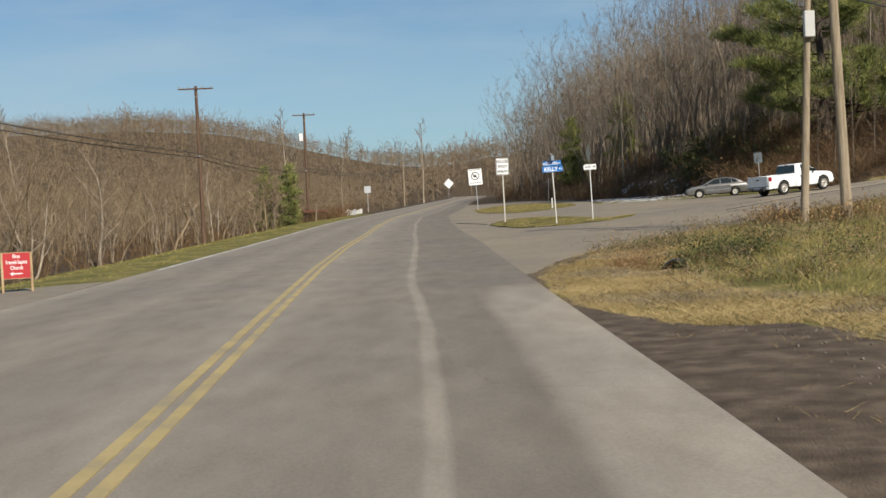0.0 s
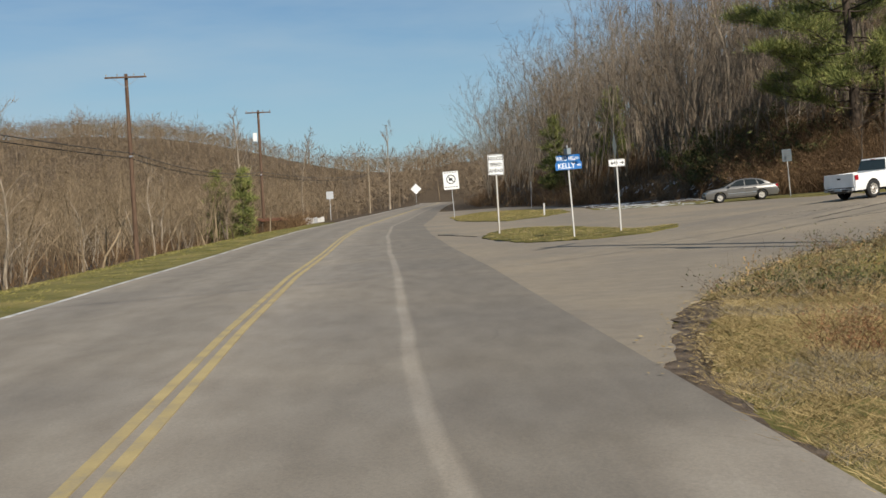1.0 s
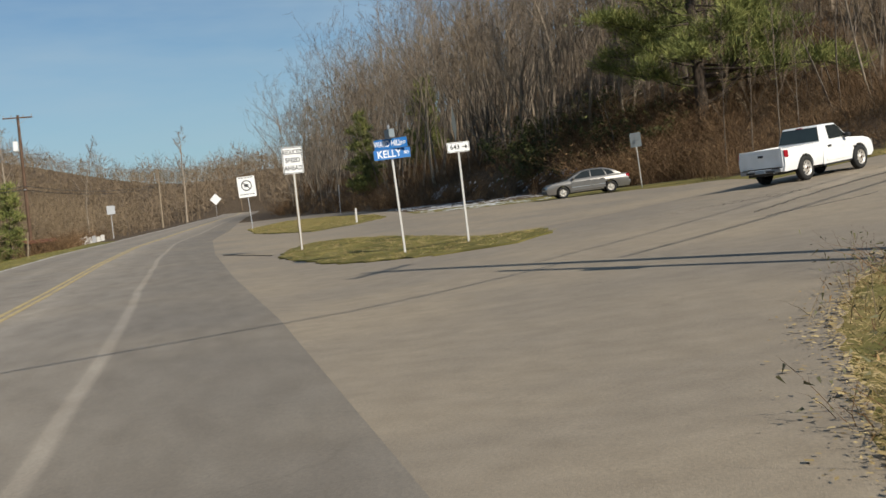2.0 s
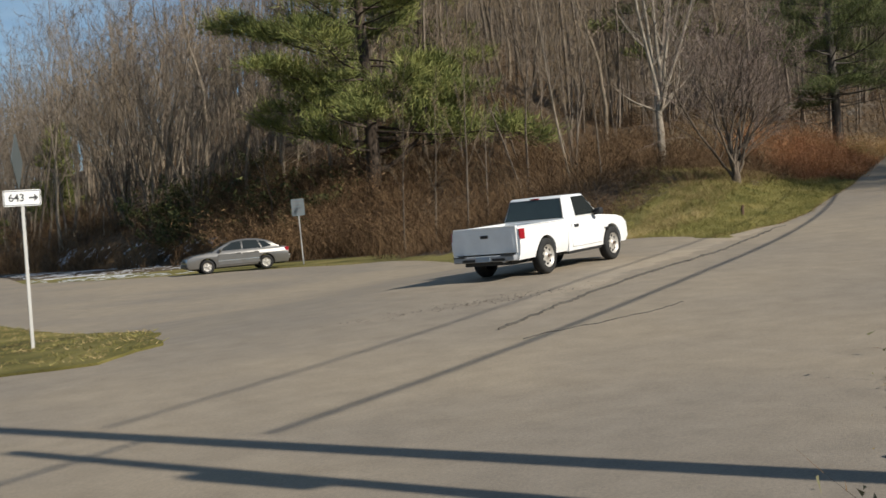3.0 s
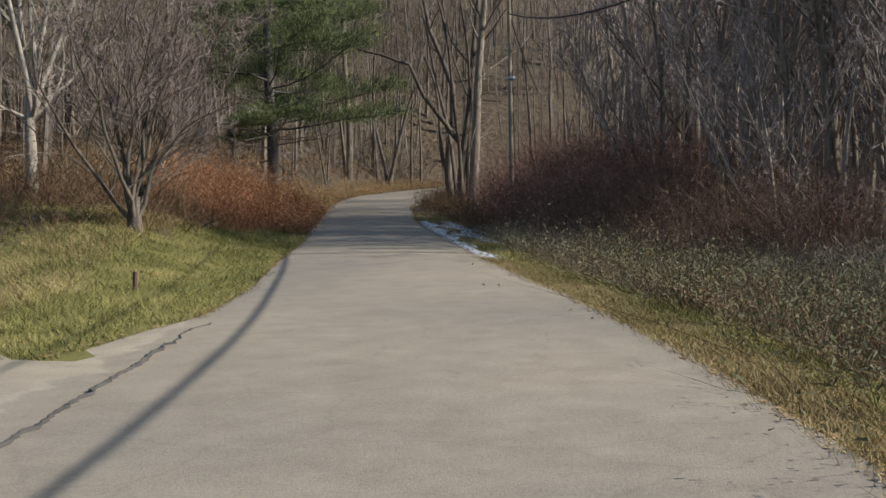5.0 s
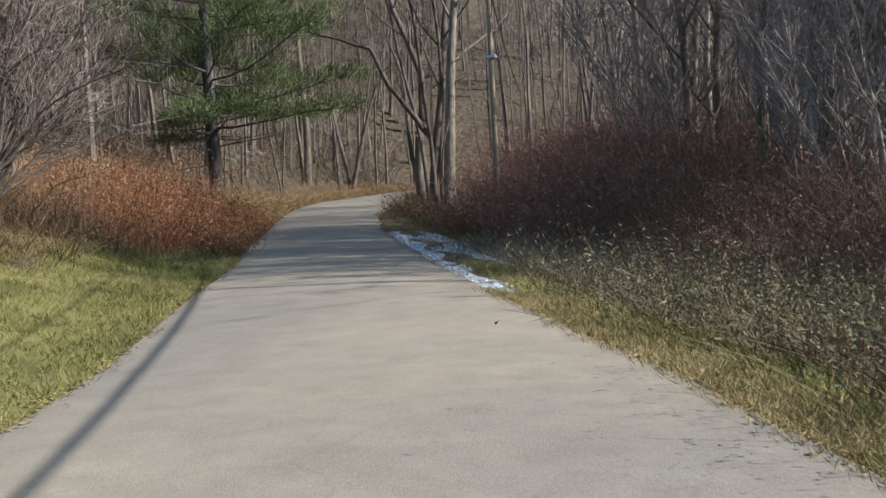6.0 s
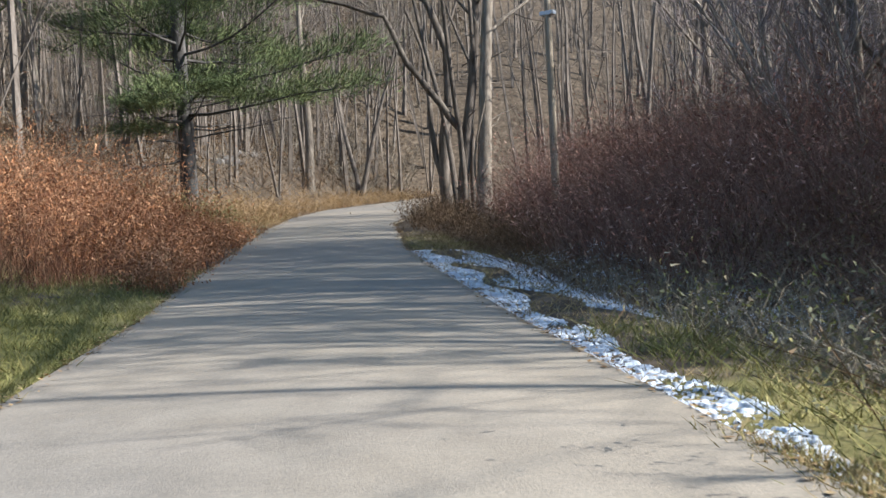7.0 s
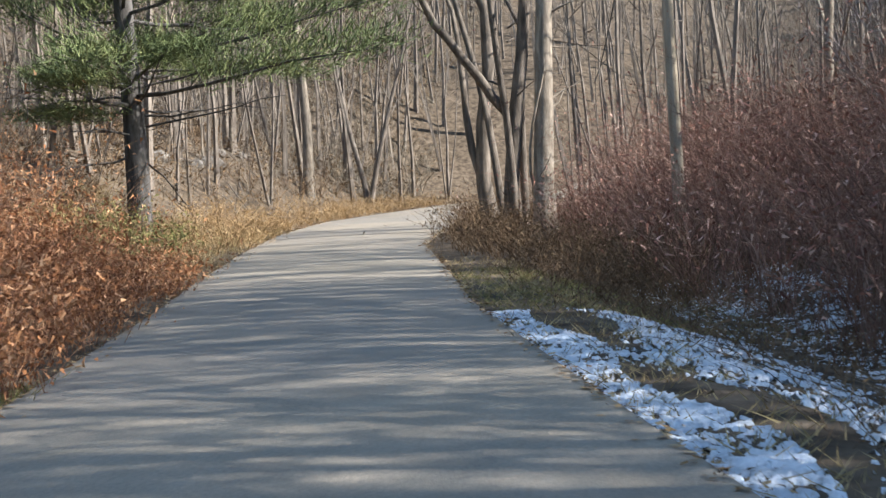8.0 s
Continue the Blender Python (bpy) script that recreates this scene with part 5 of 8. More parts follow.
def side_shell(profile, half, inset, bevel=0.03, waist=None):
    """A closed body from a side outline: full width at the waist, drawn in by inset towards top and bottom."""
    bm = bmesh.new()
    zs = [p[1] for p in profile]
    lo, hi = min(zs), max(zs)
    waist = waist if waist is not None else (lo + hi) / 2

    def wide(z):
        t = (z - waist) / (hi - waist) if z > waist else (waist - z) / (waist - lo + 1e-6) * 0.6
        return half - inset * t * t
    left = [bm.verts.new((x, half, z)) for x, z in profile]
    right = [bm.verts.new((x, -half, z)) for x, z in profile]
    bm.faces.new(left)
    bm.faces.new(right[::-1])
    k = len(profile)
    for i in range(k):
        bm.faces.new((left[i], right[i], right[(i + 1) % k], left[(i + 1) % k]))
    bmesh.ops.recalc_face_normals(bm, faces=bm.faces)
    rim_edges = [e for e in bm.edges if len(e.link_faces) == 2 and any(len(f.verts) > 4 for f in e.link_faces)]
    if bevel:
        bmesh.ops.bevel(bm, geom=rim_edges, offset=bevel, segments=2, affect="EDGES", profile=0.6)
    for k in range(1, 12):
        bmesh.ops.bisect_plane(bm, geom=bm.verts[:] + bm.edges[:] + bm.faces[:], plane_co=(0, 0, lo + (hi - lo) * k / 12), plane_no=(0, 0, 1))
    for v in bm.verts:
        v.co.y *= wide(v.co.z) / half
    bmesh.ops.triangulate(bm, faces=[f for f in bm.faces if len(f.verts) > 4])
    return bm


def wheel(parent, x, y, r, w, hub, label=""):
    """A wheel on the axis y: tyre with rounded shoulders, and a dished rim with holes."""
    out = 1 if y > 0 else -1
    top = new("wheel")
    top.parent = parent
    top.location = (x, y, r)
    tyre = lathe([(r * 0.62, -w / 2), (r * 0.8, -w / 2 - 0.012), (r * 0.94, -w / 2 + 0.01), (r, -w / 2 + 0.04), (r, w / 2 - 0.04), (r * 0.94, w / 2 - 0.01), (r * 0.8, w / 2 + 0.012), (r * 0.62, w / 2), (r * 0.6, 0), (r * 0.62, -w / 2)], 32)
    part("tyre", tyre, rubber, top, smooth=True)
    o = out * w / 2
    rim_ = lathe([(r * 0.63, o), (r * 0.6, o * 0.96), (r * 0.55, o * 0.7), (r * 0.46, o * 0.55), (r * 0.3, o * 0.75), (r * 0.16, o * 0.8), (r * 0.15, o * 1.0), (0.001, o * 1.02)], 28)
    part("rim", rim_, steel_rim, top, smooth=True)
    if hub == "holes":
        for k in range(8):
            a = k * math.pi / 4
            part("vent_hole", rod((r * 0.43 * math.cos(a), o * 0.5, r * 0.43 * math.sin(a)), (r * 0.43 * math.cos(a), o * 0.72, r * 0.43 * math.sin(a)), 0.026, None, 8), black_trim, top)
        part("hub_cap", rod((0, o * 0.8, 0), (0, o * 1.12, 0), r * 0.13, r * 0.1, 12), pole_brown, top)
    else:
        for k in range(5):
            a = k * 2 * math.pi / 5
            bm = box(-0.035, 0.035, min(o * 0.6, o * 0.98), max(o * 0.6, o * 0.98), r * 0.12, r * 0.58, 0.012)
            bmesh.ops.rotate(bm, verts=bm.verts, cent=(0, 0, 0), matrix=Euler((0, a, 0)).to_matrix())
            part("spoke", bm, steel_rim, top)
        # a black disc put in for the shade behind the spokes
        part("wheel_shade_disc", rod((0, o * 0.3, 0), (0, o * 0.34, 0), r * 0.55, None, 20), black_trim, top)
    return top


def quad(pts, thick=0.012):
    """A thin pane through four corners, pushed out along its normal."""
    bm = bmesh.new()
    p = [Vector(q) for q in pts]
    nrm = (p[1] - p[0]).cross(p[3] - p[0]).normalized()
    a, b = [bm.verts.new(q) for q in p], [bm.verts.new(q + nrm * thick) for q in p]
    bm.faces.new(a[::-1])
    bm.faces.new(b)
    for i in range(len(p)):
        bm.faces.new((a[i], a[(i + 1) % len(p)], b[(i + 1) % len(p)], b[i]))
    return bm


def greenhouse(low, high, half_low, half_high, z0, z1, bevel=0.05):
    """A cab: a block from (x from, x to) at the beltline to (x from, x to) at the roof."""
    bm = bmesh.new()
    v = [bm.verts.new(p) for p in ((low[0], -half_low, z0), (low[1], -half_low, z0), (low[1], half_low, z0), (low[0], half_low, z0),
                                   (high[0], -half_high, z1), (high[1], -half_high, z1), (high[1], half_high, z1), (high[0], half_high, z1))]
    for f in ((0, 3, 2, 1), (4, 5, 6, 7), (0, 1, 5, 4), (1, 2, 6, 5), (2, 3, 7, 6), (3, 0, 4, 7)):
        bm.faces.new([v[i] for i in f])
    if bevel:
        bmesh.ops.bevel(bm, geom=list(bm.edges), offset=bevel, segments=3, affect="EDGES", profile=0.5)
    return bm


def between(a, b, t):
    return Vector(a).lerp(Vector(b), t)


def pickup():
    car = new("pickup_truck")
    R, half = 0.345, 0.8
    # front clip, cab base and sills
    nose = [(3.42, 0.42), (3.46, 0.6), (3.42, 0.76), (3.3, 0.86), (3.05, 0.92), (2.5, 0.965), (2.36, 0.98), (0.88, 1.0)]
    body = arch_profile(0.88, 3.4, 0.34, nose, [(2.75, R)], 0.405)
    part("body", side_shell(body, half, 0.07, 0.03, 0.7), paint_white, car, "", "angle")
    # bed with its opening
    bed = arch_profile(-0.99, 0.86, 0.36, [(0.86, 0.97), (-0.985, 0.97), (-0.995, 0.6)], [(0.0, R)], 0.4)
    for sgn in (-1, 1):
        bm = bmesh.new()
        outer = [bm.verts.new((x, sgn * half, z)) for x, z in bed]
        inner = [bm.verts.new((x, sgn * (half - 0.13), z)) for x, z in bed]
        bm.faces.new(outer)
        bm.faces.new(inner[::-1])
        for i in range(len(bed)):
            bm.faces.new((outer[i], inner[i], inner[(i + 1) % len(bed)], outer[(i + 1) % len(bed)]))
        for k in range(1, 10):
            bmesh.ops.bisect_plane(bm, geom=bm.verts[:] + bm.edges[:] + bm.faces[:], plane_co=(0, 0, 0.36 + 0.061 * k), plane_no=(0, 0, 1))
        for v in bm.verts:
            if abs(v.co.y) > half - 0.01:
                v.co.y = sgn * (half - 0.06 * ((v.co.z - 0.68) / 0.32) ** 2)
        bmesh.ops.triangulate(bm, faces=[f for f in bm.faces if len(f.verts) > 4])
        part("bed_side", bm, paint_white, car, "", "angle")
        part("bed_rail", box(-0.96, 0.84, sgn * 0.72 - 0.05, sgn * 0.72 + 0.05, 0.968, 0.99, 0.008), paint_white, car)
        part("wheel_well", box(-0.5, 0.5, min(sgn * 0.5, sgn * 0.7), max(sgn * 0.5, sgn * 0.7), 0.6, 0.82, 0.05), black_trim, car)
    part("bed_floor", box(-0.96, 0.86, -0.67, 0.67, 0.58, 0.62), grey_plastic, car)
    part("bed_front", box(0.8, 0.86, -0.69, 0.69, 0.6, 0.98, 0.01), paint_white, car)
    gate = part("tailgate", box(-1.01, -0.95, -0.735, 0.735, 0.5, 0.99, 0.012), paint_white, car)
    part("gate_panel", box(-1.014, -1.01, -0.66, 0.66, 0.55, 0.93, 0.002), paint_white, gate)
    part("gate_handle", box(-1.03, -1.01, -0.09, 0.09, 0.8, 0.86, 0.006), black_trim, gate)
    part("gate_lip", box(-1.015, -0.94, -0.73, 0.73, 0.985, 1.005, 0.006), paint_white, gate)
    for sgn in (-1, 1):
        part("tail_light", box(-0.99, -0.8, min(sgn * 0.765, sgn * 0.808), max(sgn * 0.765, sgn * 0.808), 0.74, 0.94, 0.012), red_lens, car, "red tail light")
    bumper = part("rear_bumper", box(-1.12, -0.99, -0.71, 0.71, 0.36, 0.475, 0.025, None, 2), grey_plastic, car, "dull grey steel step bumper")
    part("step_pad", box(-1.145, -1.04, 0.42, 0.7, 0.47, 0.482), black_trim, bumper)
    part("step_pad", box(-1.145, -1.04, -0.7, -0.42, 0.47, 0.482), black_trim, bumper)
    for sgn in (-1, 1):
        part("bumper_slot", box(-1.124, -1.11, min(sgn * 0.2, sgn * 0.5), max(sgn * 0.2, sgn * 0.5), 0.375, 0.425, 0.004), black_trim, bumper)
    part("number_plate", box(-1.13, -1.118, -0.16, 0.16, 0.37, 0.47, 0.004), plain("plate_blue_grey", (0.3, 0.36, 0.42), 0.5), bumper)
    part("front_bumper", box(3.28, 3.5, -0.79, 0.79, 0.4, 0.59, 0.05, None, 2), paint_white, car)
    # cab
    lo_, hi_ = ((0.86, 2.36), (1.02, 1.86))
    part("cab", greenhouse(lo_, hi_, 0.755, 0.635, 0.97, 1.45, 0.06), paint_white, car, smooth="angle")

    def wall(sgn, x, z):
        t = (z - 0.97) / 0.48
        return sgn * (0.755 + (0.635 - 0.755) * t + 0.004)

    for sgn in (-1, 1):
        o = [(1.3, 1.02), (2.2, 1.02), (1.82, 1.4), (1.34, 1.4)]
        pts = [(x, wall(sgn, x, z), z) for x, z in (o if sgn < 0 else o[::-1])]
        part("side_window", quad(pts), glass_dark, car)
        door = part("door", box(1.02, 2.28, min(sgn * (half - 0.012), sgn * (half + 0.004)), max(sgn * (half - 0.012), sgn * (half + 0.004)), 0.42, 0.88, 0.004), paint_white, car)
        part("door_handle", box(1.12, 1.28, min(sgn * half, sgn * (half + 0.03)), max(sgn * half, sgn * (half + 0.03)), 0.8, 0.86, 0.008), black_trim, door)
        part("door_trim", box(2.42, 2.64, min(sgn * (half - 0.01), sgn * (half + 0.01)), max(sgn * (half - 0.01), sgn * (half + 0.01)), 0.66, 0.7, 0.003), black_trim, door)
        mirror = part("wing_mirror", box(2.0, 2.14, min(sgn * 0.8, sgn * 0.97), max(sgn * 0.8, sgn * 0.97), 0.99, 1.12, 0.03), black_trim, car, "black wing mirror")
        part("mirror_arm", box(2.1, 2.16, min(sgn * 0.72, sgn * 0.82), max(sgn * 0.72, sgn * 0.82), 0.98, 1.03, 0.01), black_trim, mirror)
        part("head_light", box(3.28, 3.46, min(sgn * 0.48, sgn * 0.76), max(sgn * 0.48, sgn * 0.76), 0.63, 0.78, 0.02), clear_lens, car)
        part("sill", box(0.9, 2.3, min(sgn * 0.7, sgn * 0.76), max(sgn * 0.7, sgn * 0.76), 0.29, 0.36, 0.01), black_trim, car)

    def rear(y, z):
        t = (z - 0.97) / 0.48
        return 0.86 + (1.02 - 0.86) * t - 0.004
    o = [(0.68, 1.02), (-0.68, 1.02), (-0.59, 1.385), (0.59, 1.385)]
    part("rear_window", quad([(rear(y, z), y, z) for y, z in o]), plain("green_tinted_glass", (0.045, 0.062, 0.06), 0.08, 0, 0.5), car)
    part("window_seal", quad([(rear(y, z) + 0.012, y * 1.03, z + (0.012 if z > 1.2 else -0.012)) for y, z in o]), black_trim, car)
    o = [(-0.67, 1.03), (0.67, 1.03), (0.54, 1.42), (-0.54, 1.42)]
    part("windscreen", quad([(2.36 - (z - 0.97) / 0.5 * 0.5 + 0.004, y, z) for y, z in o]), glass_dark, car)
    part("brake_light", box(0.975, 1.03, -0.1, 0.1, 1.405, 1.43, 0.005), red_lens, car)
    part("grille", box(3.4, 3.47, -0.46, 0.46, 0.61, 0.76, 0.01), black_trim, car)
    part("chassis", box(-0.95, 3.2, -0.55, 0.55, 0.28, 0.5), black_trim, car)
    part("axle", rod((0, -0.66, R), (0, 0.66, R), 0.06, None, 10), black_trim, car)
    part("exhaust_pipe", rod((-1.1, -0.45, 0.36), (-0.6, -0.45, 0.36), 0.03, None, 8), steel, car)
    part("antenna", rod((2.42, -0.68, 0.95), (2.36, -0.7, 1.65), 0.004, None, 5), black_trim, car)
    for x in (0.0, 2.75):
        for y in (-0.7, 0.7):
            wheel(car, x, y, R, 0.21, "holes")
    return tagged(car, "white two-door pickup truck parked on the asphalt yard", "pickup truck")


def saloon():
    car = new("saloon_car")
    R, half = 0.32, 0.885
    top_line = [(3.62, 0.4), (3.65, 0.58), (3.58, 0.72), (3.3, 0.85), (2.6, 0.94), (2.35, 0.97), (0.2, 1.0), (-0.45, 1.0), (-0.98, 0.97), (-1.06, 0.85), (-1.06, 0.45)]
    part("body", side_shell(arch_profile(-1.04, 3.56, 0.26, top_line, [(0.0, R), (2.7, R)], 0.385), half, 0.09, 0.04, 0.62), paint_grey, car, "", "angle")
    roof = [(2.5, 0.93), (2.0, 1.19), (1.6, 1.36), (1.2, 1.44), (0.75, 1.46), (0.3, 1.43), (-0.05, 1.34), (-0.35, 1.2), (-0.66, 1.0), (-0.7, 0.93)]
    part("cabin", side_shell(roof, 0.8, 0.2, 0.03, 0.931), paint_grey, car, "", "angle")

    def wall(sgn, z):
        return sgn * (0.8 - 0.2 * ((z - 0.93) / 0.53) ** 2 + 0.02)
    for sgn in (-1, 1):
        for o in ([(1.1, 1.01), (2.1, 1.01), (1.52, 1.33), (1.1, 1.38)], [(0.2, 1.01), (1.03, 1.01), (1.03, 1.385), (0.36, 1.36)], [(-0.3, 1.05), (0.13, 1.01), (0.28, 1.33), (0.0, 1.27)]):
            pts = [(x, wall(sgn, z), z) for x, z in (o if sgn < 0 else o[::-1])]
            part("side_window", quad(pts), glass_dark, car)
        for x0, x1 in ((1.1, 2.2), (0.3, 1.07)):
            door = part("door", box(x0, x1, min(sgn * (half - 0.014), sgn * (half + 0.003)), max(sgn * (half - 0.014), sgn * (half + 0.003)), 0.36, 0.84, 0.004), paint_grey, car)
            part("door_handle", box(x0 + 0.06, x0 + 0.24, min(sgn * (half - 0.02), sgn * (half + 0.03)), max(sgn * (half - 0.02), sgn * (half + 0.03)), 0.82, 0.86, 0.008), paint_grey, door)
            part("door_moulding", box(x0, x1, min(sgn * half, sgn * (half + 0.014)), max(sgn * half, sgn * (half + 0.014)), 0.52, 0.57, 0.004), chrome, door)
        part("wing_mirror", box(2.0, 2.14, min(sgn * 0.82, sgn * 1.0), max(sgn * 0.82, sgn * 1.0), 0.98, 1.1, 0.03), paint_grey, car)
        part("head_light", box(3.3, 3.56, min(sgn * 0.5, sgn * 0.83), max(sgn * 0.5, sgn * 0.83), 0.6, 0.74, 0.03), clear_lens, car)
        part("tail_light", box(-1.075, -0.9, min(sgn * 0.55, sgn * 0.868), max(sgn * 0.55, sgn * 0.868), 0.72, 0.94, 0.02), red_lens, car, "red tail light")
    part("windscreen", quad([(2.44 - (z - 0.96) / 0.4 * 0.84 + 0.03, y, z) for y, z in ((-0.7, 0.98), (0.7, 0.98), (0.56, 1.35), (-0.56, 1.35))]), glass_dark, car)
    part("rear_window", quad([(-0.66 + (z - 1.0) / 0.34 * 0.61 - 0.04, y, z) for y, z in ((0.66, 1.05), (-0.66, 1.05), (-0.56, 1.32), (0.56, 1.32))]), glass_dark, car)
    part("front_bumper", box(3.4, 3.7, -0.84, 0.84, 0.3, 0.5, 0.06, None, 2), black_trim, car)
    part("rear_bumper", box(-1.14, -0.95, -0.85, 0.85, 0.38, 0.6, 0.05, None, 2), paint_grey, car)
    part("grille", box(3.6, 3.66, -0.42, 0.42, 0.56, 0.66, 0.01), black_trim, car)
    part("chassis", box(-0.9, 3.4, -0.62, 0.62, 0.2, 0.5), black_trim, car)
    for x in (0.0, 2.7):
        for y in (-0.77, 0.77):
            wheel(car, x, y, R, 0.2, "spokes")
    return tagged(car, "grey four-door saloon car parked at the yard's edge", "car")


def set_down(car, x, y, heading, base):
    """Stands a car on the land, tilted with it. heading: degrees anticlockwise from the x axis."""
    c, s_ = math.cos(radians(heading)), math.sin(radians(heading))
    rear, front = z_at(x, y), z_at(x + c * base, y + s_ * base)
    lft, rgt = z_at(x + c * base / 2 - s_ * 0.75, y + s_ * base / 2 + c * 0.75), z_at(x + c * base / 2 + s_ * 0.75, y + s_ * base / 2 - c * 0.75)
    car.matrix_basis = Matrix.Translation((x, y, rear + 0.03)) @ pose(0, 0, 0, 0, 0, heading) @ pose(0, 0, 0, math.degrees(math.atan2(lft - rgt, 1.5)), 0, 0) @ pose(0, 0, 0, 0, -math.degrees(math.atan2(front - rear, base)), 0)


truck = pickup()
set_down(truck, 16.43, 63.19, 29.07, 2.68)
truck.matrix_basis = truck.matrix_basis @ Matrix.Translation((0, 0, -0.02)) @ Matrix.Diagonal((0.974, 0.96, 1.0, 1))
set_down(saloon(), 22.55, 98.55, 173.5, 2.7)

# ---- single trees ----
bark_white = material("bleached_bark", ((0.15, 0.125, 0.095), (0.34, 0.29, 0.225), (0.52, 0.455, 0.365)), 3, 0.9, 0, 0.7, 25, 0.15, 6, 0.3, 0.3, (3, 3, 0.6))
leaf_rust = material("rust_leaves", ((0.19, 0.07, 0.026), (0.41, 0.178, 0.07), (0.6, 0.34, 0.17)), 1.0, 0.85, 0, 0, 20, 0.15, 4, 0.28, 0.5, (1, 1, 1), True)
leaf_tan = material("tan_leaves", ((0.16, 0.09, 0.035), (0.34, 0.21, 0.09), (0.46, 0.32, 0.16)), 1.0, 0.85, 0, 0, 20, 0.15, 4, 0.28, 0.5, (1, 1, 1), True)
leaf_dull = material("dull_dead_leaves", ((0.07, 0.043, 0.022), (0.15, 0.098, 0.052), (0.24, 0.165, 0.095)), 1.0, 0.9, 0, 0, 20, 0.1, 4, 0.28, 0.5, (1, 1, 1), True)
stem_grey = material("grey_stems", ((0.08, 0.065, 0.046), (0.19, 0.16, 0.117), (0.34, 0.29, 0.21)), 0.8, 0.9, 0, 0, 20, 0.15, 4, 0.28, 0.4, (1, 1, 1), True)
stem_rust = material("rust_stems", ((0.11, 0.05, 0.028), (0.27, 0.125, 0.062), (0.42, 0.24, 0.13)), 0.8, 0.9, 0, 0, 20, 0.15, 4, 0.28, 0.4, (1, 1, 1), True)
stem_wine = material("wine_stems", ((0.085, 0.044, 0.03), (0.2, 0.108, 0.074), (0.36, 0.235, 0.17)), 0.8, 0.9, 0, 0, 20, 0.15, 4, 0.28, 0.4, (1, 1, 1), True)
stem_brown = material("brown_stems", ((0.055, 0.031, 0.016), (0.135, 0.082, 0.042), (0.25, 0.163, 0.088)), 0.8, 0.9, 0, 0, 20, 0.15, 4, 0.28, 0.4, (1, 1, 1), True)
stem_straw = material("straw_stems", ((0.13, 0.1, 0.06), (0.27, 0.21, 0.125), (0.42, 0.34, 0.22)), 0.8, 0.9, 0, 0, 20, 0.15, 4, 0.28, 0.4, (1, 1, 1), True)
grass_dry = material("dry_grass", ((0.17, 0.125, 0.052), (0.36, 0.265, 0.12), (0.52, 0.4, 0.2)), 0.5, 0.9, 0, 0, 20, 0.15, 4, 0.28, 0.4, (1, 1, 1), True)
grass_green = material("winter_grass", ((0.1, 0.1, 0.028), (0.22, 0.198, 0.062), (0.37, 0.305, 0.115)), 0.5, 0.9, 0, 0, 20, 0.15, 4, 0.28, 0.4, (1, 1, 1), True)
laurel = material("evergreen_leaves", ((0.02, 0.028, 0.01), (0.06, 0.07, 0.02), (0.12, 0.12, 0.038)), 0.8, 0.7, 0, 0, 20, 0.25, 4, 0.28, 0.4, (1, 1, 1), True)


def spot(x, y, dz=0.0):
    return (x, y, z_at(x, y) + dz)


def forked_tree(seed):
    """A short clean trunk that forks into rising leaders, with low side limbs."""
    rng = np.random.default_rng(seed)
    wood, fine = bare_tree(seed, 11.5, 0.15, 0.08, 0.3, 9, 6, 6, 2, stems=5, bend=0.05, twig_w=0.015, fan=0.22)
    for soup in (wood, fine):
        soup.v = [v + np.array([0.05, 0, 2.9], np.float32) for v in soup.v]
    wood.tube(wander(rng, (0, 0, -0.3), (0.02, 0, 1), 3.5, 6, 0.03, 0.05), np.linspace(0.2, 0.14, 7), 9)
    for way, z, ln in (((-0.7, 0.5, 0.5), 2.4, 2.4), ((0.75, -0.5, 0.5), 2.5, 3.4), ((-0.3, -0.8, 0.5), 2.6, 2.8), ((0.9, 0.2, 0.35), 2.9, 2.6)):
        limb = wander(rng, (0.03, 0, z), way, ln, 6, 0.16, 0.14)
        wood.tube(limb, np.linspace(0.07, 0.018, len(limb)), 6)
        for _ in range(16):
            a, d = along(limb, 0.3 + 0.7 * rng.random())
            br = wander(rng, a, d + rng.normal(size=3) * 0.6 + np.array([0, 0, 0.3]), 0.9 * (0.5 + rng.random()), 3, 0.15, 0.05)
            fine.tube(br, np.linspace(0.018, 0.005, len(br)), 3)
    return wood, fine


w, f = forked_tree(11)
plant("tree", w, f, bark_white, twig_grey, spot(38.2, 88.6), "tall bare tree with pale forking limbs above the verge")
w, f = bare_tree(12, 6.9, 0.085, 0.1, 0.44, 12, 7, 10, 2, stems=11, twig_w=0.012, bend=0.2, fan=0.36, droop=0.05)
for soup in (w, f):
    soup.v = [v + np.array([0, 0, 0.45], np.float32) for v in soup.v]
w.tube(wander(np.random.default_rng(121), (0, 0, -0.3), (0.1, 0, 1), 1.1, 4, 0.08), np.linspace(0.21, 0.13, 5), 9)
twig_plum = material("dull_plum_twigs", ((0.11, 0.082, 0.066), (0.22, 0.168, 0.138), (0.35, 0.275, 0.228)), 0.8, 0.9, 0, 0, 20, 0.15, 4, 0.25, 0.35, (1, 1, 1), True)
plant("small_tree", w, f, bark_dark, twig_plum, spot(34.7, 79.2), "dense round-headed bare small tree with plum-brown twigs")
w, f = bare_tree(13, 11, 0.06, 0.35, 0.16, 9, 4, 4, 2, twig_w=0.012, lean=(-0.16, 0.05), bend=0.03)
plant("sapling", w, f, bark_pale, twig_grey, spot(34.6, 90.4), "thin leaning bare sapling behind the verge")
w, f = pine(14, 24, 0.48, 0.12, 10.4, 1.0, 0.43, 24, 0.34, 0.056, 0.31)
r14 = np.random.default_rng(14)
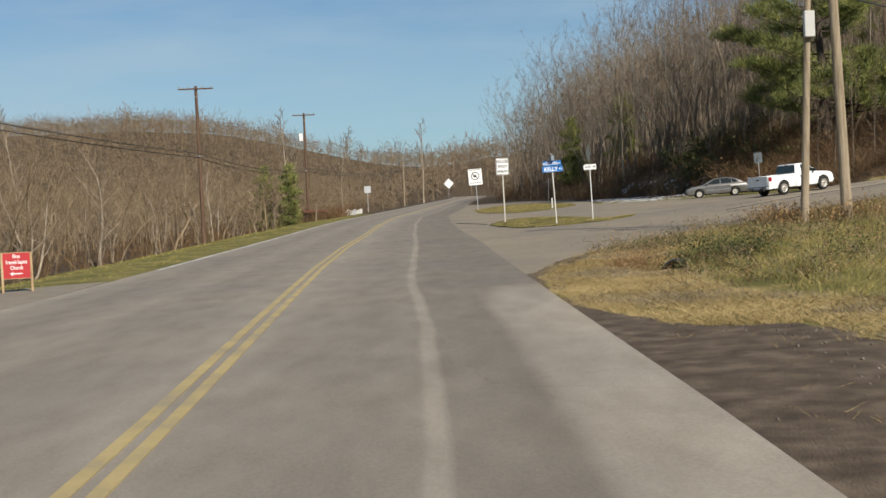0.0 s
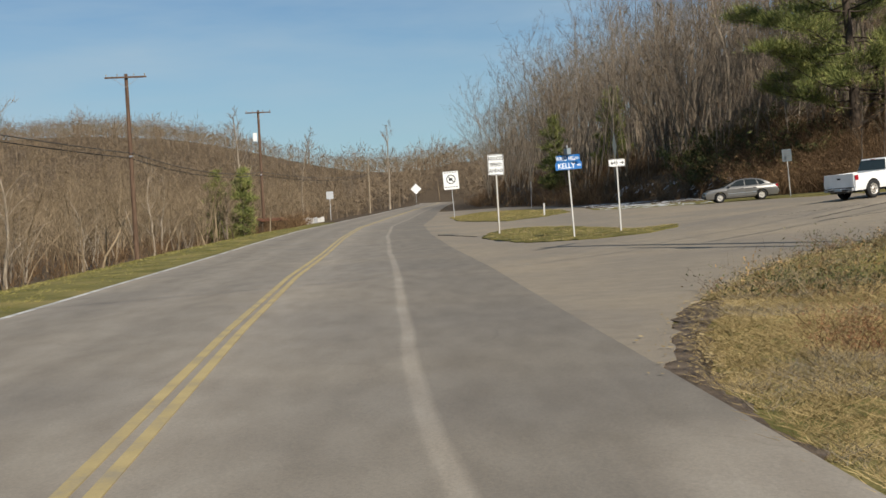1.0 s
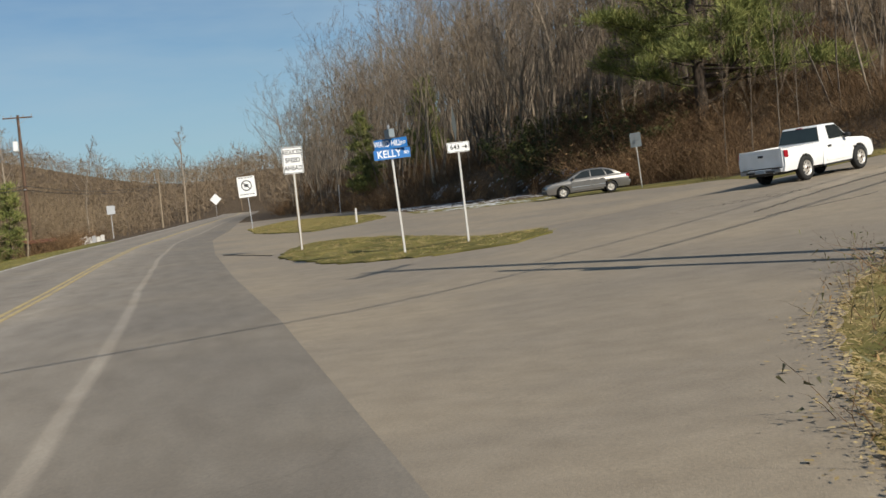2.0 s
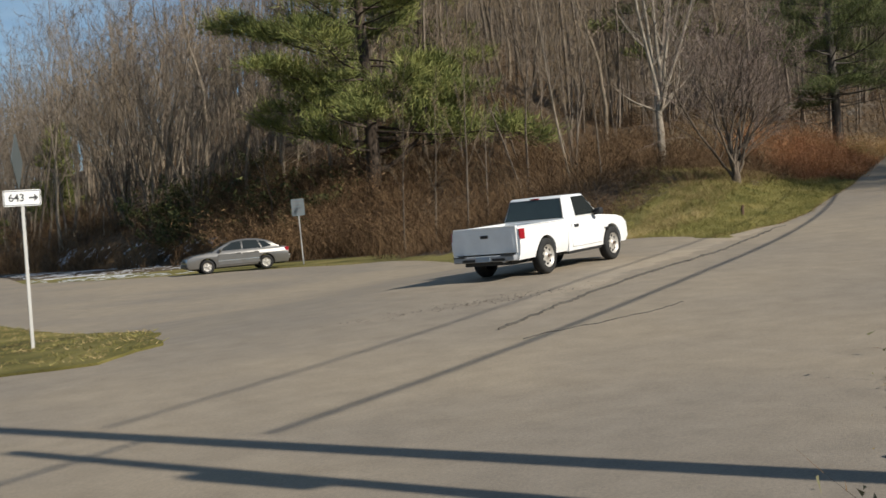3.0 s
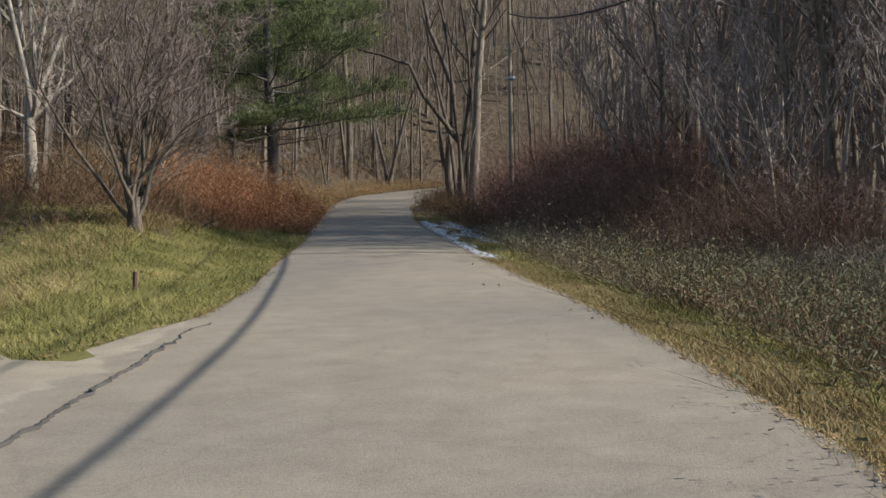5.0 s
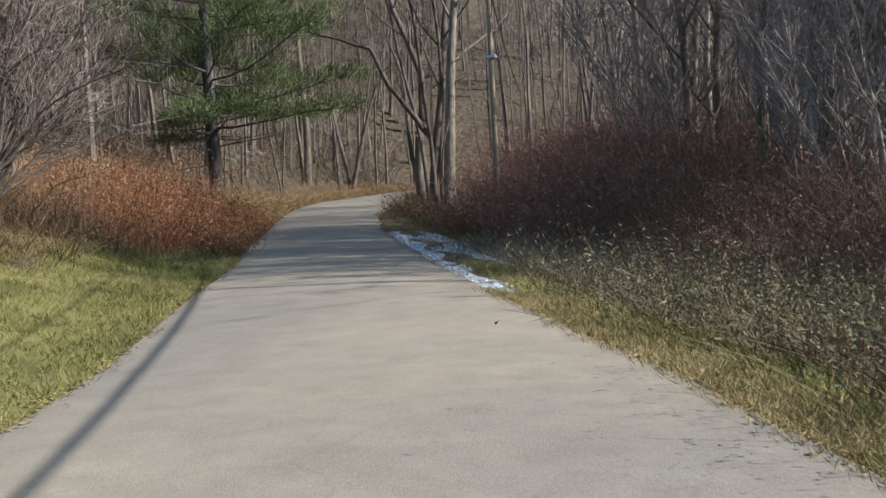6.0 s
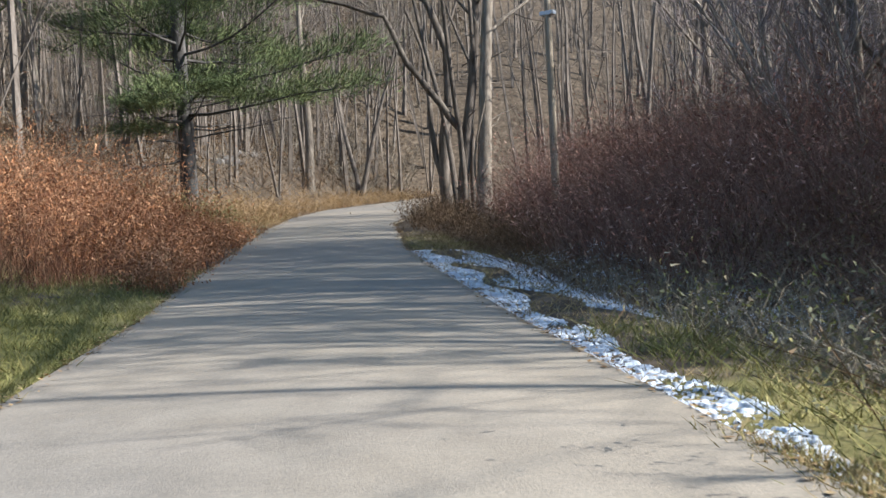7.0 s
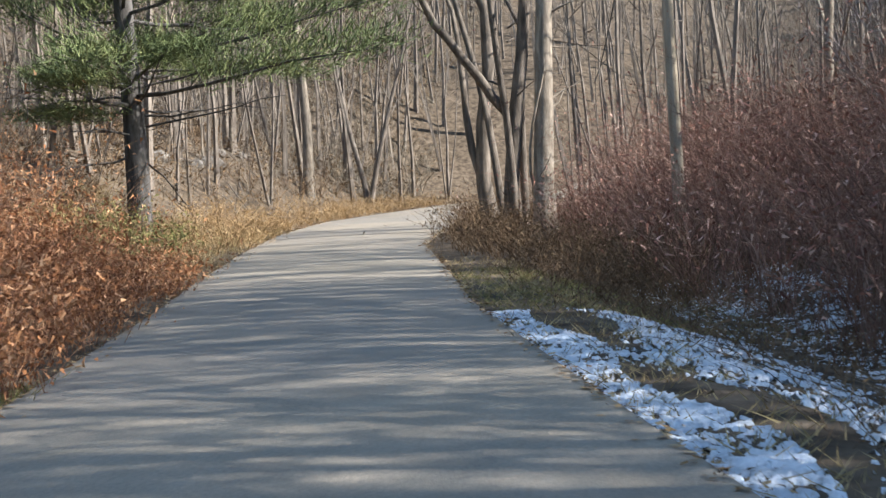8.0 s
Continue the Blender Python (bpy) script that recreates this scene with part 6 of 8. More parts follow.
for z, rise, ln in ((2.6, 0.42, 6.5), (1.5, 0.2, 7.0), (3.4, 0.1, 5.5)):
    limb = wander(r14, (0.1, 0, z), (0.82, -0.57, rise), ln, 7, 0.13, 0.03)
    w.tube(limb, np.linspace(0.17, 0.05, len(limb)), 6)
    for _ in range(26):
        a, g = along(limb, 0.55 + 0.45 * r14.random())
        b = a + r14.normal(size=(60, 3)) * np.array([0.75, 0.75, 0.4]) + np.array([0, 0, 0.35])
        f.slivers(b, b + (g * 0.5 + np.array([0, 0, 0.3]) + r14.normal(size=(60, 3)) * 0.5) * 0.45, 0.06, r14)
plant("pine_tree", w, f, bark_pine, needles, spot(33.6, 111.2), "large dark green pine with wide level limbs on the hill")
needles_blue = material("blue_green_needles", ((0.042, 0.056, 0.024), (0.115, 0.138, 0.052), (0.25, 0.26, 0.1)), 0.7, 0.85, 0, 0, 10, 0.15, 4, 0.3, 0.35, (1, 1, 1), True)
bark_slate = material("slate_pine_bark", ((0.03, 0.027, 0.023), (0.07, 0.062, 0.053), (0.13, 0.115, 0.1)), 3, 0.92, 0, 0.8, 25, 0.15, 6, 0.28, 0.2, (3, 3, 0.5))
w, f = pine(15, 23, 0.34, 0.2, 7.2, 0.72, 0.3, 36, 0.38, 0.03, 0.28)
r15 = np.random.default_rng(151)
for k in range(26):
    # bare dead limbs under the green ones
    z = r15.uniform(2.4, 5.4)
    a_ = r15.uniform(0, 6.283)
    limb = wander(r15, (0, 0, z), (math.cos(a_), math.sin(a_), r15.uniform(-0.1, 0.25)), r15.uniform(1.5, 4.6), 6, 0.14, -0.01)
    w.tube(limb, np.linspace(0.04, 0.01, len(limb)), 5)
    for _ in range(5):
        a, g = along(limb, 0.3 + 0.7 * r15.random())
        tw = wander(r15, a, g + r15.normal(size=3) * 0.6, r15.uniform(0.3, 1.1), 3, 0.16, 0.02)
        w.tube(tw, np.linspace(0.014, 0.005, len(tw)), 3)
for z, way, ln in ((3.5, (-0.9, 0.2, -0.05), 3.0), (4.2, (-0.75, -0.3, 0.05), 4.0), (4.6, (0.8, -0.5, 0.08), 4.6), (4.4, (-0.2, -0.9, 0.05), 4.0)):
    # a few low living boughs
    limb = wander(r15, (0, 0, z), way, ln, 6, 0.08, 0.0)
    w.tube(limb, np.linspace(0.045, 0.012, len(limb)), 5)
    for _ in range(34):
        a, g = along(limb, 0.3 + 0.7 * r15.random())
        b = a + r15.normal(size=(70, 3)) * np.array([0.42, 0.42, 0.11])
        f.slivers(b, b + (g * 0.6 + np.array([0, 0, 0.2]) + r15.normal(size=(70, 3)) * 0.5) * 0.26, 0.02, r15)
plant("pine_tree", w, f, bark_slate, needles_blue, spot(63.3, 104.4), "tall dark pine with bare dead lower limbs beside the lane")
w, f = pine(16, 22, 0.25, 0.25, 5.0, 1.3, 0.34, 12, 0.32, 0.08)
plant("pine_tree", w, f, bark_pine, needles, spot(56.5, 113), "dark green pine among the leafless trees")
w, f = pine(18, 20, 0.25, 0.15, 5.2, 1.3, 0.34, 12, 0.32, 0.08)
plant("pine_tree", w, f, bark_pine, needles, spot(45, 128), "dark green pine high on the wooded hill")
w, f = pine(17, 9, 0.16, 0.04, 2.6, 0.5, 0.3, 12, 0.25, 0.09, 0.2)
cedar = plant("cedar_tree", w, f, bark_pine, needles, spot(17.6, 170), "small dense dark green cedar at the wood's edge", group="cedars")
copy_thing(cedar, pose(*spot(23, 160), 0, 0, 70))
copy_thing(cedar, pose(*spot(-21, 172), 0, 0, 130))
copy_thing(cedar, pose(*spot(-24.5, 176), 0, 0, 10))
# the cluster of trunks where the lane bends
def sway(soups, amount, wave, phase, turn):
    """Bends a grown tree into slow curves, its foot held still."""
    for soup in soups:
        for k, v in enumerate(soup.v):
            d = amount * (np.sin(v[:, 2] / wave + phase) - math.sin(phase)) * np.clip(v[:, 2] / 2.0, 0, 1)
            soup.v[k] = (v + np.c_[d * math.cos(turn), d * math.sin(turn), 0.12 * amount * np.sin(v[:, 2] * 2.3)]).astype(np.float32)


def knots(soup, rng, count, r, top):
    """Burls and broken stubs on the lower trunk."""
    for _ in range(count):
        z, a_ = rng.uniform(0.6, top), rng.uniform(0, 6.283)
        way = np.array([math.cos(a_), math.sin(a_), rng.uniform(0.1, 0.7)])
        p = np.array([math.cos(a_) * r * 0.6, math.sin(a_) * r * 0.6, z])
        stub = wander(rng, p, way, rng.uniform(0.25, 1.5), 4, 0.18, 0.05)
        soup.tube(stub, np.linspace(rng.uniform(0.03, 0.06), 0.008, len(stub)), 5)


r21 = np.random.default_rng(211)
w, f = bare_tree(21, 17, 0.25, 0.42, 0.34, 10, 6, 6, 2, lean=(-0.17, 0.2), bend=0.07)
stem = wander(r21, (0.1, -0.12, -0.2), (-0.05, 0.12, 1), 9, 10, 0.07, 0.03)
w.tube(stem, np.linspace(0.15, 0.05, len(stem)), 8)
sway((w, f), 0.34, 1.5, 0.6, 2.3)
plant("tree", w, f, bark_dark, twig_grey, spot(72.6, 99.6), "leaning sinuous dark tree trunk at the lane's edge")
w, f = bare_tree(22, 18, 0.24, 0.3, 0.45, 10, 6, 6, 2, lean=(0.02, 0.02), bend=0.05)
for x, y, lean in ((0.3, -0.2, (0.03, 0, 1)), (-0.22, -0.28, (-0.04, 0.03, 1)), (0.12, 0.3, (0.06, 0.05, 1))):
    stem = wander(r21, (x, y, -0.2), lean, 12, 10, 0.05, 0.04)
    w.tube(stem, np.linspace(0.13, 0.05, len(stem)), 7)
limb = wander(np.random.default_rng(4), (0, 0, 3.5), (-0.62, 0.5, 0.75), 5.2, 8, 0.09, 0.01)
tail = wander(np.random.default_rng(6), limb[-1], (-0.66, 0.52, 0.5), 4.2, 8, 0.12, 0.03)
w.tube(np.concatenate([limb, tail[1:]]), np.linspace(0.15, 0.03, len(limb) + len(tail) - 1), 7)
for _ in range(26):
    a, g = along(np.concatenate([limb, tail[1:]]), 0.25 + 0.75 * r21.random())
    br = wander(r21, a, g + r21.normal(size=3) * 0.6 + np.array([0, 0, 0.5]), r21.uniform(0.5, 1.8), 4, 0.2, 0.03)
    f.tube(br, np.linspace(0.024, 0.006, len(br)), 4)
knots(w, r21, 8, 0.24, 6)
plant("tree", w, f, bark_dark, twig_grey, spot(71.3, 98.0), "clump of grey stems with one long slanting limb")
w, f = bare_tree(23, 19, 0.3, 0.36, 0.34, 11, 6, 6, 2, bend=0.03)
knots(w, r21, 12, 0.3, 7)
vine = np.array([[0.31 * math.cos(t * 0.5), 0.31 * math.sin(t * 0.5), t * 0.55 - 0.2] for t in range(16)])
w.tube(vine, np.linspace(0.05, 0.015, len(vine)), 5)
sway((w, f), 0.1, 1.9, 0.2, 0.7)
plant("tree", w, f, bark_pale, twig_grey, spot(69.6, 95.8), "thick straight grey tree trunk by the brambles")
w, f = bare_tree(24, 16, 0.3, 0.3, 0.4, 9, 6, 6, 2, bend=0.04, stems=2)
plant("tree", w, f, bark_dark, twig_grey, spot(96.5, 125.3), "two-stemmed bare tree on the slope")
w, f = bare_tree(25, 19, 0.3, 0.5, 0.3, 10, 6, 6, 2, lean=(0.04, 0), bend=0.04)
plant("tree", w, f, bark_pale, twig_grey, spot(88.3, 122.2), "tall pale bare tree on the bank above the lane")
w, f = bare_tree(26, 6, 0.09, 0.4, 0.3, 6, 4, 4, 2, stems=2)
plant("sapling", w, f, bark_pale, twig_grey, spot(81, 121.7), "pale forked sapling on the bank")
# well-grown trees at the front of the hill
bark_tan = material("sunlit_tan_bark", ((0.105, 0.08, 0.055), (0.245, 0.193, 0.137), (0.42, 0.345, 0.255)), 3, 0.9, 0, 0.7, 25, 0.15, 6, 0.3, 0.3, (3, 3, 0.6))
kinds = []
for k, (h, r, clear, stems, bend) in enumerate(((14, 0.15, 0.3, 1, 0.11), (13, 0.14, 0.2, 4, 0.12), (16, 0.17, 0.4, 1, 0.09), (12, 0.13, 0.25, 2, 0.14))):
    w, f = bare_tree(45 + 3 * k, h, r, clear, 0.42, 10 if stems < 3 else 6, 6, 6, 2, bend=bend, twig_w=0.022, stems=stems, fan=0.3)
    kinds.append(plant("tree", w, f, bark_tan if k in (0, 2) else bark_dark, twig_tan if k % 2 else twig_grey, spot(20.5 + 3.1 * k, 143 - 5 * k), ("pale crooked bare tree at the front of the wooded hill", "bare tree with several pale stems on the wooded hill", "tall tan bare tree at the front of the wooded hill", "twin-stemmed grey bare tree on the wooded hill")[k], group="front trees of the hill"))
r45 = np.random.default_rng(45)
for i, (x, y) in enumerate(scatter(r45, 84, 12, 60, 100, 205, lambda x, y: on_hill(x, y) & (poly_distance(x, y, FOOT) > 4) & (poly_distance(x, y, FOOT) < 28), 3.4)):
    q = r45.uniform(0.6, 1.05)
    copy_thing(kinds[i % 4], pose(*spot(x, y), r45.normal() * 2, r45.normal() * 2, r45.uniform(0, 360)) @ Matrix.Diagonal((q, q, q * r45.uniform(0.9, 1.15), 1)))
# thin saplings standing in the hollow behind the truck and the yard
w, f = bare_tree(46, 9.5, 0.045, 0.3, 0.26, 11, 6, 8, 2, bend=0.05, twig_w=0.014)
thin = plant("sapling", w, f, bark_dark, twig_tan, spot(29.2, 90.5), "thin bare sapling in the brown hollow", group="saplings in the hollow")
r46 = np.random.default_rng(46)
for x, y in scatter(r46, 11, 26, 47, 82, 99.5, lambda x, y: inside(x, y, [(26.6, 87), (29.5, 83.5), (35, 83), (46, 91), (44, 97), (36, 99.5), (28, 99)]), 2.2):
    q = r46.uniform(0.6, 1.1)
    copy_thing(thin, pose(*spot(x, y), r46.normal() * 3, r46.normal() * 3, r46.uniform(0, 360)) @ Matrix.Diagonal((q, q, q, 1)))
# pale many-stemmed trees on the hill over the car
for k, (x, y, h, st) in enumerate(((27.5, 128, 15, 6), (24.5, 136, 16, 4), (31.5, 121, 14, 3))):
    w, f = bare_tree(40 + k, h, 0.11, 0.18, 0.4, 9, 6, 6, 2, stems=st, bend=0.07, twig_w=0.024)
    plant("tree", w, f, bark_pale, twig_grey, spot(x, y), "bare pale tree with many stems fanning from its foot", group="pale trees on the hill")
# tall trees whose shade falls on the lane
w, f = bare_tree(70, 16, 0.17, 0.2, 0.42, 14, 7, 10, 2, bend=0.06, twig_w=0.028)
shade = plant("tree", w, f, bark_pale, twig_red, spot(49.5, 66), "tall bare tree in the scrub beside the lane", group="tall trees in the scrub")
for x, y in ((52.5, 69.5), (55, 66), (57, 73), (60.5, 70), (47.5, 61.5), (61, 77), (65, 74), (64.5, 81), (69, 79), (68, 86), (72, 84), (54, 61), (58.5, 63.5), (75, 90), (70.5, 74), (58, 78), (61.5, 81.5), (55, 74.5), (66, 79), (52, 72), (50.5, 63.5), (56.5, 69), (53, 65), (59.5, 67), (62, 66.5), (57, 60), (63, 70.5), (51, 69), (60, 74), (66.5, 70), (48.5, 64), (55.5, 63.5), (61.5, 62.5)):
    q = 0.85 + 0.3 * ((x * 7.3 + y) % 1)
    copy_thing(shade, pose(*spot(x, y), 0, 0, x * 37 % 360) @ Matrix.Diagonal((q, q, q, 1)))
r47 = np.random.default_rng(47)
for x, y in scatter(r47, 10, 36, 66, 52, 84, lambda x, y: (lane_side(x, y)[1] > 8.5) & (lane_side(x, y)[1] < 18) & (lane_side(x, y)[2] > 37) & (lane_side(x, y)[2] < 58), 1.8):
    q = r47.uniform(0.7, 1.05)
    copy_thing(shade, pose(*spot(x, y), 0, 0, r47.uniform(0, 360)) @ Matrix.Diagonal((q, q, q, 1)))
# the pale front row of the valley woods
w, f = bare_tree(50, 10, 0.13, 0.2, 0.4, 11, 6, 6, 2, bend=0.1, twig_w=0.024)
first = plant("tree", w, f, bark_pale, twig_tan, spot(-25, 92), "bare pale tree at the front of the valley woods", group="front trees of the valley woods")
w, f = bare_tree(51, 9, 0.15, 0.15, 0.42, 9, 6, 6, 2, bend=0.1, stems=2, twig_w=0.024)
second = plant("tree", w, f, bark_pale, twig_tan, spot(-26, 80), "bare pale forked tree at the front of the valley woods", group="front trees of the valley woods")
r50 = np.random.default_rng(50)
for k in range(34):
    y = 46 + k * 4.2 + r50.uniform(-2, 2)
    x = main_x(y, 1) - r50.uniform(14.5, 21)
    copy_thing((first, second)[k % 2], pose(*spot(x, y), 0, 0, r50.uniform(0, 360)) @ Matrix.Diagonal((*[r50.uniform(0.55, 0.9)] * 3, 1)))
# taller trees standing out over the valley woods
w, f = bare_tree(52, 17, 0.2, 0.35, 0.3, 12, 6, 6, 2, bend=0.05, twig_w=0.04)
tall = plant("tree", w, f, bark_pale, twig_grey, spot(-22, 180), "tall thin bare tree rising over the valley woods", group="tall trees over the valley")
for x, y in ((-55, 120), (-47, 140), (-19, 240), (-4, 262), (-62, 104), (-40, 215)):
    copy_thing(tall, pose(*spot(x, y), 0, 0, x * 7))
# small trees in the rough by the lane
w, f = bare_tree(60, 7.5, 0.09, 0.15, 0.42, 12, 7, 8, 2, stems=3, bend=0.1, twig_w=0.016)
scrub = plant("small_tree", w, f, bark_pale, twig_red, spot(46, 68.5), "bare scrubby tree with fine brown twigs", group="scrub trees below the lane")
for x, y, q in ((49, 71, 1.0), (43.5, 63.5, 0.9), (51, 67, 1.2), (47.5, 61, 1.1), (54, 72.5, 1.2), (40, 58, 0.9), (56, 77.5, 1.1), (59.5, 79.5, 1.2), (44.5, 56, 1.2), (62, 74, 1.4), (52, 58, 1.4), (66, 84, 1.2), (36, 53, 0.8), (39.5, 52, 0.9), (33, 49, 0.8), (42, 51.5, 0.95), (46, 51, 1.0), (29.5, 46, 0.8), (48.5, 54, 1.1), (37, 48, 0.9), (41, 46, 1.0), (50.5, 50, 1.2), (34, 44, 0.9)):
    copy_thing(scrub, pose(*spot(x, y), 0, 0, x * 13 % 360) @ Matrix.Diagonal((q, q, q * 1.1, 1)))

# ---- thickets ----
def foot_zone(a, b):
    def ok(x, y):
        d = poly_distance(x, y, FOOT)
        return (d > a) & (d < b) & off_road(x, y)
    return ok


r60 = np.random.default_rng(60)
pl = scatter(r60, 900, 14, 62, 84, 160, lambda x, y: foot_zone(-1.5, 7)(x, y) | (inside(x, y, [(27, 99), (26.5, 92), (27, 80), (30, 79), (36, 84), (44, 88), (50, 93.5), (52, 99), (44, 98), (36, 101), (30, 106)]) & off_road(x, y)))
brush("hill_brush", pl, r60.uniform(0.9, 2.6, len(pl)), stem_brown, "tangled brown brush along the foot of the hill", 61, 16, 0.02, 5000, 0.5, 0.05, leafy=leaf_dull)
pl = scatter(r60, 700, 20, 100, 105, 190, foot_zone(4, 45))
brush("hill_brush", pl, r60.uniform(0.8, 2.2, len(pl)), stem_brown, "thin brown undergrowth on the hillside", 62, 9, 0.025, 3000, 0.6, 0.06, leafy=leaf_dull)
pl = scatter(r60, 380, -45, -20, 30, 260, lambda x, y: (main_x(y, 1) - x > 13.5) & (main_x(y, 1) - x < 24))
brush("valley_brush", pl, r60.uniform(0.8, 3.0, len(pl)), stem_brown, "brown undergrowth at the edge of the valley woods", 63, 12, 0.03, 0, 0.5)


pl = scatter(r60, 420, 10, 24, 132, 290, foot_zone(-1.2, 7))
brush("hill_brush", pl, r60.uniform(1.0, 3.0, len(pl)), stem_brown, "dark brown brush at the hill's foot beside the road", 74, 13, 0.035, 0, 0.5)
pl = scatter(r60, 500, 13, 34, 98, 142, lambda x, y: foot_zone(-4, 9)(x, y) & (x > 23 + np.maximum(0, (y - 104)) * 0.25))
brush("shade_brush", pl, r60.uniform(1.2, 3.4, len(pl)), stem_brown, "low dark tangle in the shade behind the yard", 75, 16, 0.022, 6000, 0.6, 0.08, leafy=stem_brown)


pl = scatter(r60, 700, 25, 50, 78, 100, lambda x, y: inside(x, y, [(26, 90), (27.3, 83), (29.3, 79.4), (33, 79.8), (36, 79), (40, 83.6), (46, 88), (48, 96), (30, 100)]) & off_road(x, y))
brush("hollow_brush", pl, r60.uniform(0.3, 1.1, len(pl)), stem_brown, "low dark brown brush in the hollow behind the verge", 77, 20, 0.012, 8000, 0.7, 0.03, leafy=leaf_dull)
pl = scatter(r60, 420, 26, 46, 100, 124, lambda x, y: (poly_distance(x, y, FOOT) > -1) & (x < 46) & off_road(x, y))
brush("hill_brush", pl, r60.uniform(0.9, 3.2, len(pl)), stem_brown, "tangled brown saplings and vines under the pine", 78, 16, 0.022, 4000, 0.55, 0.05, leafy=leaf_dull)
pl = scatter(r60, 700, 56, 125, 104, 150, lambda x, y: (poly_distance(x, y, FOOT) > 0.2) & (poly_distance(x, y, FOOT) < 22))
brush("bank_brush", pl, r60.uniform(0.4, 1.5, len(pl)), stem_grey, "thin grey weeds and fallen twigs on the wooded bank", 79, 12, 0.014, 9000, 0.7, 0.06, leafy=leaf_dull)
pl = scatter(r60, 1300, 54, 130, 104, 165, lambda x, y: (poly_distance(x, y, FOOT) > 1.5) & (poly_distance(x, y, FOOT) < 40))
brush("hill_brush", pl, r60.uniform(0.5, 1.7, len(pl)), stem_brown, "brown leafy undergrowth between the trees of the slope", 108, 13, 0.02, 24000, 0.7, 0.08, leafy=leaf_dull)
pl = scatter(r60, 520, 92, 145, 126, 160, lambda x, y: (poly_distance(x, y, FOOT) > 0.5) & (poly_distance(x, y, FOOT) < 14))
brush("hill_brush", pl, r60.uniform(0.8, 2.6, len(pl)), stem_grey, "grey-brown undergrowth on the slope beyond the bend", 112, 14, 0.03, 8000, 0.6, 0.09, leafy=leaf_dull)
pl = scatter(r60, 170, 56, 110, 102, 140, lambda x, y: (poly_distance(x, y, FOOT) > 1) & (poly_distance(x, y, FOOT) < 18))
brush("bank_saplings", pl, r60.uniform(2.5, 6.0, len(pl)), twig_grey, "thin grey saplings crowding the foot of the slope", 109, 5, 0.03, 0, 0.14)
pl = scatter(r60, 260, 34, 60, 54, 84, lambda x, y: (lane_side(x, y)[1] > 1.4) & (lane_side(x, y)[1] < 5.5) & (lane_side(x, y)[2] > 24) & (lane_side(x, y)[2] < 48))
tufts = scatter(r60, 60, 30, 54, 54, 80, lambda x, y: (lane_side(x, y)[1] > 1.2) & (lane_side(x, y)[1] < 5.5) & (lane_side(x, y)[2] > 16) & (lane_side(x, y)[2] < 46))
brush("olive_weeds", tufts, r60.uniform(0.4, 0.85, len(tufts)), stem_straw, "pale olive clumps of weeds in the ditch", 101, 30, 0.01, 4500, 0.6, 0.024, leafy=grass_green)
brush("dead_weeds", pl, r60.uniform(0.35, 0.95, len(pl)), stem_grey, "grey dead weeds in the ditch", 80, 18, 0.009, 3000, 0.6, 0.03, leafy=stem_straw)


def orange(x, y):
    dl, dr, s = lane_side(x, y)
    return (dl > 0.1) & (dl < 6.5) & (s > 47.5 + 0.8 * dl) & (s < 62 + 0.5 * np.sin(dl * 3))


pl = scatter(r60, 340, 40, 70, 82, 112, orange)
brush("rust_thicket", pl, (0.45 + 1.7 * np.clip(lane_side(pl[:, 0], pl[:, 1])[0] / 2.6, 0, 1)) * r60.uniform(0.6, 1.2, len(pl)), stem_rust, "dense rust-orange dead weeds on the lane's bank", 64, 36, 0.007, 52000, 0.36, 0.03, leafy=leaf_rust)
pl = scatter(r60, 240, 44, 66, 88, 112, lambda x, y: (lane_side(x, y)[0] > 3.6) & (lane_side(x, y)[0] < 10) & (lane_side(x, y)[2] > 50) & (lane_side(x, y)[2] < 66))
brush("tall_weeds", pl, r60.uniform(1.2, 2.7, len(pl)), stem_straw, "tall straw-grey weeds behind the rust-coloured thicket", 110, 18, 0.01, 5000, 0.25, 0.03, leafy=leaf_tan)
straw_bank = scatter(r60, 260, 54, 80, 92, 116, lambda x, y: (lane_side(x, y)[0] > 0.15) & (lane_side(x, y)[0] < 6) & (lane_side(x, y)[2] > 60) & (lane_side(x, y)[2] < 82))
brush("straw_weeds", straw_bank, (0.2 + 0.5 * np.clip(lane_side(straw_bank[:, 0], straw_bank[:, 1])[0] / 3, 0, 1)) * r60.uniform(0.6, 1.2, len(straw_bank)), grass_dry, "golden straw weeds on the eroded bank", 106, 44, 0.007, 26000, 0.6, 0.018, leafy=leaf_tan)
pl = scatter(r60, 260, 60, 105, 98, 132, lambda x, y: (lane_side(x, y)[0] > 0.3) & (lane_side(x, y)[0] < 4.5) & (lane_side(x, y)[2] > 70))
brush("bank_weeds", pl, r60.uniform(0.3, 0.9, len(pl)), leaf_tan, "straw and leaf-strewn weeds on the cut bank", 65, 30, 0.012, 9000, 0.6, 0.035, leafy=leaf_tan)


def wine(x, y):
    dl, dr, s = lane_side(x, y)
    return (dr > 3.2) & (dr < 12) & (s > 46 + 0.35 * dr) & (s < 82)


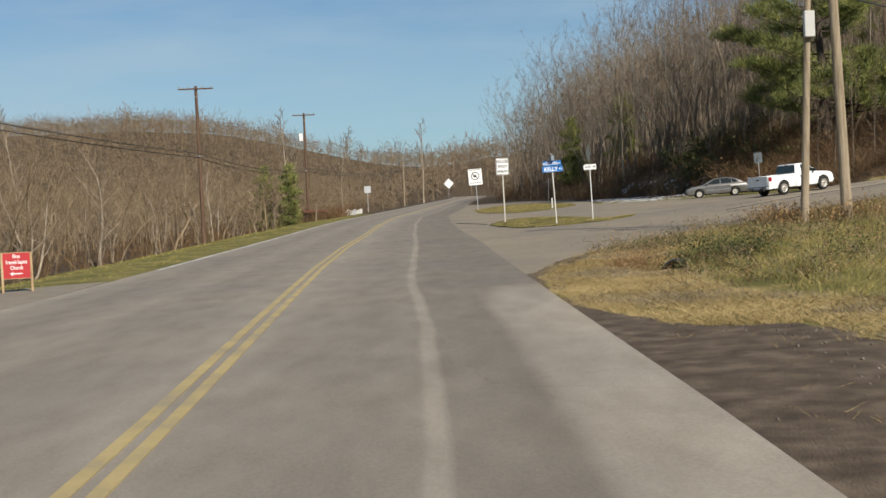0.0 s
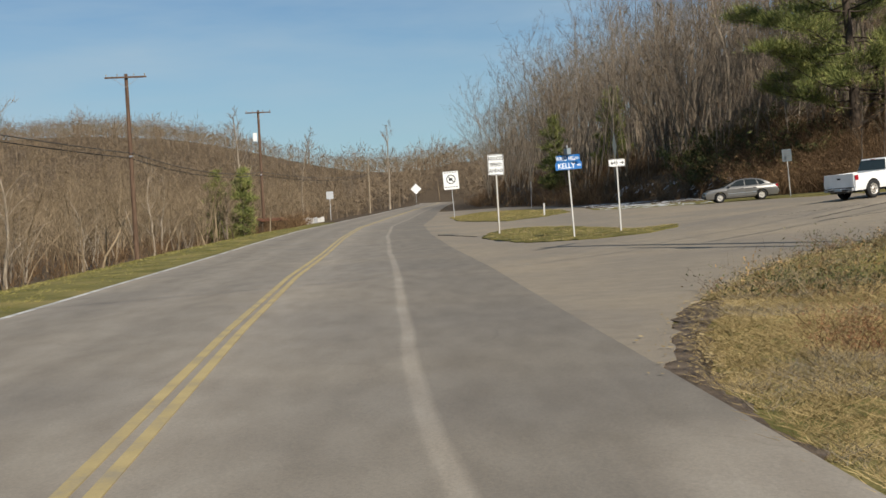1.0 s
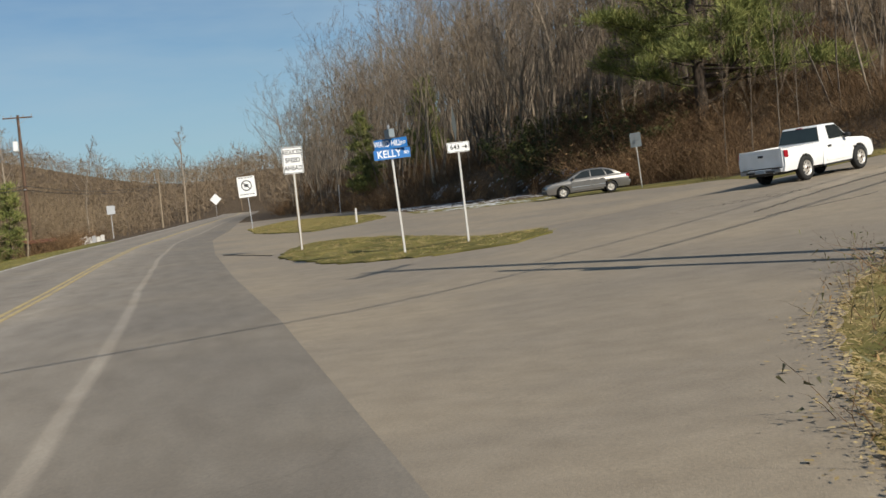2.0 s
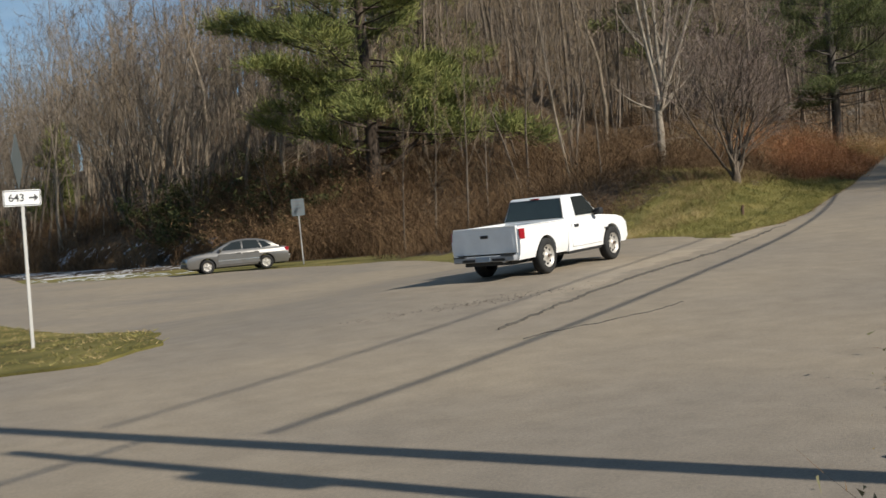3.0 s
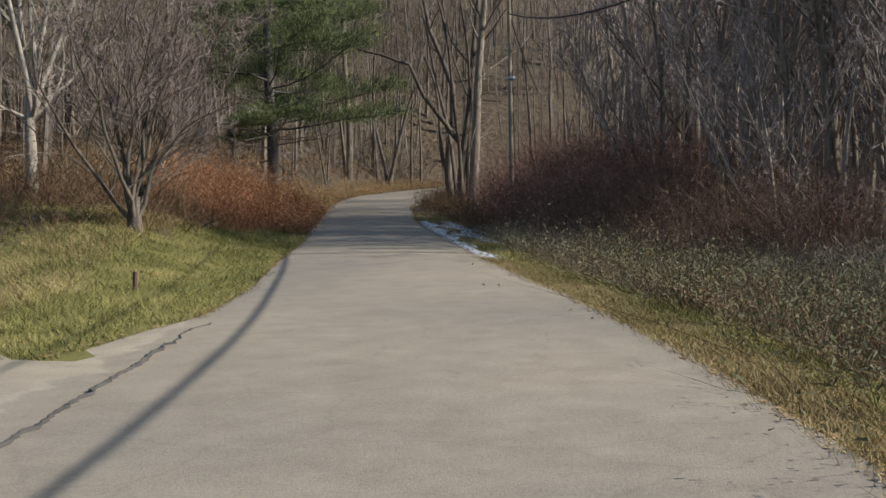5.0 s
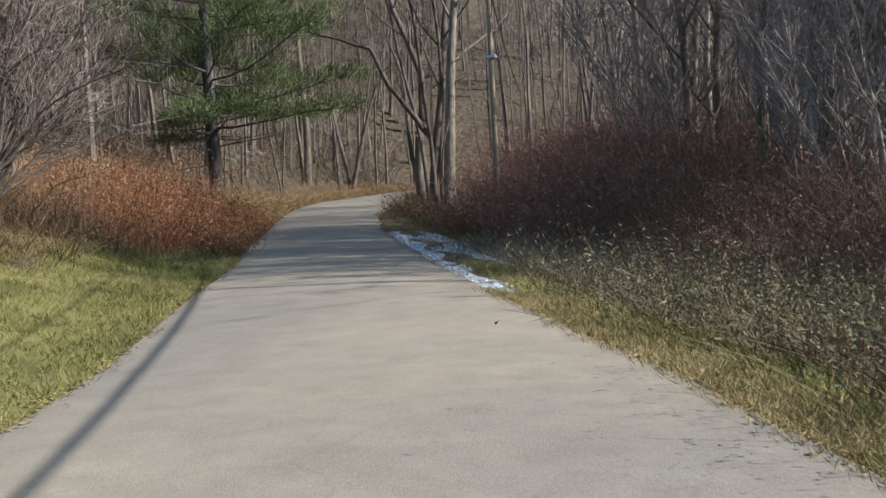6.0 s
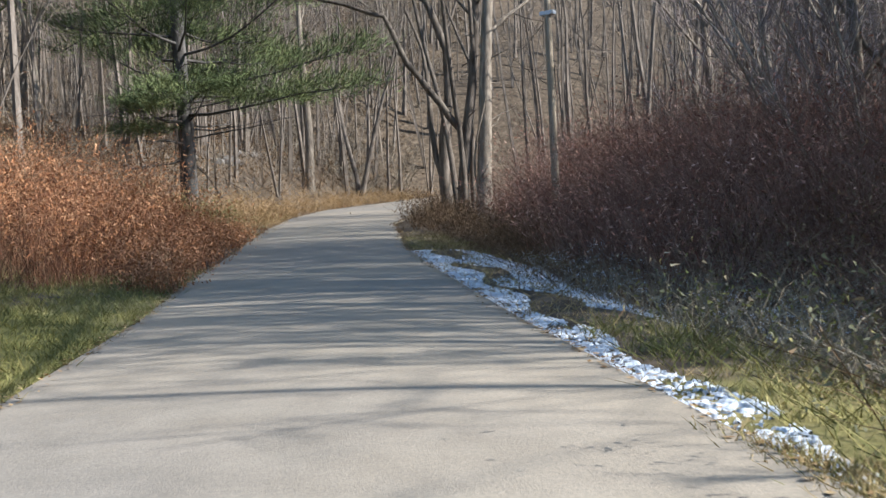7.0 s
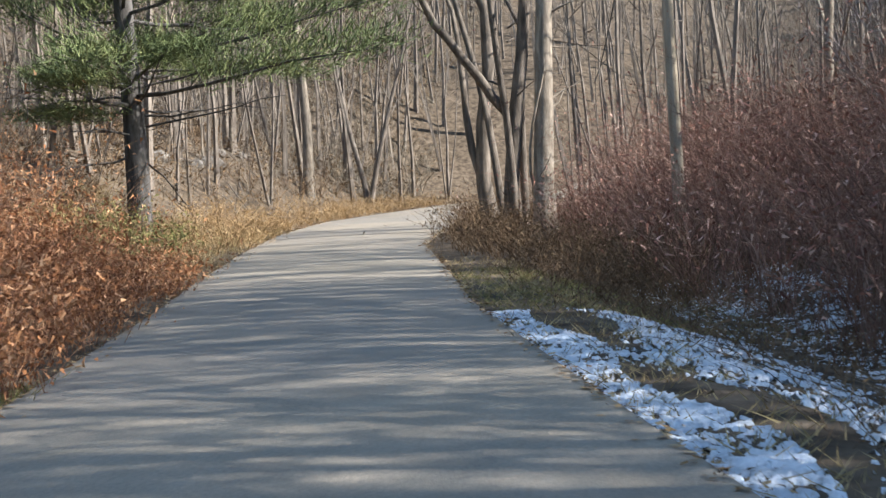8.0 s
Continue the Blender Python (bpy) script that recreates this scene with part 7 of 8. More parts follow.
pl = scatter(r60, 560, 45, 85, 70, 108, wine)
h_wine = 1.6 + 2.0 * np.clip((-poly_distance(pl[:, 0], pl[:, 1], LANE_R) - 3.0) / 3.5, 0, 1)
brush("bramble_thicket", pl, h_wine * r60.uniform(0.8, 1.1, len(pl)), stem_wine, "tall dark wine-red bramble thicket beside the lane", 66, 34, 0.010, 30000, 0.4, 0.036, leafy=material("wine_leaves", ((0.12, 0.04, 0.026), (0.33, 0.14, 0.085), (0.58, 0.38, 0.28)), 1.0, 0.7, 0, 0, 20, 0.3, 4, 0.28, 0.5, (1, 1, 1), True))
pl = scatter(r60, 260, 56, 85, 84, 110, lambda x, y: (lane_side(x, y)[1] > 0.5 + 0.35 * np.clip(66 - lane_side(x, y)[2], 0, 6)) & (lane_side(x, y)[1] < 4.5) & (lane_side(x, y)[2] > 60))
brush("dark_brush", pl, r60.uniform(0.5, 1.35, len(pl)), stem_brown, "dark low brush where the lane bends", 67, 24, 0.012, 9000, 0.6, 0.035, leafy=leaf_dull)
pl = scatter(r60, 900, 48, 66, 78, 98, lambda x, y: (lane_side(x, y)[1] > 0.1) & (lane_side(x, y)[1] < 3.4) & (lane_side(x, y)[2] > 55.5) & (lane_side(x, y)[2] < 62))
grass("moss_grass", pl, 0.07, grass_green, "short green moss and grass beside the snowy ditch", 107, 0.012, 0.9, 8)


pl = scatter(r60, 210, 36, 64, 62, 90, lambda x, y: (lane_side(x, y)[1] > 3.8 + 0.5 * np.sin(lane_side(x, y)[2])) & (lane_side(x, y)[1] < 9) & (lane_side(x, y)[2] > 35) & (lane_side(x, y)[2] < 50))
brush("vine_thicket", pl, (0.9 + 1.3 * np.clip((-poly_distance(pl[:, 0], pl[:, 1], LANE_R) - 3.5) / 3.0, 0, 1)) * r60.uniform(0.6, 1.15, len(pl)), stem_wine, "mound of dull red-brown vines and brambles behind the snowy ditch", 111, 34, 0.009, 22000, 0.5, 0.028, leafy=leaf_dull)


def rough_right(x, y):
    dl, dr, s = lane_side(x, y)
    return (dr > 1.1) & (dr < 9) & (s > 6) & (s < 40)


pl = scatter(r60, 760, 14, 62, 48, 90, rough_right)
dr_ = -poly_distance(pl[:, 0], pl[:, 1], LANE_R)
leaf_olive = material("faded_olive_leaves", ((0.085, 0.082, 0.045), (0.13, 0.124, 0.07), (0.19, 0.178, 0.105)), 1.0, 0.95, 0, 0, 20, 0.05, 4, 0.35, 0.2, (1, 1, 1), True)
brush("verge_weeds", pl, (0.3 + 0.45 * np.clip((dr_ - 1) / 3, 0, 1)) * r60.uniform(0.5, 1.3, len(pl)), stem_grey, "grey-brown dead weeds in the ditch", 68, 20, 0.01, 9000, 0.6, 0.03, leafy=leaf_dull)
pl = scatter(r60, 240, 20, 56, 50, 86, lambda x, y: (lane_side(x, y)[1] > 1.1) & (lane_side(x, y)[1] < 4.6) & (lane_side(x, y)[2] > 13) & (lane_side(x, y)[2] < 38) & (wavy(x, y, 1.6, 3) > -0.25))
brush("hedge_tangle", pl, r60.uniform(0.55, 1.2, len(pl)), stem_brown, "low tangle of half-evergreen vines and weeds beside the lane", 103, 26, 0.008, 42000, 0.75, 0.024, leafy=leaf_olive)
pl = scatter(r60, 420, 30, 70, 44, 84, lambda x, y: (lane_side(x, y)[1] > 7) & (lane_side(x, y)[1] < 20) & (lane_side(x, y)[2] > 22))
stem_mauve = material("mauve_stems", ((0.11, 0.08, 0.066), (0.23, 0.172, 0.142), (0.38, 0.3, 0.25)), 0.8, 0.9, 0, 0, 20, 0.15, 4, 0.28, 0.4, (1, 1, 1), True)
brush("scrub_brush", pl, r60.uniform(0.9, 2.4, len(pl)), stem_mauve, "thin brown scrub below the lane", 69, 14, 0.02, 5000, 0.5, 0.05, leafy=leaf_dull)


def corner_zone(x, y):
    return off_road(x, y, 0.1) & (x > main_x(y, 3) + 0.1) & ~inside(x, y, MUD) & (-poly_distance(x, y, LANE_R) > 0.02) & ~((np.abs(hollow(x, y)[1]) < 0.42) & (hollow(x, y)[0] > -2.2) & (hollow(x, y)[0] < 0.7))


pl = scatter(r60, 420, 4.4, 24, 20, 52, lambda x, y: corner_zone(x, y) & (wavy(x, y, 2.2, 5) + 0.5 * wavy(x, y, 0.8, 3) > -0.1) & (x > 4.6 + 0.5 * np.sin(y)))
half = r60.random(len(pl)) < 0.55
brush("corner_weeds", pl[half], r60.uniform(0.2, 0.6, half.sum()), stem_brown, "dark clumps of weeds on the waste corner", 70, 18, 0.01, 9000, 0.7, 0.03, leafy=leaf_olive)
brush("corner_weeds", pl[~half], r60.uniform(0.25, 0.7, (~half).sum()), stem_straw, "clumps of pale dead weeds on the waste corner", 104, 18, 0.01, 3000, 0.6, 0.03, leafy=leaf_tan)
pl = scatter(r60, 60, 10.5, 15, 40, 44.5, corner_zone)
brush("pole_weeds", pl, r60.uniform(0.4, 0.9, len(pl)), stem_brown, "brown weeds and vines round the poles' feet", 71, 18, 0.014, 800, 0.5, 0.05, leafy=leaf_tan)
pl = scatter(r60, 60, 24, 33, 112, 135, foot_zone(1, 12))
brush("evergreen_shrubs", pl, r60.uniform(1.2, 2.8, len(pl)), stem_brown, "dull green evergreen shrubs on the hillside", 72, 14, 0.02, 14000, 0.5, 0.12, leafy=laurel)
pl = scatter(r60, 55, 56, 68, 96.5, 106, lambda x, y: (lane_side(x, y)[0] > 1.6) & (lane_side(x, y)[0] < 5) & (lane_side(x, y)[2] > 61) & (lane_side(x, y)[2] < 71))
brush("evergreen_shrubs", pl, r60.uniform(0.6, 1.2, len(pl)), stem_brown, "yellow-green low shrubs on the bank", 73, 14, 0.012, 12000, 0.5, 0.04, leafy=grass_green)

# ---- grass ----
pl = np.concatenate([scatter(r60, 8500, 2, 24, 12, 58, corner_zone), scatter(r60, 4500, 2, 16, 12, 40, lambda x, y: corner_zone(x, y) & (np.abs(poly_distance(x, y, MUD[4:16])) < 2.8))])
near = (np.abs(poly_distance(pl[:, 0], pl[:, 1], MUD[4:16])) < 3.0 + 0.7 * wavy(pl[:, 0], pl[:, 1], 1.5, 2)) | (pl[:, 0] - main_x(pl[:, 1], 3) < 2.2)
rim_ = np.abs(poly_distance(pl[:, 0], pl[:, 1], YARD[9:])) < 2.2
dry = near | rim_ | (r60.random(len(pl)) < 0.25)
grass("dry_grass", pl[dry], 0.1, grass_dry, "flattened straw-coloured dead grass on the corner", 81, 0.008, 1.4, 18)
tuft = dry & (wavy(pl[:, 0], pl[:, 1], 0.9, 6) + 0.6 * wavy(pl[:, 0], pl[:, 1], 0.35, 7) > 0.25)
grass("dead_grass", pl[tuft], 0.14, stem_grey, "grey-brown withered grass among the straw on the corner", 115, 0.008, 1.1, 8)
mat_ = (~dry) & (wavy(pl[:, 0], pl[:, 1], 1.1, 4) > 0.1)
grass("dead_grass", pl[mat_], 0.2, grass_dry, "pale straw blades among the olive grass on the corner", 116, 0.01, 1.0, 6)
grass("green_grass", pl[~dry], 0.26, grass_green, "rough olive winter grass on the corner", 82, 0.012, 0.6, 9)


def left_verge(x, y):
    dl, dr, s = lane_side(x, y)
    return off_road(x, y, 0.02) & (dl > -0.03) & (dl < 8) & (s > 8) & (s < 52)


pl = scatter(r60, 9000, 21, 52, 66, 96, left_verge)
grass("verge_grass", pl, 0.14, grass_green, "short olive winter grass on the lane's verge", 83, 0.014, 0.7, 8)
pl = scatter(r60, 2600, 21, 50, 66, 94, lambda x, y: left_verge(x, y) & (lane_side(x, y)[0] > 3.2) & (lane_side(x, y)[0] < 5.5))
half = r60.random(len(pl)) < 0.5
grass("tall_grass", pl[half], 0.24, grass_dry, "taller straw grass behind the mown verge", 84, 0.011, 0.8, 10)
grass("tall_grass", pl[~half], 0.22, grass_green, "rough olive grass behind the mown verge", 89, 0.011, 0.8, 10)


pl = scatter(r60, 2200, 33, 46, 53, 66, lambda x, y: inside(x, y, [(35, 61.5), (38.5, 64.8), (44, 64), (44, 54), (34, 56)]))
grass("meadow_grass", pl, 0.13, grass_green, "yellow-green meadow grass beyond the ditch", 90, 0.016, 0.9, 7)


pl = scatter(r60, 2000, 13, 60, 44, 84, lambda x, y: (-poly_distance(x, y, LANE_R) > 0.4) & (-poly_distance(x, y, LANE_R) < 1.9) & (lane_side(x, y)[2] > -4) & (lane_side(x, y)[2] < 42) & off_road(x, y, 0.3))
grass("rough_grass", pl, 0.2, grass_green, "rough olive grass between the ditch weeds", 100, 0.013, 0.8, 6)


def right_verge(x, y):
    s, dr = lane_side(x, y)[2], -poly_distance(x, y, LANE_R)
    return (dr > -0.06) & (dr < 1.5) & (s > 2) & (s < 37 - 3 * dr)


pl = scatter(r60, 6200, 13, 62, 49, 96, lambda x, y: right_verge(x, y) & (-poly_distance(x, y, LANE_R) < 0.7))
grass("verge_grass", pl, 0.13, grass_dry, "straw and olive grass along the lane's edge", 85, 0.013, 0.7, 8)
pl = scatter(r60, 2600, 28, 62, 60, 96, lambda x, y: right_verge(x, y))
grass("verge_grass", pl, 0.12, grass_green, "green grass tufts along the lane's edge", 86, 0.013, 0.7, 8)
pl = scatter(r60, 4200, 2.6, 13, 59, 156, lambda x, y: inside(x, y, ISLAND) | inside(x, y, ISLAND_FAR))
mown = r60.random(len(pl)) < 0.45
for some, mat_, label_ in ((mown, grass_dry, "short yellowed grass on the traffic islands"), (~mown, grass_green, "short olive grass on the traffic islands")):
    grass("island_grass", pl[some], 0.08, mat_, label_, 87 + len(label_), 0.014, 1.1, 9).location.z = 0.07
pl = scatter(r60, 4500, -26, -8, 30, 130, lambda x, y: (main_x(y, 1) - x > 0.5) & (main_x(y, 1) - x < 14))
grass("verge_grass", pl, 0.09, grass_green, "olive winter grass on the verge of the main road", 88, 0.018, 0.9, 9)

# ---- snow, stones and small things ----
snow_mat = material("old_snow", ((0.4, 0.41, 0.42), (0.72, 0.73, 0.74)), 6, 0.7, 0, 0.6, 40, 0.3)


def snow(x0, x1, y0, y1, cell, ok, amount, label, seed):
    """Lacy remains of snow: a fine sheet kept only where it has not melted, thin at its ragged rims."""
    gx, gy = np.meshgrid(np.arange(x0, x1, cell), np.arange(y0, y1, cell))
    rng = np.random.default_rng(seed)
    sx, sy = gx + rng.normal(size=gx.shape) * cell * 0.3, gy + rng.normal(size=gy.shape) * cell * 0.3
    inside_ = ok(sx, sy)
    depth = np.full(gx.shape, -1.0)
    for i, j in zip(*np.nonzero(inside_)):
        x, y = sx[i, j] / cell, sy[i, j] / cell
        depth[i, j] = amount + 0.45 * noise.noise((x * 0.05, y * 0.05, seed)) + 0.4 * noise.noise((x * 0.2, y * 0.2, seed + 9)) + 0.95 * noise.noise((x * 0.55, y * 0.55, seed + 4))
    z = land(sx, sy) - 0.03 + 0.042 * np.clip(depth * 3.0, -1, 1) + 0.015 * np.clip(depth, 0, 1)
    w = gx.shape[1]
    v = np.stack([sx, sy, z], 2).reshape(-1, 3)
    i = (np.arange(gx.shape[0] - 1)[:, None] * w + np.arange(w - 1)[None]).ravel()
    q = np.stack([i, i + 1, i + w + 1, i + w], 1)
    q = q[(depth.ravel()[q] > -0.1).sum(1) >= 3]
    s_ = Soup()
    used, q2 = np.unique(q, return_inverse=True)
    q2 = q2.reshape(-1, 4)
    s_.add(v[used], np.concatenate([q2[:, [0, 1, 2]], q2[:, [0, 2, 3]]]))
    return tagged(new("snow_patch", s_.mesh("snow_patch", snow_mat, True)), label, "snow", kind="stuff")


def snow_strip(x, y):
    dl, dr, s = lane_side(x, y)
    return (dr > 0.02) & (dr < 0.42 + 0.12 * np.sin(s * 1.7) + 0.06 * step(44, 50, s)) & (s > 35.5) & (s < 55.5)


def snow_ditch(x, y):
    dl, dr, s = lane_side(x, y)
    return (dr > 0.75 + 0.3 * np.sin(s * 1.3)) & (dr < 4.6 + 0.8 * step(56, 60, s)) & (s > 44) & (s < 63) & ((s < 55.5) | (dr > 2.6))


snow(36, 62, 68, 95, 0.026, snow_strip, 0.26, "broken strip of old white snow along the lane's edge", 91)
snow(44, 66, 70, 94, 0.027, snow_ditch, 0.03, "lacy patches of old snow in the shaded ditch", 92)
snow(12, 31, 100, 142, 0.16, lambda x, y: off_road(x, y, 0.5) & (poly_distance(x, y, FOOT) < 2.5) & (x > 13.8) & (y > 103 + np.maximum(0, x - 20) * 1.6), -0.06, "streaks of old snow in the shade under the hill", 93)
pl = scatter(r60, 420, 44, 70, 70, 96, lambda x, y: (lane_side(x, y)[1] > 1.0) & (lane_side(x, y)[1] < 6) & (lane_side(x, y)[2] > 44) & (lane_side(x, y)[2] < 64))
brush("ditch_weeds", pl, r60.uniform(0.2, 0.6, len(pl)), stem_brown, "flattened brown weeds in the snowy ditch", 76, 14, 0.007, 7000, 0.8, 0.02, leafy=leaf_dull)

pl = scatter(r60, 700, 38, 62, 70, 96, lambda x, y: (lane_side(x, y)[1] > 0.02) & (lane_side(x, y)[1] < 1.3) & (lane_side(x, y)[2] > 38) & (lane_side(x, y)[2] < 64))
grass("verge_grass", pl, 0.12, grass_dry, "sparse straw grass poking through the snow", 94, 0.01, 1.0, 5)
pl = scatter(r60, 160, -16, -11.5, 140, 172, lambda x, y: (main_x(y, 1) - x > 2.5))
brush("verge_brush", pl, r60.uniform(0.8, 2.0, len(pl)), stem_brown, "brown brush in front of the shed", 95, 14, 0.03, 0, 0.5)

stone = material("grey_stone", ((0.06, 0.05, 0.04), (0.16, 0.138, 0.112), (0.3, 0.265, 0.22)), 3, 0.85, 0, 0.6, 25, 0.2, 6, 0.28, 0.3)


def boulder(at, size, seed, label, mat=stone):
    bm = bmesh.new()
    bmesh.ops.create_icosphere(bm, subdivisions=2, radius=1)
    rng = np.random.default_rng(seed)
    sx, sy, sz = size * rng.uniform(0.8, 1.3), size * rng.uniform(0.7, 1.1), size * rng.uniform(0.5, 0.8)
    for v in bm.verts:
        q = 1 + 0.22 * noise.noise(v.co * 1.7 + Vector((seed, 0, 0)))
        v.co = Vector((v.co.x * sx, v.co.y * sy, v.co.z * sz)) * q
    ob = part("boulder", bm, mat, None)
    ob.location = at
    return tagged(ob, label, "boulder")


pale_stone = material("pale_stone", ((0.3, 0.29, 0.27), (0.5, 0.49, 0.46), (0.68, 0.67, 0.64)), 5, 0.85, 0, 0.6, 25, 0.2)
boulder(spot(6.95, 30.75, 0.12), 0.17, 1, "pale stone lying in the corner weeds", pale_stone)
for k, (x, y, q) in enumerate(((80.6, 120.8, 0.8), (79.2, 120.2, 0.5), (83.5, 123.5, 0.6), (90, 124.6, 0.5), (76.5, 119.6, 0.7), (73, 117.5, 0.5), (92.5, 126.2, 0.4), (86.2, 124.8, 0.45))):
    boulder(spot(x, y, q * 0.02), q * 0.8, 10 + k, "grey boulder on the leaf-strewn bank")
# loose stones on the muddy shoulder
s_ = Soup()
for x, y in scatter(r60, 2200, 1.8, 9, 6, 33, lambda x, y: inside(x, y, MUD) & (x > 2.2 + 2.4 * r60.random(len(x)))):
    q = 0.006 + 0.02 * r60.random() ** 3
    v = np.array([(1, 0, 0), (-0.5, 0.8, 0), (-0.5, -0.9, 0.1), (0.1, 0.05, 0.9), (0, 0, -0.4)]) * q * r60.uniform(0.7, 1.3, (5, 3)) + [x, y, z_at(x, y) + 0.025]
    s_.add(v, np.array([(0, 1, 3), (1, 2, 3), (2, 0, 3), (1, 0, 4), (2, 1, 4), (0, 2, 4)]))
pl = scatter(r60, 90, 2.6, 9, 6, 16, lambda x, y: inside(x, y, MUD))
grass("straw_tufts", pl, 0.11, grass_dry, "thin straw tufts in the muddy gravel", 105, 0.007, 1.3, 16)
tagged(new("loose_gravel", s_.mesh("loose_gravel", stone)), "loose grey stones on the muddy shoulder", "gravel", kind="stuff")

# loose gravel on the crumbling part of the yard
s_ = Soup()
for x, y in np.c_[r60.normal(13.8, 1.1, 420), r60.normal(59.75, 0.2, 420)].tolist():
    q = 0.005 + 0.009 * r60.random() ** 2
    v = np.array([(1, 0, 0), (-0.5, 0.8, 0), (-0.5, -0.9, 0.1), (0.1, 0.05, 0.9), (0, 0, -0.4)]) * q * r60.uniform(0.7, 1.3, (5, 3)) + [x, y, z_at(x, y) + 0.033]
    s_.add(v, np.array([(0, 1, 3), (1, 2, 3), (2, 0, 3), (1, 0, 4), (2, 1, 4), (0, 2, 4)]))
tagged(new("loose_gravel", s_.mesh("loose_gravel", stone)), "crumbs of grey gravel on the worn yard", "gravel", kind="stuff")

# dead leaves and grit blown along the edges of the lane and yard
def edge_leaves(name, line_, count, reach, y0, y1, mat, label, seed):
    rng = np.random.default_rng(seed)
    p = np.array(line_, float)
    cut = np.r_[0, np.cumsum(np.hypot(*np.diff(p, axis=0).T))]
    t = rng.uniform(0, cut[-1], count)
    x, y = np.interp(t, cut, p[:, 0]), np.interp(t, cut, p[:, 1])
    a, r = rng.uniform(0, 6.283, count), np.abs(rng.normal(size=count)) * reach
    x, y = x + np.cos(a) * r, y + np.sin(a) * r
    ok = (y > y0) & (y < y1)
    x, y = x[ok], y[ok]
    c = np.c_[x, y, land(x, y) + 0.055]
    soup = Soup()
    tip = c + np.c_[rng.normal(size=(len(x), 2)) * 0.035, rng.uniform(-0.004, 0.018, len(x))]
    side = np.c_[-(tip - c)[:, 1], (tip - c)[:, 0], np.zeros(len(x))] * 0.35
    mid = (c + tip) / 2
    v = np.stack([c, mid + side, tip, mid - side], 1).reshape(-1, 3)
    o = np.arange(len(x))[:, None] * 4
    soup.add(v, np.concatenate([o + [0, 1, 2], o + [0, 2, 3]]))
    return tagged(new(name, soup.mesh(name, mat)), label, "dead leaves", kind="stuff")


edge_leaves("leaf_scatter", LANE_R[1:11], 3500, 0.09, 50, 110, leaf_tan, "brown leaves and grit along the lane's edge", 96)
edge_leaves("leaf_scatter", LANE_L[1:12], 3500, 0.1, 60, 115, leaf_tan, "brown leaves and grit along the lane's edge", 97)
edge_leaves("leaf_scatter", [(23.8, 67.6), (24.4, 76), (25.1, 84), (24.9, 91), (23.2, 95.6), (18.6, 100.6)], 1500, 0.3, 60, 110, leaf_dull, "brown leaves along the yard's edge", 98)
edge_leaves("straw_scatter", CORNER[1:9], 3500, 0.25, 14, 52, grass_dry, "loose straw and grit along the corner's edge", 99)

# the dark wet mouth of a drain pipe at the back of the hollow, and the water in front of it
bm = bmesh.new()
rings = []
for depth, r in ((0.0, 0.3), (0.0, 0.33), (0.12, 0.345), (0.4, 0.34), (0.4, 0.3), (1.6, 0.29), (0.0, 0.3)):
    rings.append([bm.verts.new((r * math.cos(k * 0.3142), depth, r * math.sin(k * 0.3142))) for k in range(20)])
for a, b in ((0, 1), (1, 2), (2, 3)):
    for k in range(20):
        bm.faces.new((rings[a][k], rings[a][(k + 1) % 20], rings[b][(k + 1) % 20], rings[b][k]))
for k in range(20):
    bm.faces.new((rings[6][k], rings[5][k], rings[5][(k + 1) % 20], rings[6][(k + 1) % 20]))
bm.faces.new(rings[5])
bmesh.ops.remove_doubles(bm, verts=bm.verts, dist=0.001)
drain = part("drain_pipe", bm, material("wet_dark_steel", ((0.012, 0.016, 0.022), (0.04, 0.05, 0.065), (0.09, 0.1, 0.12)), 5, 0.35, 0.3, 0.6, 30, 0.4), None)
drain.matrix_basis = pose(5.4, 29.98, z_at(5.35, 29.8) + 0.24, 0, 0, -16.7)
tagged(drain, "dark wet mouth of a drain pipe in the weeds", "pipe")
bm = bmesh.new()
ring = [bm.verts.new((0.42 * math.cos(k * 0.3927) * (1 + 0.12 * math.sin(k * 2.1)), 0.6 * math.sin(k * 0.3927), 0)) for k in range(16)]
bm.faces.new(ring)
pool = part("puddle", bm, plain("dark_water", (0.01, 0.014, 0.018), 0.06), None)
pool.location = spot(5.25, 29.5, 0.06)
tagged(pool, "dark standing water in a weedy hollow", "puddle", kind="structure")
pl = scatter(r60, 34, 3.4, 8, 26.5, 32.5, lambda x, y: (hollow(x, y)[1] > 0.4) & (hollow(x, y)[1] < 1.9) & (hollow(x, y)[0] > -1.8) & (hollow(x, y)[0] < 1.2))
brush("hollow_weeds", pl, r60.uniform(0.25, 0.5, len(pl)), stem_brown, "dark green leafy weeds beside the wet hollow", 102, 22, 0.01, 3600, 0.6, 0.035, leafy=laurel)
pl = scatter(r60, 22, 3, 7, 26, 32, lambda x, y: (hollow(x, y)[1] < -0.4) & (hollow(x, y)[1] > -1.2) & (hollow(x, y)[0] > -1.6) & (hollow(x, y)[0] < 0.8))
brush("hollow_weeds", pl, r60.uniform(0.2, 0.45, len(pl)), stem_brown, "red-brown dead weeds beside the wet hollow", 113, 22, 0.008, 1800, 0.6, 0.016, leafy=stem_rust)
pl = scatter(r60, 90, 5, 16, 20, 46, lambda x, y: corner_zone(x, y) & (wavy(x, y, 1.7, 8) > 0.1) & ~((np.abs(x - 6.6) < 0.8) & (y > 26) & (y < 31.5)))
brush("corner_weeds", pl, r60.uniform(0.15, 0.4, len(pl)), stem_brown, "low dark green weeds in the corner grass", 114, 20, 0.009, 7000, 0.8, 0.03, leafy=laurel)

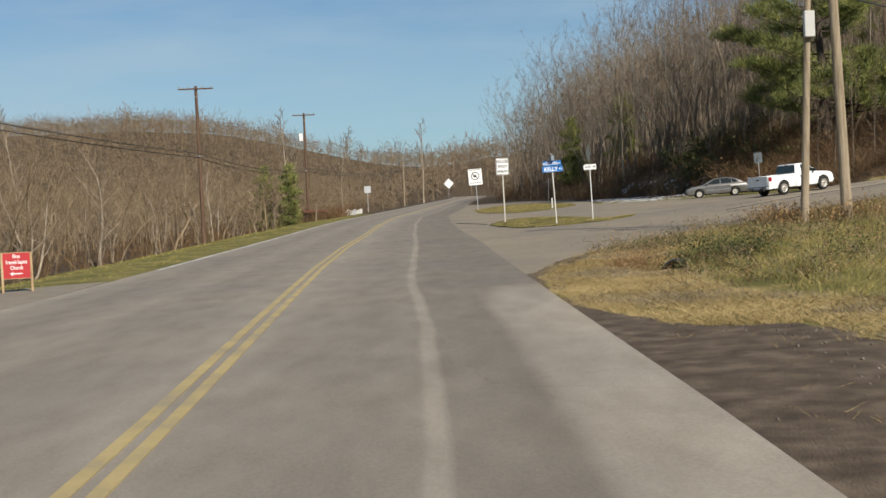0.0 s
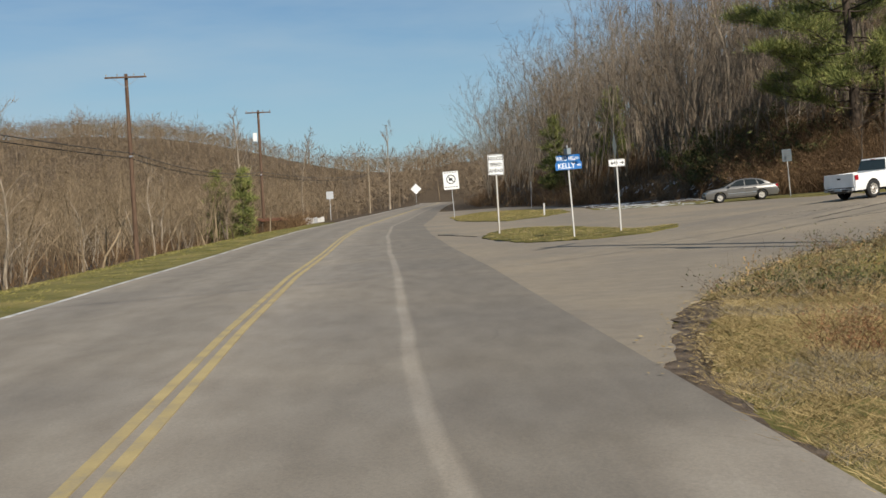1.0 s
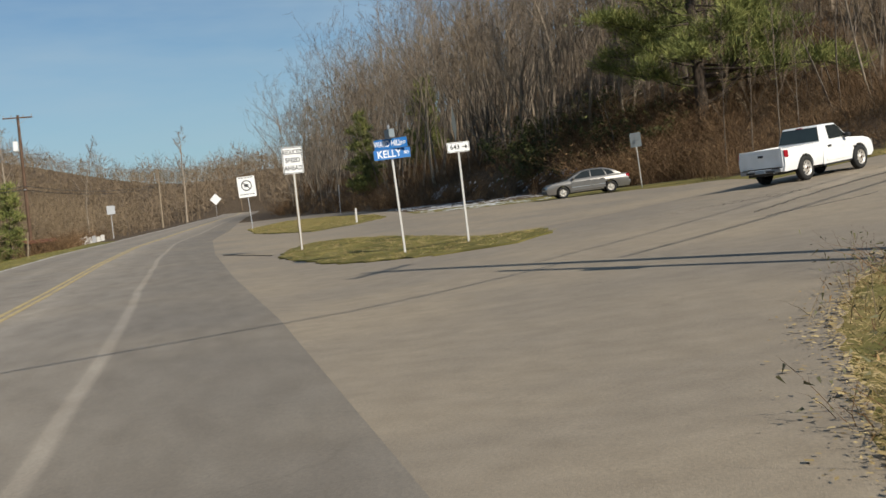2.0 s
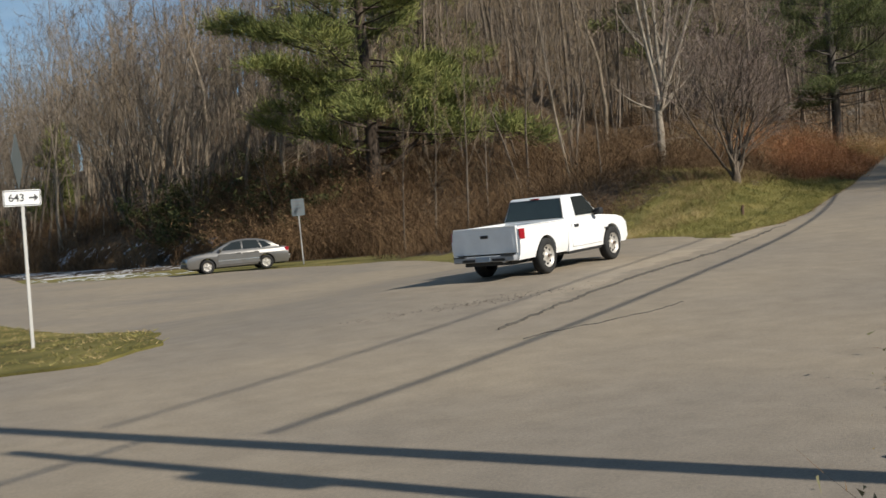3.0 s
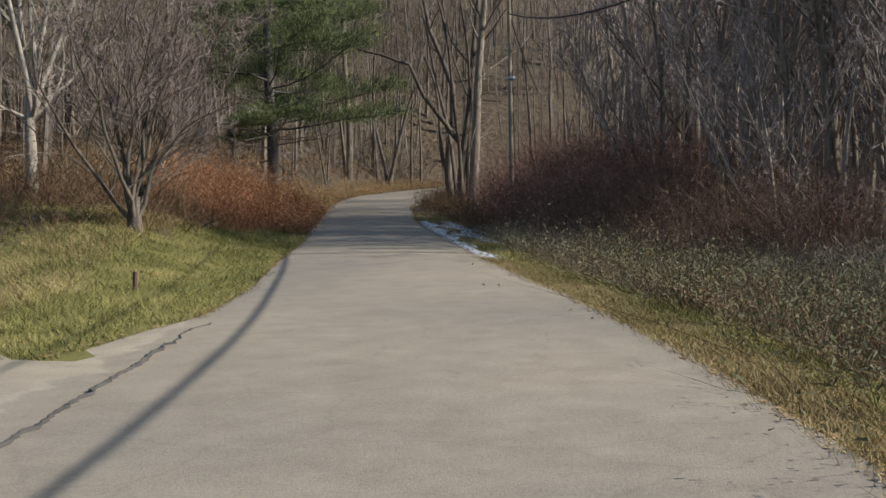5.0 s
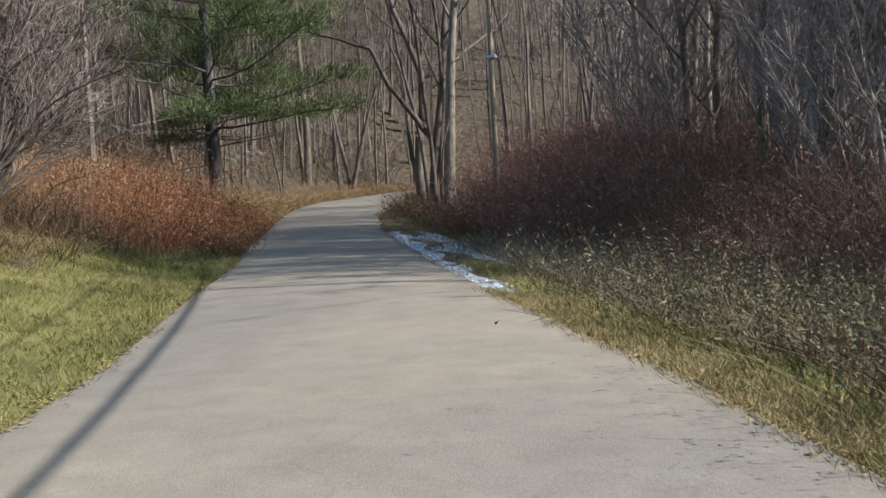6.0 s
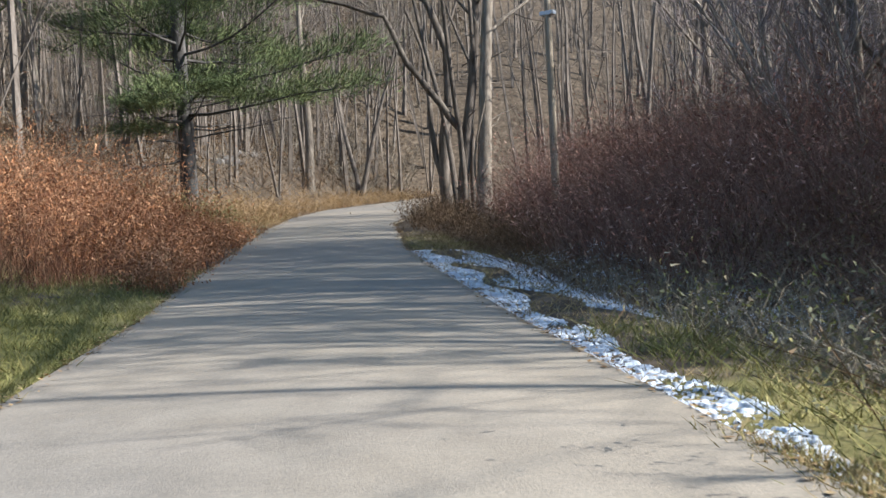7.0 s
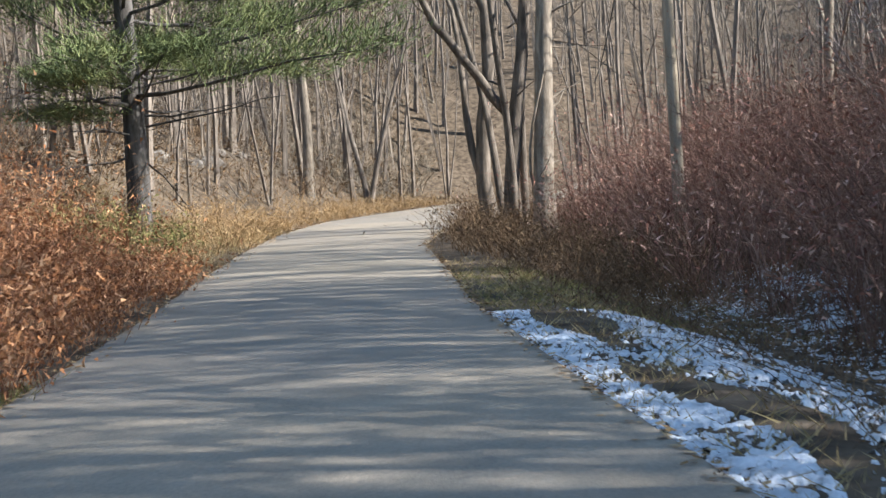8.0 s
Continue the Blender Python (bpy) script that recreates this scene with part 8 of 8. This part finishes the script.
# fallen branches on the hillside
s_ = Soup()
for x, y in scatter(r60, 110, 60, 105, 105, 145, lambda x, y: (poly_distance(x, y, FOOT) > 0.5) & (poly_distance(x, y, FOOT) < 20)):
    a, ln = r60.uniform(0, 6.28), r60.uniform(1, 4)
    p = np.array([[x + math.cos(a) * t, y + math.sin(a) * t, z_at(x + math.cos(a) * t, y + math.sin(a) * t) + 0.12 + 0.1 * r60.random()] for t in np.linspace(0, ln, 4)])
    s_.tube(p, np.linspace(0.045, 0.012, 4), 5)
tagged(new("fallen_branches", s_.mesh("fallen_branches", bark_dark)), "grey fallen branches strewn over the bank", "dead wood", kind="stuff")


def shed(at, turn):
    top = new("shed")
    rust_roof = material("rusty_tin", ((0.16, 0.06, 0.03), (0.3, 0.13, 0.07)), 2, 0.7, 0.3, 0.3, 30)
    boards = material("dark_boards", ((0.05, 0.04, 0.03), (0.12, 0.1, 0.08)), 3, 0.9, 0, 0.4, 30)
    for x0, x1, y0, y1 in ((-2.2, 2.2, 1.4, 1.5), (-2.2, -2.1, -1.4, 1.4), (2.1, 2.2, -1.4, 1.4)):
        part("wall", box(x0, x1, y0, y1, -0.3, 2.0), boards, top)
    for x in (-2.1, 0, 2.1):
        part("post", box(x - 0.07, x + 0.07, -1.5, -1.36, -0.3, 2.1), boards, top)
    bm = bmesh.new()
    for k in range(24):
        a = -2.5 + k * 0.21
        box(a, a + 0.12, -1.9, 1.9, 0, 0.05, 0, bm)
        box(a + 0.12, a + 0.21, -1.9, 1.9, -0.02, 0.02, 0, bm)
    bmesh.ops.transform(bm, matrix=pose(0, 0, 2.25, 7, 0, 0), verts=bm.verts)
    part("roof", bm, rust_roof, top, "rusty brown tin roof")
    top.matrix_basis = pose(*at, 0, 0, turn)
    return tagged(top, "open wooden shed with a rusty tin roof in the trees", "shed")


shed(spot(-15.2, 152), 20).scale = (0.62, 0.62, 0.62)
top = new("white_fence")
for k in range(6):
    part("panel", box(k * 0.75, k * 0.75 + 0.7, -0.03, 0.03, 0.0, 1.3 + 0.2 * (k % 2), 0.01), post_white if k % 3 else steel, top)
part("rail", box(0, 4.5, 0.03, 0.08, 0.7, 0.8), steel, top)
top.matrix_basis = pose(*spot(-12.6, 160), 0, 0, 30) @ Matrix.Diagonal((0.6, 0.6, 0.6, 1))
tagged(top, "broken row of pale upright panels beside the shed", "fence")
